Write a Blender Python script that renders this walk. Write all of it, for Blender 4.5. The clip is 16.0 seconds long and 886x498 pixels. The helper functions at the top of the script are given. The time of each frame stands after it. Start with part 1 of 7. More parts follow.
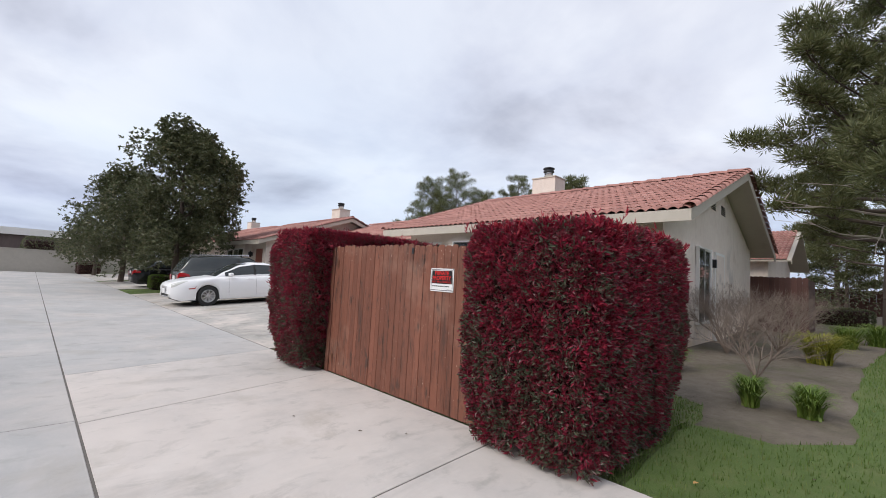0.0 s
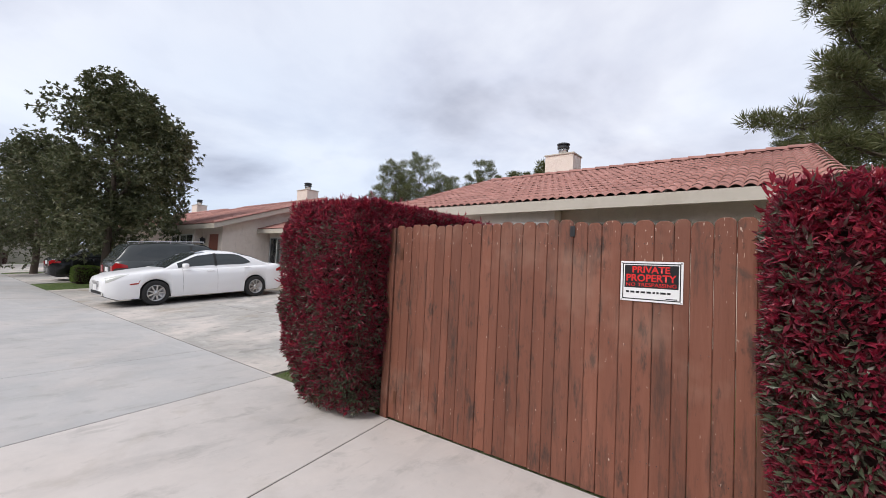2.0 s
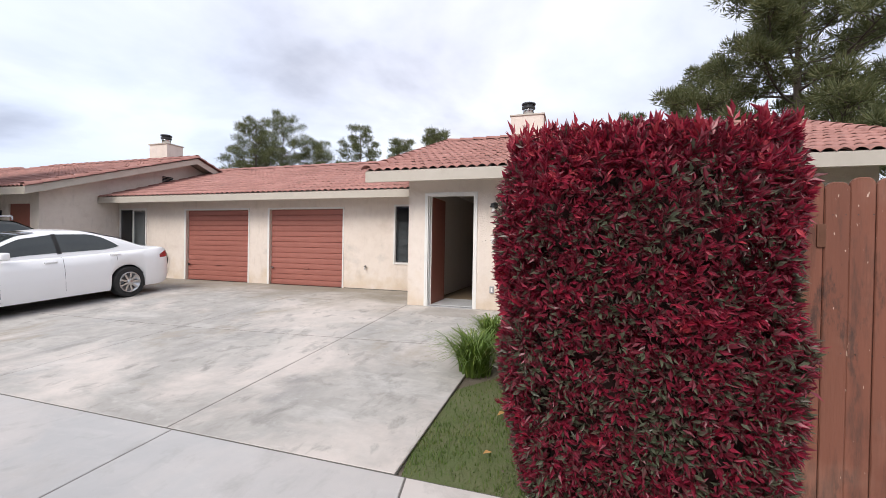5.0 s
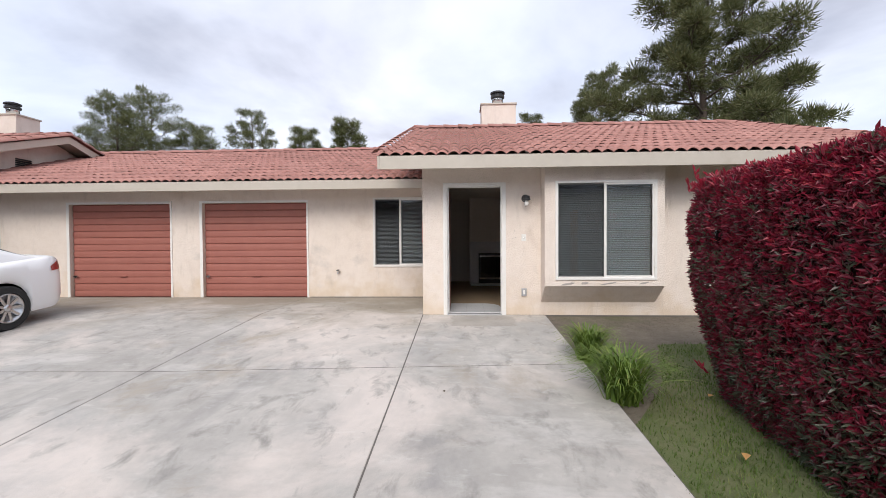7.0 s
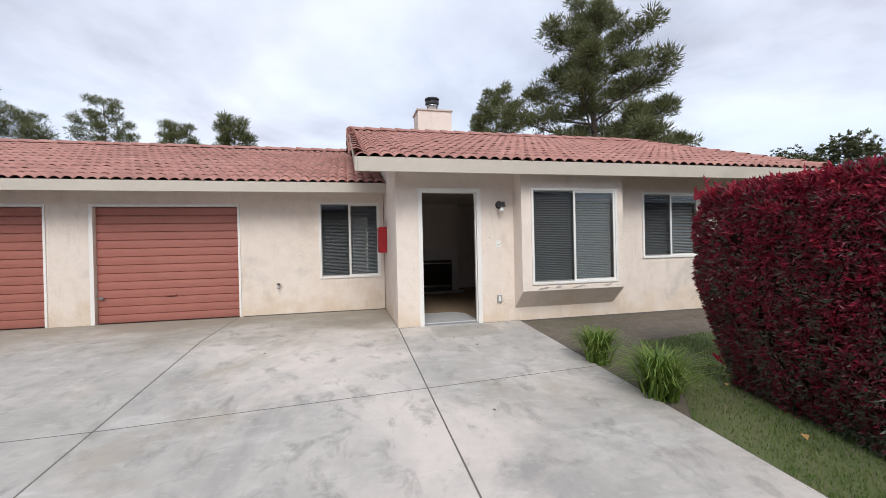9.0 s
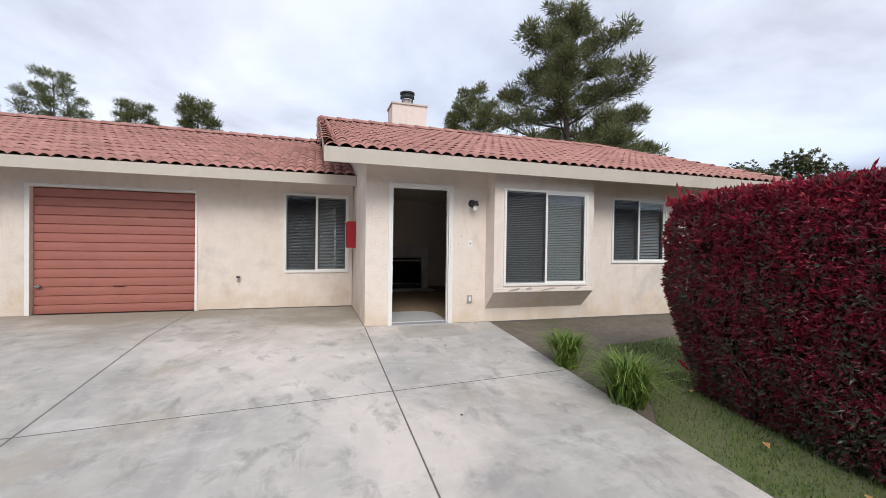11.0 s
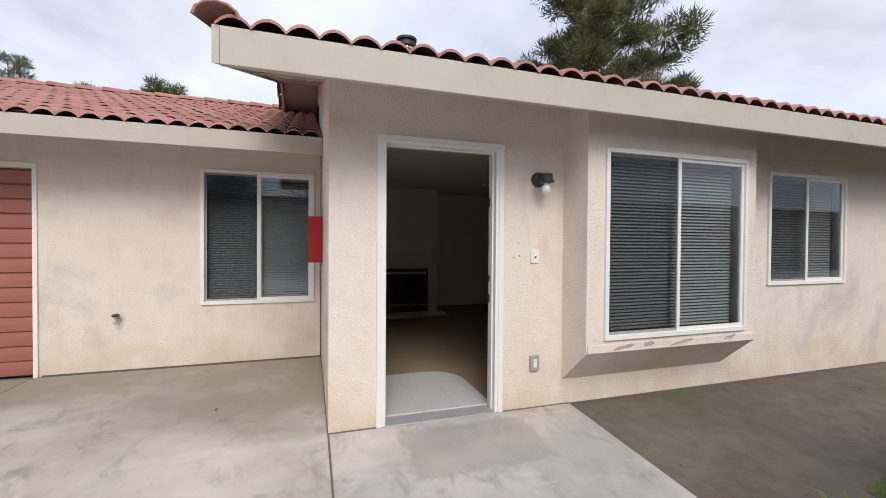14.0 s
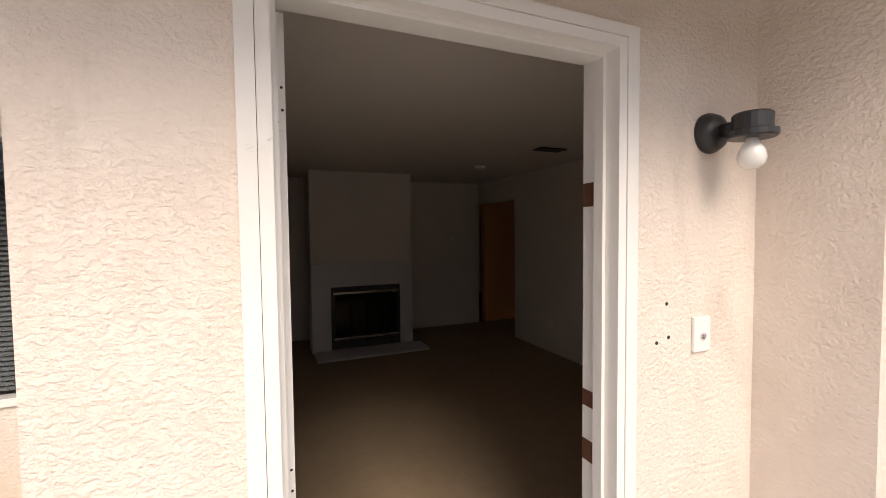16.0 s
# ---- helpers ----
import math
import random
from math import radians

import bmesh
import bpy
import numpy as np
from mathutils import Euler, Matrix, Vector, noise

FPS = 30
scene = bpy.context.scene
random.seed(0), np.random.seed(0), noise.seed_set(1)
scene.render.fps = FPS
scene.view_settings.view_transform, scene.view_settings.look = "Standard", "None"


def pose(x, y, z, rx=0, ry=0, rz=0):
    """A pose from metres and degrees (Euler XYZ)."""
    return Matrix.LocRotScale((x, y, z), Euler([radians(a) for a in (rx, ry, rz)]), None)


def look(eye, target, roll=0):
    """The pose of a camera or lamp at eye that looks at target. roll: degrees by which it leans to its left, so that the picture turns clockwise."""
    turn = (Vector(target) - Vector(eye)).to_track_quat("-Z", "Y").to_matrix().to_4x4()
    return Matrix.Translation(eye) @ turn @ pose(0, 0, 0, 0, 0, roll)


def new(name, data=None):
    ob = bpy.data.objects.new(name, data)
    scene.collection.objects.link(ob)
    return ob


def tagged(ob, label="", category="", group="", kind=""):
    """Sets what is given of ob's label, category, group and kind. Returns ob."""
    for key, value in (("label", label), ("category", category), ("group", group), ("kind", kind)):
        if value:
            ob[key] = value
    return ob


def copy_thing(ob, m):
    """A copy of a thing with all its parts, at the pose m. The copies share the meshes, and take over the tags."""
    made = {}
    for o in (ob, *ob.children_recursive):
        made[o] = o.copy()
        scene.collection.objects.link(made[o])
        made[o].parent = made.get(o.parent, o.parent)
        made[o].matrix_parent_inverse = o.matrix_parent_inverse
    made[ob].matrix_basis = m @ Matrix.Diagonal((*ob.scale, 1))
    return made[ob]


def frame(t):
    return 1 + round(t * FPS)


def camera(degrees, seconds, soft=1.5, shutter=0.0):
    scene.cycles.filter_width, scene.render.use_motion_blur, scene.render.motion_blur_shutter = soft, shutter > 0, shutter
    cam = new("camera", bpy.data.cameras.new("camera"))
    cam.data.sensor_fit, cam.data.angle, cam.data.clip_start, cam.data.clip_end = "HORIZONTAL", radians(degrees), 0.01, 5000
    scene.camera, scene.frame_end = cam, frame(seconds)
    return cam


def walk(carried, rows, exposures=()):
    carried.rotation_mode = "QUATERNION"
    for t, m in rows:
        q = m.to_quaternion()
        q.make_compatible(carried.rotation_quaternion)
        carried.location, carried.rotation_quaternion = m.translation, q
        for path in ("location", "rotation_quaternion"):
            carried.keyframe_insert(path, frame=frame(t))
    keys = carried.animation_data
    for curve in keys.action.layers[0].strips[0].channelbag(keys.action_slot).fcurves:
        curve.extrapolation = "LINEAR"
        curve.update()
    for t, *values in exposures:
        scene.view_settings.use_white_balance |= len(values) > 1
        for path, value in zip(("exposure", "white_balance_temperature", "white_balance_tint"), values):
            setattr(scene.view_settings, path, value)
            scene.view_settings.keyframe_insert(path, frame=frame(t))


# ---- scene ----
cam = camera(94.1, 16.0, soft=0.72)
PATH = [
    (0, (0.022, -0.043, 1.426), (-1.392, 1.363, 1.57), 3.2),
    (0.5, (-0.601, 0.065, 1.412), (-1.984, 1.503, 1.559), 3.3),
    (1, (-1.261, 0.23, 1.409), (-2.61, 1.7, 1.543), 3.0),
    (1.5, (-1.911, 0.256, 1.429), (-3.21, 1.773, 1.547), 3.0),
    (2, (-2.597, 0.311, 1.431), (-3.835, 1.879, 1.526), 2.8),
    (2.5, (-3.242, 0.349, 1.447), (-4.411, 1.971, 1.515), 2.5),
    (3, (-3.86, 0.366, 1.458), (-4.946, 2.045, 1.503), 2.2),
    (3.5, (-4.5, 0.439, 1.466), (-5.485, 2.179, 1.483), 1.6),
    (4, (-5.116, 0.483, 1.469), (-5.98, 2.287, 1.467), 1.2),
    (4.5, (-5.811, 0.592, 1.456), (-6.544, 2.453, 1.44), 1.0),
    (5, (-6.418, 0.732, 1.478), (-7.033, 2.635, 1.459), 1.0),
    (7.5, (-9.333, 1.498, 1.522), (-9.277, 3.496, 1.485), -0.9),
    (8, (-9.728, 1.642, 1.523), (-9.523, 3.632, 1.499), -1.4),
    (8.5, (-10.013, 1.736, 1.543), (-9.671, 3.706, 1.525), -1.5),
    (9, (-10.205, 1.776, 1.542), (-9.751, 3.724, 1.532), -1.3),
    (9.5, (-10.24, 1.783, 1.552), (-9.714, 3.712, 1.54), -0.9),
    (12, (-10.09, 2.481, 1.537), (-9.485, 4.387, 1.511), 1.1),
    (12.5, (-10.008, 3.036, 1.546), (-9.421, 4.947, 1.521), 1.2),
    (13, (-9.853, 3.676, 1.541), (-9.283, 5.593, 1.52), 1.1),
    (13.5, (-9.712, 4.336, 1.598), (-9.133, 6.25, 1.577), 0.8),
    (14, (-9.592, 5.025, 1.673), (-8.98, 6.928, 1.644), 0.4),
    (14.5, (-9.468, 5.606, 1.728), (-8.81, 7.494, 1.686), 0.2),
    (15, (-9.383, 6.193, 1.794), (-8.682, 8.065, 1.735), -0.1),
    (15.5, (-9.258, 6.71, 1.833), (-8.51, 8.564, 1.767), -0.2),
    (16, (-9.081, 7.14, 1.9), (-8.311, 8.983, 1.815), -0.6),
]
EXPOSURES = [(0.0, 0.18, 6350, 10), (4.0, 0.33, 6400, 11), (5.0, 0.44, 6400, 11), (8.0, 0.34, 6300, 10), (9.0, 0.30, 6250, 9), (13.5, 0.30, 6300, 10), (14.5, 0.33, 6600, 11), (15.0, 0.49, 6900, 13), (15.5, 0.60, 7100, 15), (16.0, 0.79, 7200, 15)]
walk(cam, [(t, look(eye, target, roll)) for t, eye, target, roll in PATH], EXPOSURES)

# ---- world and sun: a bright overcast sky with broken grey cloud ----
SUN_EL, SUN_AZ = 42.0, 188.0
world = bpy.data.worlds.new("sky")
scene.world = world
world.use_nodes = True
wt = world.node_tree
wt.nodes.clear()


def node(tree, kind, **values):
    n = tree.nodes.new(kind)
    for key, value in values.items():
        n.inputs[key].default_value = value
    return n


def ramp(tree, stops, fac):
    n = tree.nodes.new("ShaderNodeValToRGB")
    e = n.color_ramp.elements
    while len(e) < len(stops):
        e.new(0.5)
    for k, (p, c) in enumerate(stops):
        e[k].position = p
        e[k].color = (*c, 1) if len(c) == 3 else c
    tree.links.new(fac, n.inputs["Fac"])
    return n.outputs["Color"]


def maths(tree, op, a, b):
    n = tree.nodes.new("ShaderNodeMath")
    n.operation = op
    for k, v in enumerate((a, b)):
        if isinstance(v, (int, float)):
            n.inputs[k].default_value = v
        else:
            tree.links.new(v, n.inputs[k])
    return n.outputs[0]


def mixed(tree, fac, a, b, blend="MIX"):
    n = tree.nodes.new("ShaderNodeMix")
    n.data_type, n.blend_type = "RGBA", blend
    for k, v in ((0, fac), (6, a), (7, b)):
        if isinstance(v, (int, float)):
            n.inputs[k].default_value = v
        elif isinstance(v, tuple):
            n.inputs[k].default_value = (*v, 1) if len(v) == 3 else v
        else:
            tree.links.new(v, n.inputs[k])
    return n.outputs[2]


def build_sky():
    sky = wt.nodes.new("ShaderNodeTexSky")
    sky.sky_type, sky.sun_disc = "NISHITA", False
    sky.sun_elevation, sky.sun_rotation = radians(SUN_EL), radians(SUN_AZ)
    sky.dust_density, sky.air_density = 2.0, 1.2
    co = wt.nodes.new("ShaderNodeTexCoord")
    sep = wt.nodes.new("ShaderNodeSeparateXYZ")
    wt.links.new(co.outputs["Generated"], sep.inputs[0])
    low = maths(wt, "ADD", maths(wt, "MAXIMUM", sep.outputs["Z"], 0.0), 0.22)
    comb = wt.nodes.new("ShaderNodeCombineXYZ")
    wt.links.new(maths(wt, "DIVIDE", sep.outputs["X"], low), comb.inputs[0])
    wt.links.new(maths(wt, "DIVIDE", sep.outputs["Y"], low), comb.inputs[1])
    big = node(wt, "ShaderNodeTexNoise", Scale=1.15, Detail=6.0, Roughness=0.52, Distortion=0.25)
    small = node(wt, "ShaderNodeTexNoise", Scale=0.55, Detail=4.0, Roughness=0.5)
    wt.links.new(comb.outputs[0], big.inputs["Vector"])
    wt.links.new(comb.outputs[0], small.inputs["Vector"])
    shade = ramp(wt, [(0.30, (4.7, 4.85, 5.7)), (0.45, (7.2, 7.4, 8.35)), (0.58, (8.9, 9.05, 9.65)), (0.75, (9.8, 9.85, 10.15))], big.outputs["Fac"])
    thin = ramp(wt, [(0.40, (0.0, 0.0, 0.0)), (0.72, (0.35, 0.35, 0.35))], small.outputs["Fac"])
    # the blue-grey bank low in the distance
    bank = ramp(wt, [(0.0, (0.68, 0.74, 0.86)), (0.10, (0.78, 0.83, 0.93)), (0.24, (1.0, 1.0, 1.0))], sep.outputs["Z"])
    sky_up = mixed(wt, 1.0, sky.outputs["Color"], (2.2, 2.2, 2.2), "MULTIPLY")
    cloud = mixed(wt, thin, shade, sky_up)
    cloud = mixed(wt, 1.0, cloud, bank, "MULTIPLY")
    bg = node(wt, "ShaderNodeBackground", Strength=0.091)
    wt.links.new(cloud, bg.inputs["Color"])
    out = wt.nodes.new("ShaderNodeOutputWorld")
    wt.links.new(bg.outputs[0], out.inputs[0])


build_sky()
sun = new("sun", bpy.data.lights.new("sun", "SUN"))
sun.data.energy, sun.data.angle, sun.data.color = 1.8, radians(28), (1.0, 0.95, 0.88)
sun.matrix_world = pose(0, 0, 20, 90 - SUN_EL, 0, 180 - SUN_AZ)


# ---- materials ----
def material(name, colours, scale=8.0, rough=0.8, bump=0.0, bump_scale=60.0, metal=0.0, spots=None, island=0.0, random_by="", stretch=(1, 1, 1), spec=0.5, translucent=0.0, detail=6.0):
    """A surface of two or three colours mottled at two scales, with relief; random_by shifts the brightness by object or by island."""
    m = bpy.data.materials.new(name)
    m.use_nodes = True
    t = m.node_tree
    b = t.nodes["Principled BSDF"]
    geo = t.nodes.new("ShaderNodeNewGeometry")
    mp = t.nodes.new("ShaderNodeMapping")
    mp.inputs["Scale"].default_value = stretch
    t.links.new(geo.outputs["Position"], mp.inputs["Vector"])
    big = node(t, "ShaderNodeTexNoise", Scale=scale * 0.13, Detail=4.0, Roughness=0.6)
    fine = node(t, "ShaderNodeTexNoise", Scale=scale, Detail=detail, Roughness=0.65)
    for n in (big, fine):
        t.links.new(mp.outputs[0], n.inputs["Vector"])
    c1 = ramp(t, [(0.3 + 0.4 * k / max(1, len(colours) - 1), c) for k, c in enumerate(colours)], big.outputs["Fac"])
    c2 = ramp(t, [(0.3 + 0.4 * k / max(1, len(colours) - 1), c) for k, c in enumerate(colours)], fine.outputs["Fac"])
    col = mixed(t, 0.5, c1, c2)
    if spots:
        sc, lo, hi, sp = spots
        s = node(t, "ShaderNodeTexNoise", Scale=sc, Detail=5.0, Roughness=0.6, Distortion=0.6)
        t.links.new(geo.outputs["Position"], s.inputs["Vector"])
        col = mixed(t, ramp(t, [(lo, (0, 0, 0)), (hi, (1, 1, 1))], s.outputs["Fac"]), col, sp)
    if random_by:
        r = t.nodes.new("ShaderNodeObjectInfo").outputs["Random"] if random_by == "object" else geo.outputs["Random Per Island"]
        k = ramp(t, [(0.0, (1 - island,) * 3), (1.0, (1 + island,) * 3)], r)
        col = mixed(t, 1.0, col, k, "MULTIPLY")
    t.links.new(col, b.inputs["Base Color"])
    b.inputs["Roughness"].default_value, b.inputs["Metallic"].default_value = rough, metal
    b.inputs["Specular IOR Level"].default_value = spec
    if bump:
        bn = node(t, "ShaderNodeTexNoise", Scale=bump_scale, Detail=5.0, Roughness=0.6)
        t.links.new(mp.outputs[0], bn.inputs["Vector"])
        bu = node(t, "ShaderNodeBump", Strength=bump, Distance=0.02)
        t.links.new(bn.outputs["Fac"], bu.inputs["Height"])
        t.links.new(bu.outputs[0], b.inputs["Normal"])
    return m


def leaf_material(name, stops, rough=0.45, through_light=0.25, spec=0.4, young_at_top=0.0):
    """Leaves: each its own colour from the stops, the young ones towards the top."""
    m = bpy.data.materials.new(name)
    m.use_nodes = True
    t = m.node_tree
    b = t.nodes["Principled BSDF"]
    geo = t.nodes.new("ShaderNodeNewGeometry")
    n = node(t, "ShaderNodeTexNoise", Scale=2.3, Detail=3.0)
    t.links.new(geo.outputs["Position"], n.inputs["Vector"])
    sprig = node(t, "ShaderNodeTexNoise", Scale=8.0, Detail=2.0)
    t.links.new(geo.outputs["Position"], sprig.inputs["Vector"])
    height = t.nodes.new("ShaderNodeSeparateXYZ")
    t.links.new(geo.outputs["Position"], height.inputs[0])
    age = maths(t, "MULTIPLY", maths(t, "SUBTRACT", height.outputs["Z"], 1.15), young_at_top)
    patch = maths(t, "ADD", age, maths(t, "ADD", maths(t, "MULTIPLY", maths(t, "SUBTRACT", n.outputs["Fac"], 0.5), 0.6), maths(t, "MULTIPLY", maths(t, "SUBTRACT", sprig.outputs["Fac"], 0.5), 0.9)))
    f = maths(t, "ADD", maths(t, "ADD", maths(t, "MULTIPLY", geo.outputs["Random Per Island"], 0.62), 0.19), patch)
    col = ramp(t, stops, f)
    t.links.new(col, b.inputs["Base Color"])
    b.inputs["Roughness"].default_value = rough
    b.inputs["Specular IOR Level"].default_value = spec
    tr = t.nodes.new("ShaderNodeBsdfTranslucent")
    t.links.new(col, tr.inputs["Color"])
    mx = node(t, "ShaderNodeMixShader", Fac=through_light)
    t.links.new(b.outputs[0], mx.inputs[1])
    t.links.new(tr.outputs[0], mx.inputs[2])
    t.links.new(mx.outputs[0], t.nodes["Material Output"].inputs["Surface"])
    return m


def glass_material(name, tint, opacity, gloss_at_front=0.065):
    """A window pane: mostly clear, with a mirror sheen."""
    m = bpy.data.materials.new(name)
    m.use_nodes = True
    t = m.node_tree
    t.nodes.remove(t.nodes["Principled BSDF"])
    facing = t.nodes.new("ShaderNodeLayerWeight").outputs["Facing"]
    gloss = maths(t, "ADD", maths(t, "MULTIPLY", maths(t, "POWER", facing, 4.0), 0.85), gloss_at_front)
    clear = t.nodes.new("ShaderNodeBsdfTransparent")
    clear.inputs["Color"].default_value = (*tint, 1)
    dark = node(t, "ShaderNodeBsdfDiffuse", Color=(tint[0] * 0.05, tint[1] * 0.05, tint[2] * 0.05, 1))
    gl = node(t, "ShaderNodeBsdfGlossy", Roughness=0.01)
    body = node(t, "ShaderNodeMixShader", Fac=opacity)
    t.links.new(clear.outputs[0], body.inputs[1])
    t.links.new(dark.outputs[0], body.inputs[2])
    mx = t.nodes.new("ShaderNodeMixShader")
    t.links.new(gloss, mx.inputs[0])
    t.links.new(body.outputs[0], mx.inputs[1])
    t.links.new(gl.outputs[0], mx.inputs[2])
    t.links.new(mx.outputs[0], t.nodes["Material Output"].inputs["Surface"])
    return m


M_CONCRETE = material("concrete", [(0.295, 0.280, 0.258), (0.405, 0.384, 0.355), (0.54, 0.51, 0.472)], 3.2, 0.85, 0.15, 120.0, spots=(0.9, 0.52, 0.74, (0.36, 0.35, 0.335)), island=0.05, random_by="object")


M_APRON = material("apron_concrete", [(0.44, 0.415, 0.395), (0.54, 0.50, 0.47), (0.62, 0.575, 0.54)], 2.4, 0.85, 0.12, 120.0, island=0.03, random_by="object")
M_ALLEY = material("alley_concrete", [(0.345, 0.34, 0.335), (0.41, 0.402, 0.395), (0.48, 0.468, 0.456)], 1.1, 0.85, 0.12, 120.0, island=0.04, random_by="object")


def weathered_concrete(m, gain):
    t = m.node_tree
    b = t.nodes["Principled BSDF"]
    col = b.inputs["Base Color"].links[0].from_socket
    geo = t.nodes.new("ShaderNodeNewGeometry")
    for stretch, scale, lo, hi, amount, colour in (((1, 0.3, 1), 1.3, 0.54, 0.70, 0.65, (0.27, 0.26, 0.25)), ((0.35, 1, 1), 2.2, 0.56, 0.72, 0.42, (0.64, 0.62, 0.59)), ((1, 1, 1), 0.45, 0.46, 0.62, 0.6, (0.66, 0.585, 0.53)), ((1, 1, 1), 26.0, 0.70, 0.74, 0.5, (0.22, 0.21, 0.20)), ((1, 0.6, 1), 4.5, 0.54, 0.72, 0.7, (0.24, 0.23, 0.21)), ((0.5, 1, 1), 9.0, 0.58, 0.72, 0.28, (0.64, 0.62, 0.58)), ((1, 1, 1), 0.8, 0.56, 0.70, 0.65, (0.33, 0.285, 0.225))):
        mp = t.nodes.new("ShaderNodeMapping")
        mp.inputs["Scale"].default_value = stretch
        mp.inputs["Location"].default_value = (scale, 0, 0)
        t.links.new(geo.outputs["Position"], mp.inputs["Vector"])
        n = node(t, "ShaderNodeTexNoise", Scale=scale, Detail=7.0, Roughness=0.65, Distortion=0.4)
        t.links.new(mp.outputs[0], n.inputs["Vector"])
        col = mixed(t, ramp(t, [(lo, (0, 0, 0)), (hi, (amount * gain,) * 3)], n.outputs["Fac"]), col, colour)
    # mud washed over the slabs below the garages
    xyz = t.nodes.new("ShaderNodeSeparateXYZ")
    t.links.new(geo.outputs["Position"], xyz.inputs[0])
    n = node(t, "ShaderNodeTexNoise", Scale=0.9, Detail=6.0, Roughness=0.6)
    t.links.new(geo.outputs["Position"], n.inputs["Vector"])
    reach = maths(t, "ADD", maths(t, "MULTIPLY", maths(t, "SUBTRACT", xyz.outputs["Y"], 8.0), 0.16), n.outputs["Fac"])
    col = mixed(t, ramp(t, [(0.40, (0, 0, 0)), (0.74, (0.85, 0.85, 0.85))], reach), col, (0.27, 0.235, 0.18))
    # the worn rectangle where a doormat lay
    edge = node(t, "ShaderNodeTexNoise", Scale=9.0, Detail=4.0)
    t.links.new(geo.outputs["Position"], edge.inputs["Vector"])
    rag = maths(t, "MULTIPLY", maths(t, "SUBTRACT", edge.outputs["Fac"], 0.5), 0.16)
    dx = maths(t, "SUBTRACT", maths(t, "ABSOLUTE", maths(t, "ADD", xyz.outputs["X"], 8.52), 0.0), 0.46)
    dy = maths(t, "SUBTRACT", maths(t, "ABSOLUTE", maths(t, "SUBTRACT", xyz.outputs["Y"], 7.62), 0.0), 0.26)
    mat = maths(t, "ADD", maths(t, "MAXIMUM", dx, dy), rag)
    col = mixed(t, ramp(t, [(0.0, (0.5, 0.5, 0.5)), (0.05, (0, 0, 0))], mat), col, (0.27, 0.245, 0.21))
    t.links.new(col, b.inputs["Base Color"])


weathered_concrete(M_CONCRETE, 1.2)
weathered_concrete(M_APRON, 0.62)
weathered_concrete(M_ALLEY, 0.5)
M_JOINT = material("joint_dirt", [(0.10, 0.09, 0.08), (0.16, 0.145, 0.13)], 30.0, 0.95)
M_STUCCO = material("stucco", [(0.70, 0.605, 0.525), (0.78, 0.685, 0.603), (0.82, 0.733, 0.655)], 6.0, 0.9, 0.0, 70.0, spots=(1.1, 0.60, 0.80, (0.60, 0.50, 0.42)))


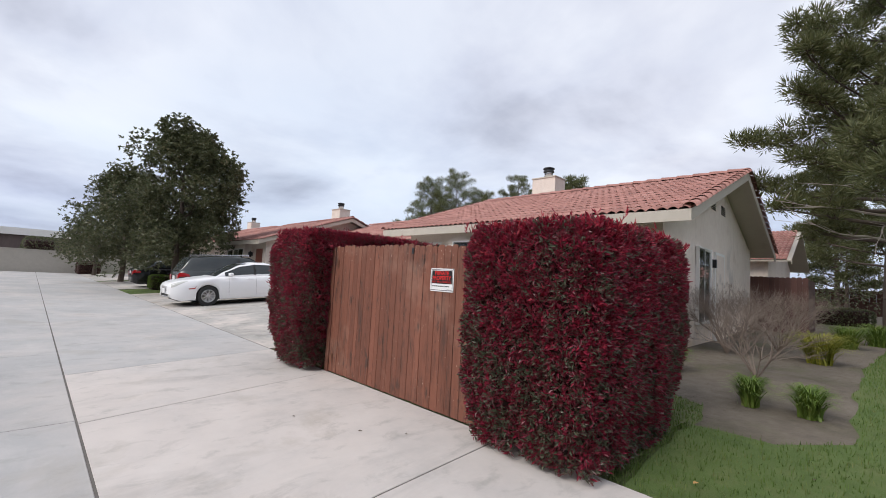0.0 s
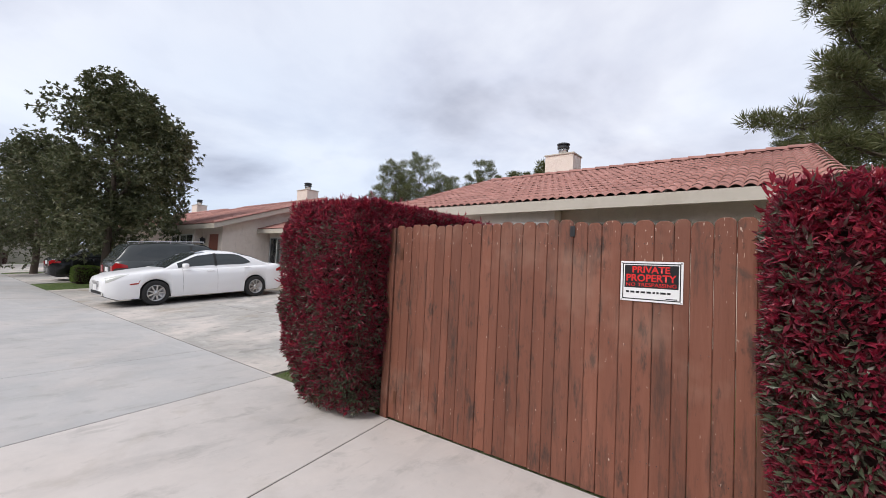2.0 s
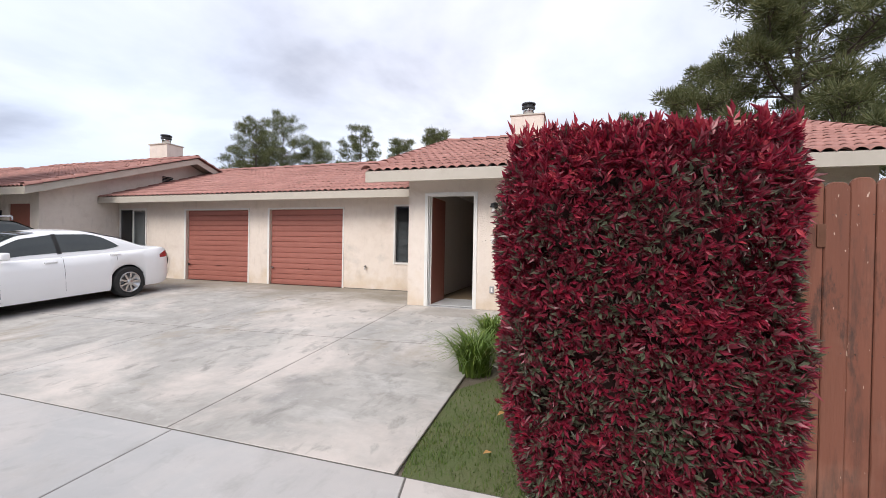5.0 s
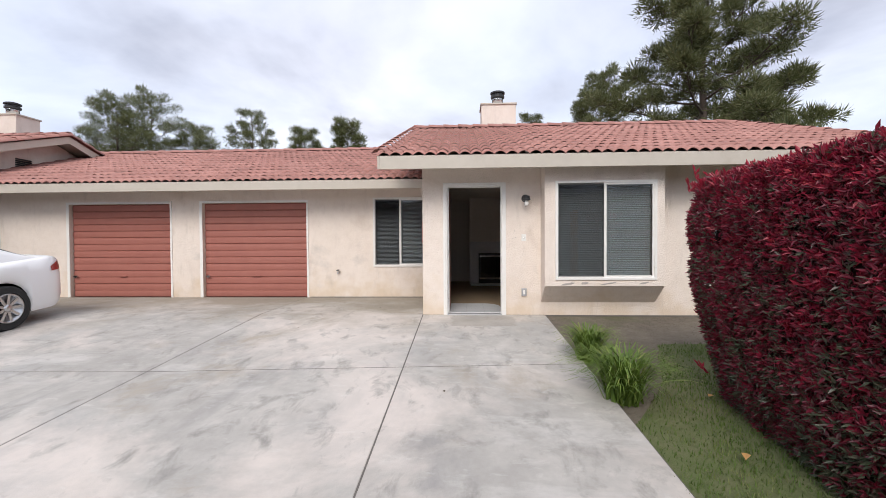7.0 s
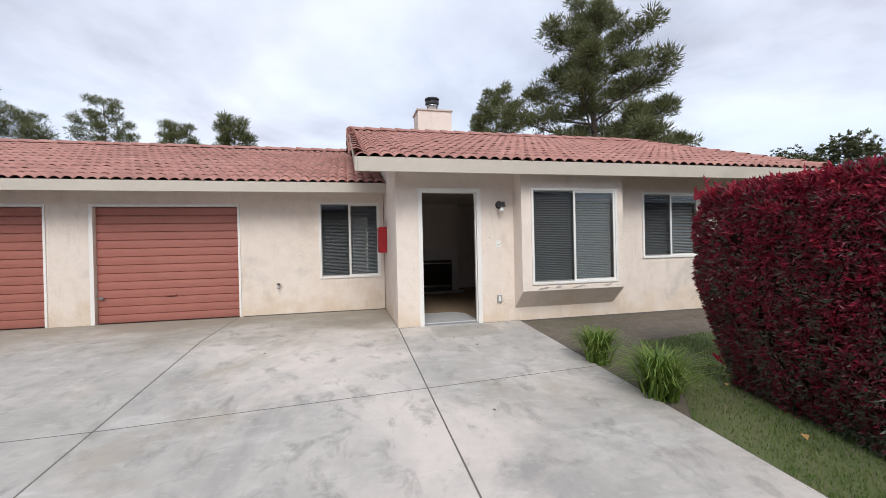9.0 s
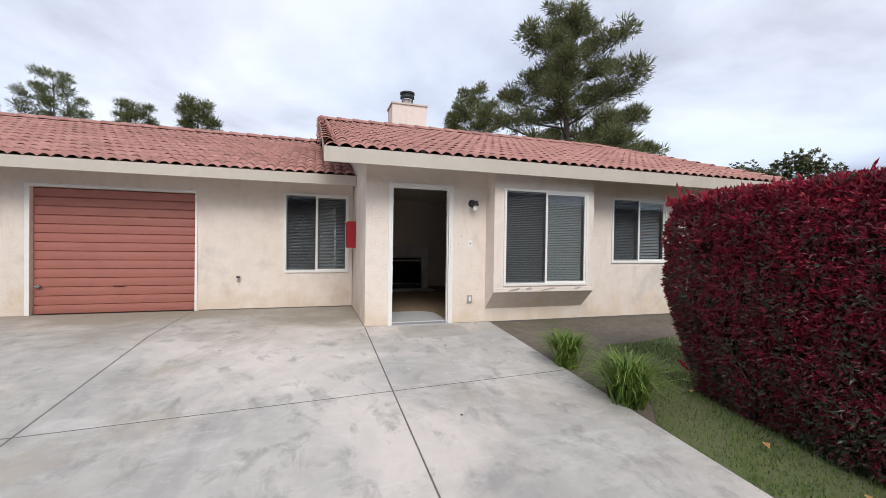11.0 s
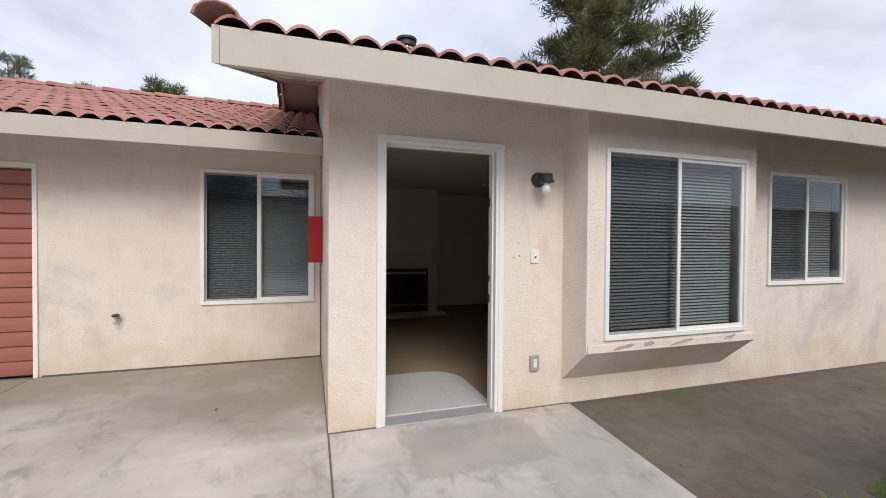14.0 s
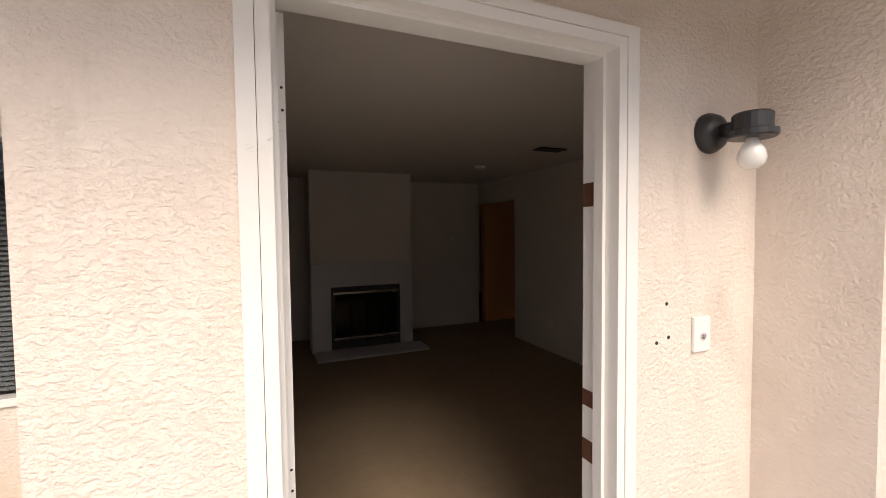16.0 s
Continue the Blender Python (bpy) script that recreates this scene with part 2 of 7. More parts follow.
def splash_stain():
    """Tan water stain with a ragged upper edge along the foot of the plaster."""
    t = M_STUCCO.node_tree
    b = t.nodes["Principled BSDF"]
    col = b.inputs["Base Color"].links[0].from_socket
    geo = t.nodes.new("ShaderNodeNewGeometry")
    sep = t.nodes.new("ShaderNodeSeparateXYZ")
    t.links.new(geo.outputs["Position"], sep.inputs[0])
    n = node(t, "ShaderNodeTexNoise", Scale=2.6, Detail=7.0, Roughness=0.6)
    t.links.new(geo.outputs["Position"], n.inputs["Vector"])
    edge = maths(t, "SUBTRACT", maths(t, "MULTIPLY", n.outputs["Fac"], 1.9), maths(t, "MULTIPLY", sep.outputs["Z"], 1.0))
    col = mixed(t, ramp(t, [(0.15, (0, 0, 0)), (0.70, (0.5, 0.5, 0.5))], edge), col, (0.62, 0.47, 0.30))
    drip = node(t, "ShaderNodeTexNoise", Scale=5.0, Detail=6.0, Roughness=0.7)
    mp = t.nodes.new("ShaderNodeMapping")
    mp.inputs["Scale"].default_value = (1, 1, 0.25)
    t.links.new(geo.outputs["Position"], mp.inputs["Vector"])
    t.links.new(mp.outputs[0], drip.inputs["Vector"])
    col = mixed(t, ramp(t, [(0.56, (0, 0, 0)), (0.78, (0.4, 0.4, 0.4))], drip.outputs["Fac"]), col, (0.46, 0.40, 0.34))
    damp = node(t, "ShaderNodeTexNoise", Scale=0.75, Detail=7.0, Roughness=0.6, Distortion=0.5)
    t.links.new(geo.outputs["Position"], damp.inputs["Vector"])
    side = maths(t, "MULTIPLY", maths(t, "MINIMUM", maths(t, "MAXIMUM", maths(t, "ADD", sep.outputs["X"], 5.9), 0.0), 1.6), 0.10)
    grey = maths(t, "SUBTRACT", maths(t, "ADD", damp.outputs["Fac"], side), maths(t, "MULTIPLY", maths(t, "ABSOLUTE", maths(t, "SUBTRACT", sep.outputs["Z"], 1.1), 0.0), 0.10))
    col = mixed(t, ramp(t, [(0.60, (0, 0, 0)), (0.74, (0.6, 0.6, 0.6))], grey), col, (0.42, 0.39, 0.36))
    t.links.new(col, b.inputs["Base Color"])
    # skip-trowel relief: low plateaus with ragged rims, and fine sand
    pl = node(t, "ShaderNodeTexNoise", Scale=58.0, Detail=5.0, Roughness=0.6, Distortion=0.2)
    sand = node(t, "ShaderNodeTexNoise", Scale=160.0, Detail=3.0, Roughness=0.6)
    flat = t.nodes.new("ShaderNodeMapping")
    flat.inputs["Scale"].default_value = (1, 1, 1.2)
    t.links.new(geo.outputs["Position"], flat.inputs["Vector"])
    for q in (pl, sand):
        t.links.new(flat.outputs[0], q.inputs["Vector"])
    plate = ramp(t, [(0.38, (0, 0, 0)), (0.58, (0.85, 0.85, 0.85)), (0.75, (1, 1, 1))], pl.outputs["Fac"])
    height = maths(t, "ADD", plate, maths(t, "MULTIPLY", sand.outputs["Fac"], 0.35))
    bu = node(t, "ShaderNodeBump", Strength=0.58, Distance=0.0062)
    t.links.new(height, bu.inputs["Height"])
    t.links.new(bu.outputs[0], b.inputs["Normal"])


splash_stain()
M_TRIM = material("painted_wood", [(0.46, 0.415, 0.35), (0.53, 0.48, 0.41)], 9.0, 0.6, 0.1, 40.0, spots=(1.6, 0.58, 0.76, (0.42, 0.37, 0.30)))
M_WHITE = material("white_frame", [(0.74, 0.72, 0.68), (0.82, 0.80, 0.765)], 14.0, 0.5, 0.05, 60.0, spots=(9.0, 0.70, 0.78, (0.45, 0.42, 0.38)))
M_TILE = material("roof_tile", [(0.27, 0.125, 0.105), (0.37, 0.180, 0.150), (0.46, 0.245, 0.210)], 7.0, 0.8, 0.2, 90.0, spots=(3.0, 0.60, 0.74, (0.24, 0.13, 0.11)), island=0.10, random_by="object")
M_TILES = material("roof_tiles", [(0.27, 0.125, 0.105), (0.37, 0.180, 0.150), (0.46, 0.245, 0.210)], 7.0, 0.8, 0.2, 90.0, spots=(3.0, 0.60, 0.74, (0.24, 0.13, 0.11)), island=0.10, random_by="island")
M_GARAGE = material("garage_paint", [(0.31, 0.110, 0.084), (0.37, 0.140, 0.108)], 4.0, 0.55, 0.05, 50.0)
M_DOOR = material("door_paint", [(0.25, 0.085, 0.055), (0.31, 0.11, 0.075)], 6.0, 0.5)
M_GATE = material("gate_wood", [(0.130, 0.048, 0.029), (0.185, 0.068, 0.041), (0.225, 0.090, 0.058)], 9.0, 0.75, 0.4, 45.0, stretch=(1, 1, 0.09), spots=(2.6, 0.66, 0.74, (0.075, 0.045, 0.035)), island=0.16, random_by="object")


def gate_wood():
    m = M_GATE
    t = m.node_tree
    b = t.nodes["Principled BSDF"]
    col = b.inputs["Base Color"].links[0].from_socket
    geo = t.nodes.new("ShaderNodeNewGeometry")
    mp = t.nodes.new("ShaderNodeMapping")
    mp.inputs["Scale"].default_value = (1, 1, 0.16)
    t.links.new(geo.outputs["Position"], mp.inputs["Vector"])
    streak = node(t, "ShaderNodeTexNoise", Scale=11.0, Detail=5.0, Roughness=0.7)
    t.links.new(mp.outputs[0], streak.inputs["Vector"])
    col = mixed(t, ramp(t, [(0.53, (0, 0, 0)), (0.70, (0.7, 0.7, 0.7))], streak.outputs["Fac"]), col, (0.045, 0.028, 0.022))
    mp2 = t.nodes.new("ShaderNodeMapping")
    mp2.inputs["Scale"].default_value = (1, 1, 0.3)
    t.links.new(geo.outputs["Position"], mp2.inputs["Vector"])
    rot = node(t, "ShaderNodeTexNoise", Scale=7.0, Detail=9.0, Roughness=0.72)
    t.links.new(mp2.outputs[0], rot.inputs["Vector"])
    col = mixed(t, ramp(t, [(0.55, (0, 0, 0)), (0.64, (0.8, 0.8, 0.8))], rot.outputs["Fac"]), col, (0.040, 0.026, 0.021))
    pale = node(t, "ShaderNodeTexNoise", Scale=1.7, Detail=4.0, Roughness=0.6)
    t.links.new(geo.outputs["Position"], pale.inputs["Vector"])
    col = mixed(t, ramp(t, [(0.54, (0, 0, 0)), (0.76, (0.30, 0.30, 0.30))], pale.outputs["Fac"]), col, (0.42, 0.27, 0.20))
    chip = node(t, "ShaderNodeTexNoise", Scale=62.0, Detail=3.0, Roughness=0.5)
    t.links.new(mp.outputs[0], chip.inputs["Vector"])
    col = mixed(t, ramp(t, [(0.725, (0, 0, 0)), (0.74, (0.8, 0.8, 0.8))], chip.outputs["Fac"]), col, (0.62, 0.46, 0.36))
    # flaked white specks near the board tops
    xyz = t.nodes.new("ShaderNodeSeparateXYZ")
    t.links.new(geo.outputs["Position"], xyz.inputs[0])
    flake = node(t, "ShaderNodeTexNoise", Scale=70.0, Detail=3.0, Roughness=0.5)
    mp3 = t.nodes.new("ShaderNodeMapping")
    mp3.inputs["Scale"].default_value = (1, 1, 0.35)
    t.links.new(geo.outputs["Position"], mp3.inputs["Vector"])
    t.links.new(mp3.outputs[0], flake.inputs["Vector"])
    up = maths(t, "ADD", flake.outputs["Fac"], maths(t, "MULTIPLY", maths(t, "MAXIMUM", maths(t, "SUBTRACT", xyz.outputs["Z"], 1.45), 0.0), 0.17))
    col = mixed(t, ramp(t, [(0.735, (0, 0, 0)), (0.75, (0.85, 0.85, 0.85))], up), col, (0.62, 0.47, 0.38))
    t.links.new(col, b.inputs["Base Color"])


gate_wood()
M_FENCE = material("fence_wood", [(0.070, 0.032, 0.026), (0.115, 0.052, 0.042)], 9.0, 0.8, 0.3, 45.0, stretch=(1, 1, 0.1), island=0.15, random_by="object")
M_BLIND = material("blind", [(0.42, 0.42, 0.41), (0.48, 0.48, 0.47)], 3.0, 0.5)
M_SCREEN = glass_material("insect_screen", (0.80, 0.80, 0.81), 0.10, 0.0)
M_GLASS = glass_material("window_glass", (0.80, 0.84, 0.86), 0.05)
M_INWALL = material("inside_wall", [(0.68, 0.63, 0.565), (0.73, 0.68, 0.615)], 3.0, 0.85, 0.05, 60.0)
M_CARPET = material("carpet", [(0.26, 0.185, 0.115), (0.34, 0.25, 0.16)], 12.0, 0.95, 0.3, 240.0)
M_TILEFLOOR = material("entry_tile", [(0.52, 0.52, 0.52), (0.60, 0.60, 0.60)], 6.0, 0.35)
M_BLACK = material("black_metal", [(0.015, 0.015, 0.017), (0.03, 0.03, 0.032)], 20.0, 0.4)
M_CHROME = material("chrome", [(0.62, 0.62, 0.63), (0.72, 0.72, 0.73)], 20.0, 0.2, metal=1.0)
M_RUBBER = material("rubber", [(0.015, 0.015, 0.015), (0.03, 0.03, 0.03)], 40.0, 0.85)
M_DIRT = material("dirt", [(0.082, 0.068, 0.051), (0.138, 0.115, 0.088), (0.195, 0.166, 0.130)], 7.0, 0.95, 1.0, 30.0, spots=(0.8, 0.55, 0.72, (0.10, 0.10, 0.05)))
M_LAWN = material("lawn", [(0.060, 0.098, 0.022), (0.095, 0.145, 0.034), (0.15, 0.165, 0.062)], 5.0, 0.95, 0.8, 90.0)
M_WORN = material("worn_lawn", [(0.068, 0.105, 0.026), (0.115, 0.135, 0.050), (0.165, 0.150, 0.085)], 5.0, 0.95, 0.8, 70.0)
M_GRASS = leaf_material("grass_blades", [(0.0, (0.065, 0.115, 0.020)), (0.5, (0.11, 0.18, 0.034)), (1.0, (0.22, 0.23, 0.085))], 0.6, 0.35)
M_PHOTINIA = leaf_material("photinia_leaves", [(0.0, (0.073, 0.098, 0.052)), (0.24, (0.140, 0.150, 0.098)), (0.34, (0.123, 0.071, 0.063)), (0.44, (0.163, 0.020, 0.034)), (0.72, (0.270, 0.017, 0.046)), (0.90, (0.393, 0.025, 0.057)), (1.0, (0.539, 0.086, 0.103))], 0.38, 0.34, 0.65, 0.14)
M_SHOOT = leaf_material("young_photinia_leaves", [(0.0, (0.20, 0.012, 0.030)), (0.6, (0.34, 0.020, 0.045)), (1.0, (0.48, 0.07, 0.08))], 0.32, 0.3, 0.5)
# near-black: the shade deep among the leaves is put into this colour
M_SHADECORE = material("hedge_inner_shade", [(0.022, 0.010, 0.010), (0.045, 0.018, 0.016)], 20.0, 0.95, 0.5, 40.0)
M_PINE = leaf_material("pine_needles", [(0.0, (0.074, 0.085, 0.034)), (0.5, (0.135, 0.148, 0.061)), (1.0, (0.215, 0.212, 0.098))], 0.5, 0.42)
M_MAGNOLIA = leaf_material("broad_leaves", [(0.0, (0.055, 0.068, 0.032)), (0.5, (0.118, 0.132, 0.062)), (0.85, (0.20, 0.195, 0.11)), (1.0, (0.28, 0.22, 0.13))], 0.35, 0.15)
M_BARK = material("bark", [(0.075, 0.058, 0.045), (0.13, 0.10, 0.08)], 9.0, 0.95, 0.7, 25.0, stretch=(1, 1, 0.3))
M_STRAP = leaf_material("strap_leaves", [(0.0, (0.07, 0.13, 0.022)), (0.7, (0.17, 0.25, 0.045)), (1.0, (0.34, 0.36, 0.11))], 0.45, 0.3)
M_YELLOW = leaf_material("yellow_leaves", [(0.0, (0.12, 0.15, 0.02)), (0.6, (0.26, 0.26, 0.03)), (1.0, (0.38, 0.34, 0.06))], 0.5, 0.3)
M_DEADWOOD = material("dead_wood", [(0.30, 0.26, 0.22), (0.42, 0.37, 0.32)], 12.0, 0.9)
M_TWIG = material("bare_twigs", [(0.16, 0.125, 0.10), (0.24, 0.19, 0.16)], 14.0, 0.9)
M_BLOCK = material("block_wall", [(0.40, 0.37, 0.32), (0.48, 0.445, 0.39)], 4.0, 0.9, 0.2, 30.0)
M_HINGE = material("dull_brass", [(0.13, 0.055, 0.032), (0.20, 0.095, 0.06)], 20.0, 0.5, metal=0.5)
M_BARN = material("brown_siding", [(0.10, 0.075, 0.07), (0.15, 0.115, 0.105)], 3.0, 0.85, stretch=(1, 1, 0.2))
M_GREYBOX = material("grey_metal", [(0.36, 0.36, 0.37), (0.44, 0.44, 0.45)], 12.0, 0.45, metal=0.2)
M_RED = material("red_paint", [(0.42, 0.012, 0.018), (0.48, 0.018, 0.022)], 8.0, 0.4)


# ---- builders ----
def part(name, bm, mat, parent=None, label="", kind="", smooth=False):
    """Links a bmesh, given in world metres, as one mesh object; under parent if there is one."""
    me = bpy.data.meshes.new(name)
    bmesh.ops.recalc_face_normals(bm, faces=bm.faces)
    bm.to_mesh(me)
    bm.free()
    me.materials.append(mat)
    if smooth:
        me.shade_smooth()
    ob = new(name, me)
    if parent:
        attach(ob, parent)
    return tagged(ob, label, kind=kind)


def world_of(ob):
    m = ob.matrix_basis
    while ob.parent:
        m = ob.parent.matrix_basis @ ob.matrix_parent_inverse @ m
        ob = ob.parent
    return m


def attach(ob, parent):
    ob.parent = parent
    ob.matrix_parent_inverse = world_of(parent).inverted()


def thing(name, at, label, category, group="", kind=""):
    e = new(name)
    e.empty_display_size = 0.2
    e.matrix_basis = Matrix.Translation(at)
    return tagged(e, label, category, group, kind)


def raw(name, verts, faces, mat, parent=None, label="", kind="", smooth=False):
    """A mesh straight from computed vertices and faces."""
    me = bpy.data.meshes.new(name)
    me.from_pydata(verts, [], faces)
    me.materials.append(mat)
    if smooth:
        me.shade_smooth()
    ob = new(name, me)
    if parent:
        attach(ob, parent)
    return tagged(ob, label, kind=kind)


def box(bm, x0, x1, y0, y1, z0, z1, bevel=0.0):
    vs = [bm.verts.new((x, y, z)) for z in (z0, z1) for y in (y0, y1) for x in (x0, x1)]
    fs = [bm.faces.new([vs[i] for i in q]) for q in ((0, 2, 3, 1), (4, 5, 7, 6), (0, 1, 5, 4), (2, 6, 7, 3), (0, 4, 6, 2), (1, 3, 7, 5))]
    if bevel:
        es = list({e for f in fs for e in f.edges})
        bmesh.ops.bevel(bm, geom=es, offset=bevel, segments=2, affect="EDGES", profile=0.6)
    return vs


def boxed(*args, **kw):
    bm = bmesh.new()
    box(bm, *args, **kw)
    return bm


def prism(bm, pts, vec):
    """A polygon pushed along vec."""
    a = [bm.verts.new(p) for p in pts]
    b = [bm.verts.new(Vector(p) + Vector(vec)) for p in pts]
    bm.faces.new(a)
    bm.faces.new(b[::-1])
    for i in range(len(a)):
        j = (i + 1) % len(a)
        bm.faces.new((a[i], b[i], b[j], a[j]))


def tube(bm, p, q, r0, r1, seg=8, caps=True):
    p, q = Vector(p), Vector(q)
    d = (q - p).normalized()
    s = d.orthogonal().normalized()
    u = d.cross(s)
    rings = []
    for c, r in ((p, r0), (q, r1)):
        rings.append([bm.verts.new(c + r * (math.cos(2 * math.pi * k / seg) * s + math.sin(2 * math.pi * k / seg) * u)) for k in range(seg)])
    for k in range(seg):
        j = (k + 1) % seg
        bm.faces.new((rings[0][k], rings[0][j], rings[1][j], rings[1][k]))
    if caps:
        bm.faces.new(rings[0][::-1])
        bm.faces.new(rings[1])


def lathe(bm, centre, axis, profile, seg=20):
    """A turned shape: profile rows of (radius, distance along axis)."""
    c, d = Vector(centre), Vector(axis).normalized()
    s = d.orthogonal().normalized()
    u = d.cross(s)
    rings = [[bm.verts.new(c + d * h + r * (math.cos(2 * math.pi * k / seg) * s + math.sin(2 * math.pi * k / seg) * u)) for k in range(seg)] for r, h in profile]
    for a, b in zip(rings, rings[1:]):
        for k in range(seg):
            bm.faces.new((a[k], a[(k + 1) % seg], b[(k + 1) % seg], b[k]))
    bm.faces.new(rings[0][::-1])
    bm.faces.new(rings[-1])


def pierced(bm, u0, u1, z0, z1, holes, place, depth):
    """A wall with openings: place(u, z, d) gives the point at depth d. holes: (u0, u1, z0, z1)."""
    us = sorted({u0, u1, *[h[0] for h in holes], *[h[1] for h in holes]})
    zs = sorted({z0, z1, *[h[2] for h in holes], *[h[3] for h in holes]})

    def solid(i, k):
        if i < 0 or k < 0 or i >= len(us) - 1 or k >= len(zs) - 1:
            return False
        cu, cz = (us[i] + us[i + 1]) / 2, (zs[k] + zs[k + 1]) / 2
        return not any(a < cu < b and c < cz < d for a, b, c, d in holes)

    vs = {}

    def v(i, k, d):
        if (i, k, d) not in vs:
            vs[i, k, d] = bm.verts.new(place(us[i], zs[k], d))
        return vs[i, k, d]

    for i in range(len(us) - 1):
        for k in range(len(zs) - 1):
            if not solid(i, k):
                continue
            for d in (0, depth):
                bm.faces.new((v(i, k, d), v(i + 1, k, d), v(i + 1, k + 1, d), v(i, k + 1, d)))
            for (di, dk, a, b) in ((-1, 0, (i, k), (i, k + 1)), (1, 0, (i + 1, k), (i + 1, k + 1)), (0, -1, (i, k), (i + 1, k)), (0, 1, (i, k + 1), (i + 1, k + 1))):
                if not solid(i + di, k + dk):
                    bm.faces.new((v(*a, 0), v(*b, 0), v(*b, depth), v(*a, depth)))


def ground_z(y):
    if y < 3.15:
        return 0.0
    if y < 8.0:
        return 0.33 * (y - 3.15) / 4.85
    return 0.33


# ---- ground, pavement, lawns ----
def build_ground():
    ys = [-400, -60, -8, 3.15, 5.75, 8.0, 20, 60, 600]
    xs = [-600, -60, -30, -8, 8, 60, 500]
    vs = [(x, y, ground_z(y) - 0.03) for y in ys for x in xs]
    n = len(xs)
    fs = [(j * n + i, j * n + i + 1, (j + 1) * n + i + 1, (j + 1) * n + i) for j in range(len(ys) - 1) for i in range(n - 1)]
    tagged(raw("ground", vs, fs, M_DIRT), "bare brown earth round the houses", "ground", kind="structure")


build_ground()


def slab_mesh(x0, x1, y0, y1, gap=0.006, front_gap=0.0085, back_gap=0.0085):
    """One concrete slab with eased edges; x0 and x1 may be pairs, for a joint that runs askew."""
    bm = bmesh.new()
    a0, a1 = x0 if isinstance(x0, tuple) else (x0, x0)
    b0, b1 = x1 if isinstance(x1, tuple) else (x1, x1)
    y0a, y0b = y0 if isinstance(y0, tuple) else (y0, y0)
    y1a, y1b = y1 if isinstance(y1, tuple) else (y1, y1)
    g, h = front_gap, back_gap

    def ring(e, drop):
        pts = ((a0 + gap + e, y0a + g + e), (b0 - gap - e, y0b + g + e), (b1 - gap - e, y1b - h - e), (a1 + gap + e, y1a - h - e))
        return [bm.verts.new((x, y, ground_z(y) - drop)) for x, y in pts]

    top, rim, low = ring(0.004, 0.0), ring(0.0, 0.004), ring(0.0, 0.1)
    bm.faces.new(top)
    for a, b in ((top, rim), (rim, low)):
        for k in range(4):
            bm.faces.new((a[k], b[k], b[(k + 1) % 4], a[(k + 1) % 4]))
    return bm


def slabs(parent, xs, ys, mat=None):
    for x0, x1 in zip(xs, xs[1:]):
        for y0, y1 in zip(ys, ys[1:]):
            part("slab", slab_mesh(x0, x1, y0, y1), mat or M_CONCRETE, parent)


def joint_bed(name, x0, x1, y0, y1):
    vs, fs = [], []
    ys = [y0] + [y for y in (3.15, 8.0) if y0 < y < y1] + [y1]
    for y in ys:
        vs += [(x0, y, ground_z(y) - 0.0035), (x1, y, ground_z(y) - 0.0035)]
    fs = [(2 * k, 2 * k + 1, 2 * k + 3, 2 * k + 2) for k in range(len(ys) - 1)]
    return raw(name, vs, fs, M_JOINT)


road = tagged(joint_bed("road", -70, 26, -7.8, 3.15), "pale concrete alley with dark joints between its slabs", "road", kind="structure")
slabs(road, [-70, -58, -47, -36.8, -29.7, -22.6, -19.05, -15.5, -11.95, -8.35, -4.85, -1.2, 4.8, 12, 26], [-7.8, -3.2, 0.37], M_ALLEY)
slabs(road, [-70, -58, -47, -36.8, -29.7, -22.6, -17.6, -13.5, (-9.09, -9.40), (-6.82, -7.42)], [0.37, 3.15], M_ALLEY)
slabs(road, [(-6.82, -7.42), (-4.76, -5.38), (-2.1, -2.3), 1.2, 4.8, 12, 26], [0.37, 3.15], M_APRON)
drive = tagged(joint_bed("pavement_driveway", -22.3, -7.5, 3.15, 10.1), "pale stained concrete driveway sloping up to the garages", "driveway", kind="structure")
DRIVE_XS = [-22.3, -17.6, -12.17, -9.47, -7.5]
for xa, xb in zip(DRIVE_XS, DRIVE_XS[1:]):
    across = tuple(5.72 + 0.07 * (max(x, -14.0) + 9.47) for x in (xa, xb))
    slabs(drive, [xa, xb], [3.15, across])
    part("slab", slab_mesh(xa, xb, across, 8.0, back_gap=-0.004 if xb < -9.0 else 0.0085), M_CONCRETE, drive)
for xa, xb in ((-20.3, -17.6), (-17.6, -12.17), (-12.17, -9.47)):
    part("slab", slab_mesh(xa, xb, 8.0, 10.05, front_gap=-0.004), M_CONCRETE, drive)
pad = tagged(joint_bed("pavement_parking", -34.5, -26.0, 3.15, 8.0), "concrete parking bay between two strips of grass", "driveway", kind="structure")
slabs(pad, [-34.5, -30.4, -26.0], [3.15, 8.0])
far_drive = tagged(joint_bed("pavement_far_driveway", -50.0, -36.0, 3.15, 8.0), "concrete driveway of the next house", "driveway", kind="structure")
slabs(far_drive, [-50.0, -43.0, -36.0], [3.15, 8.0])


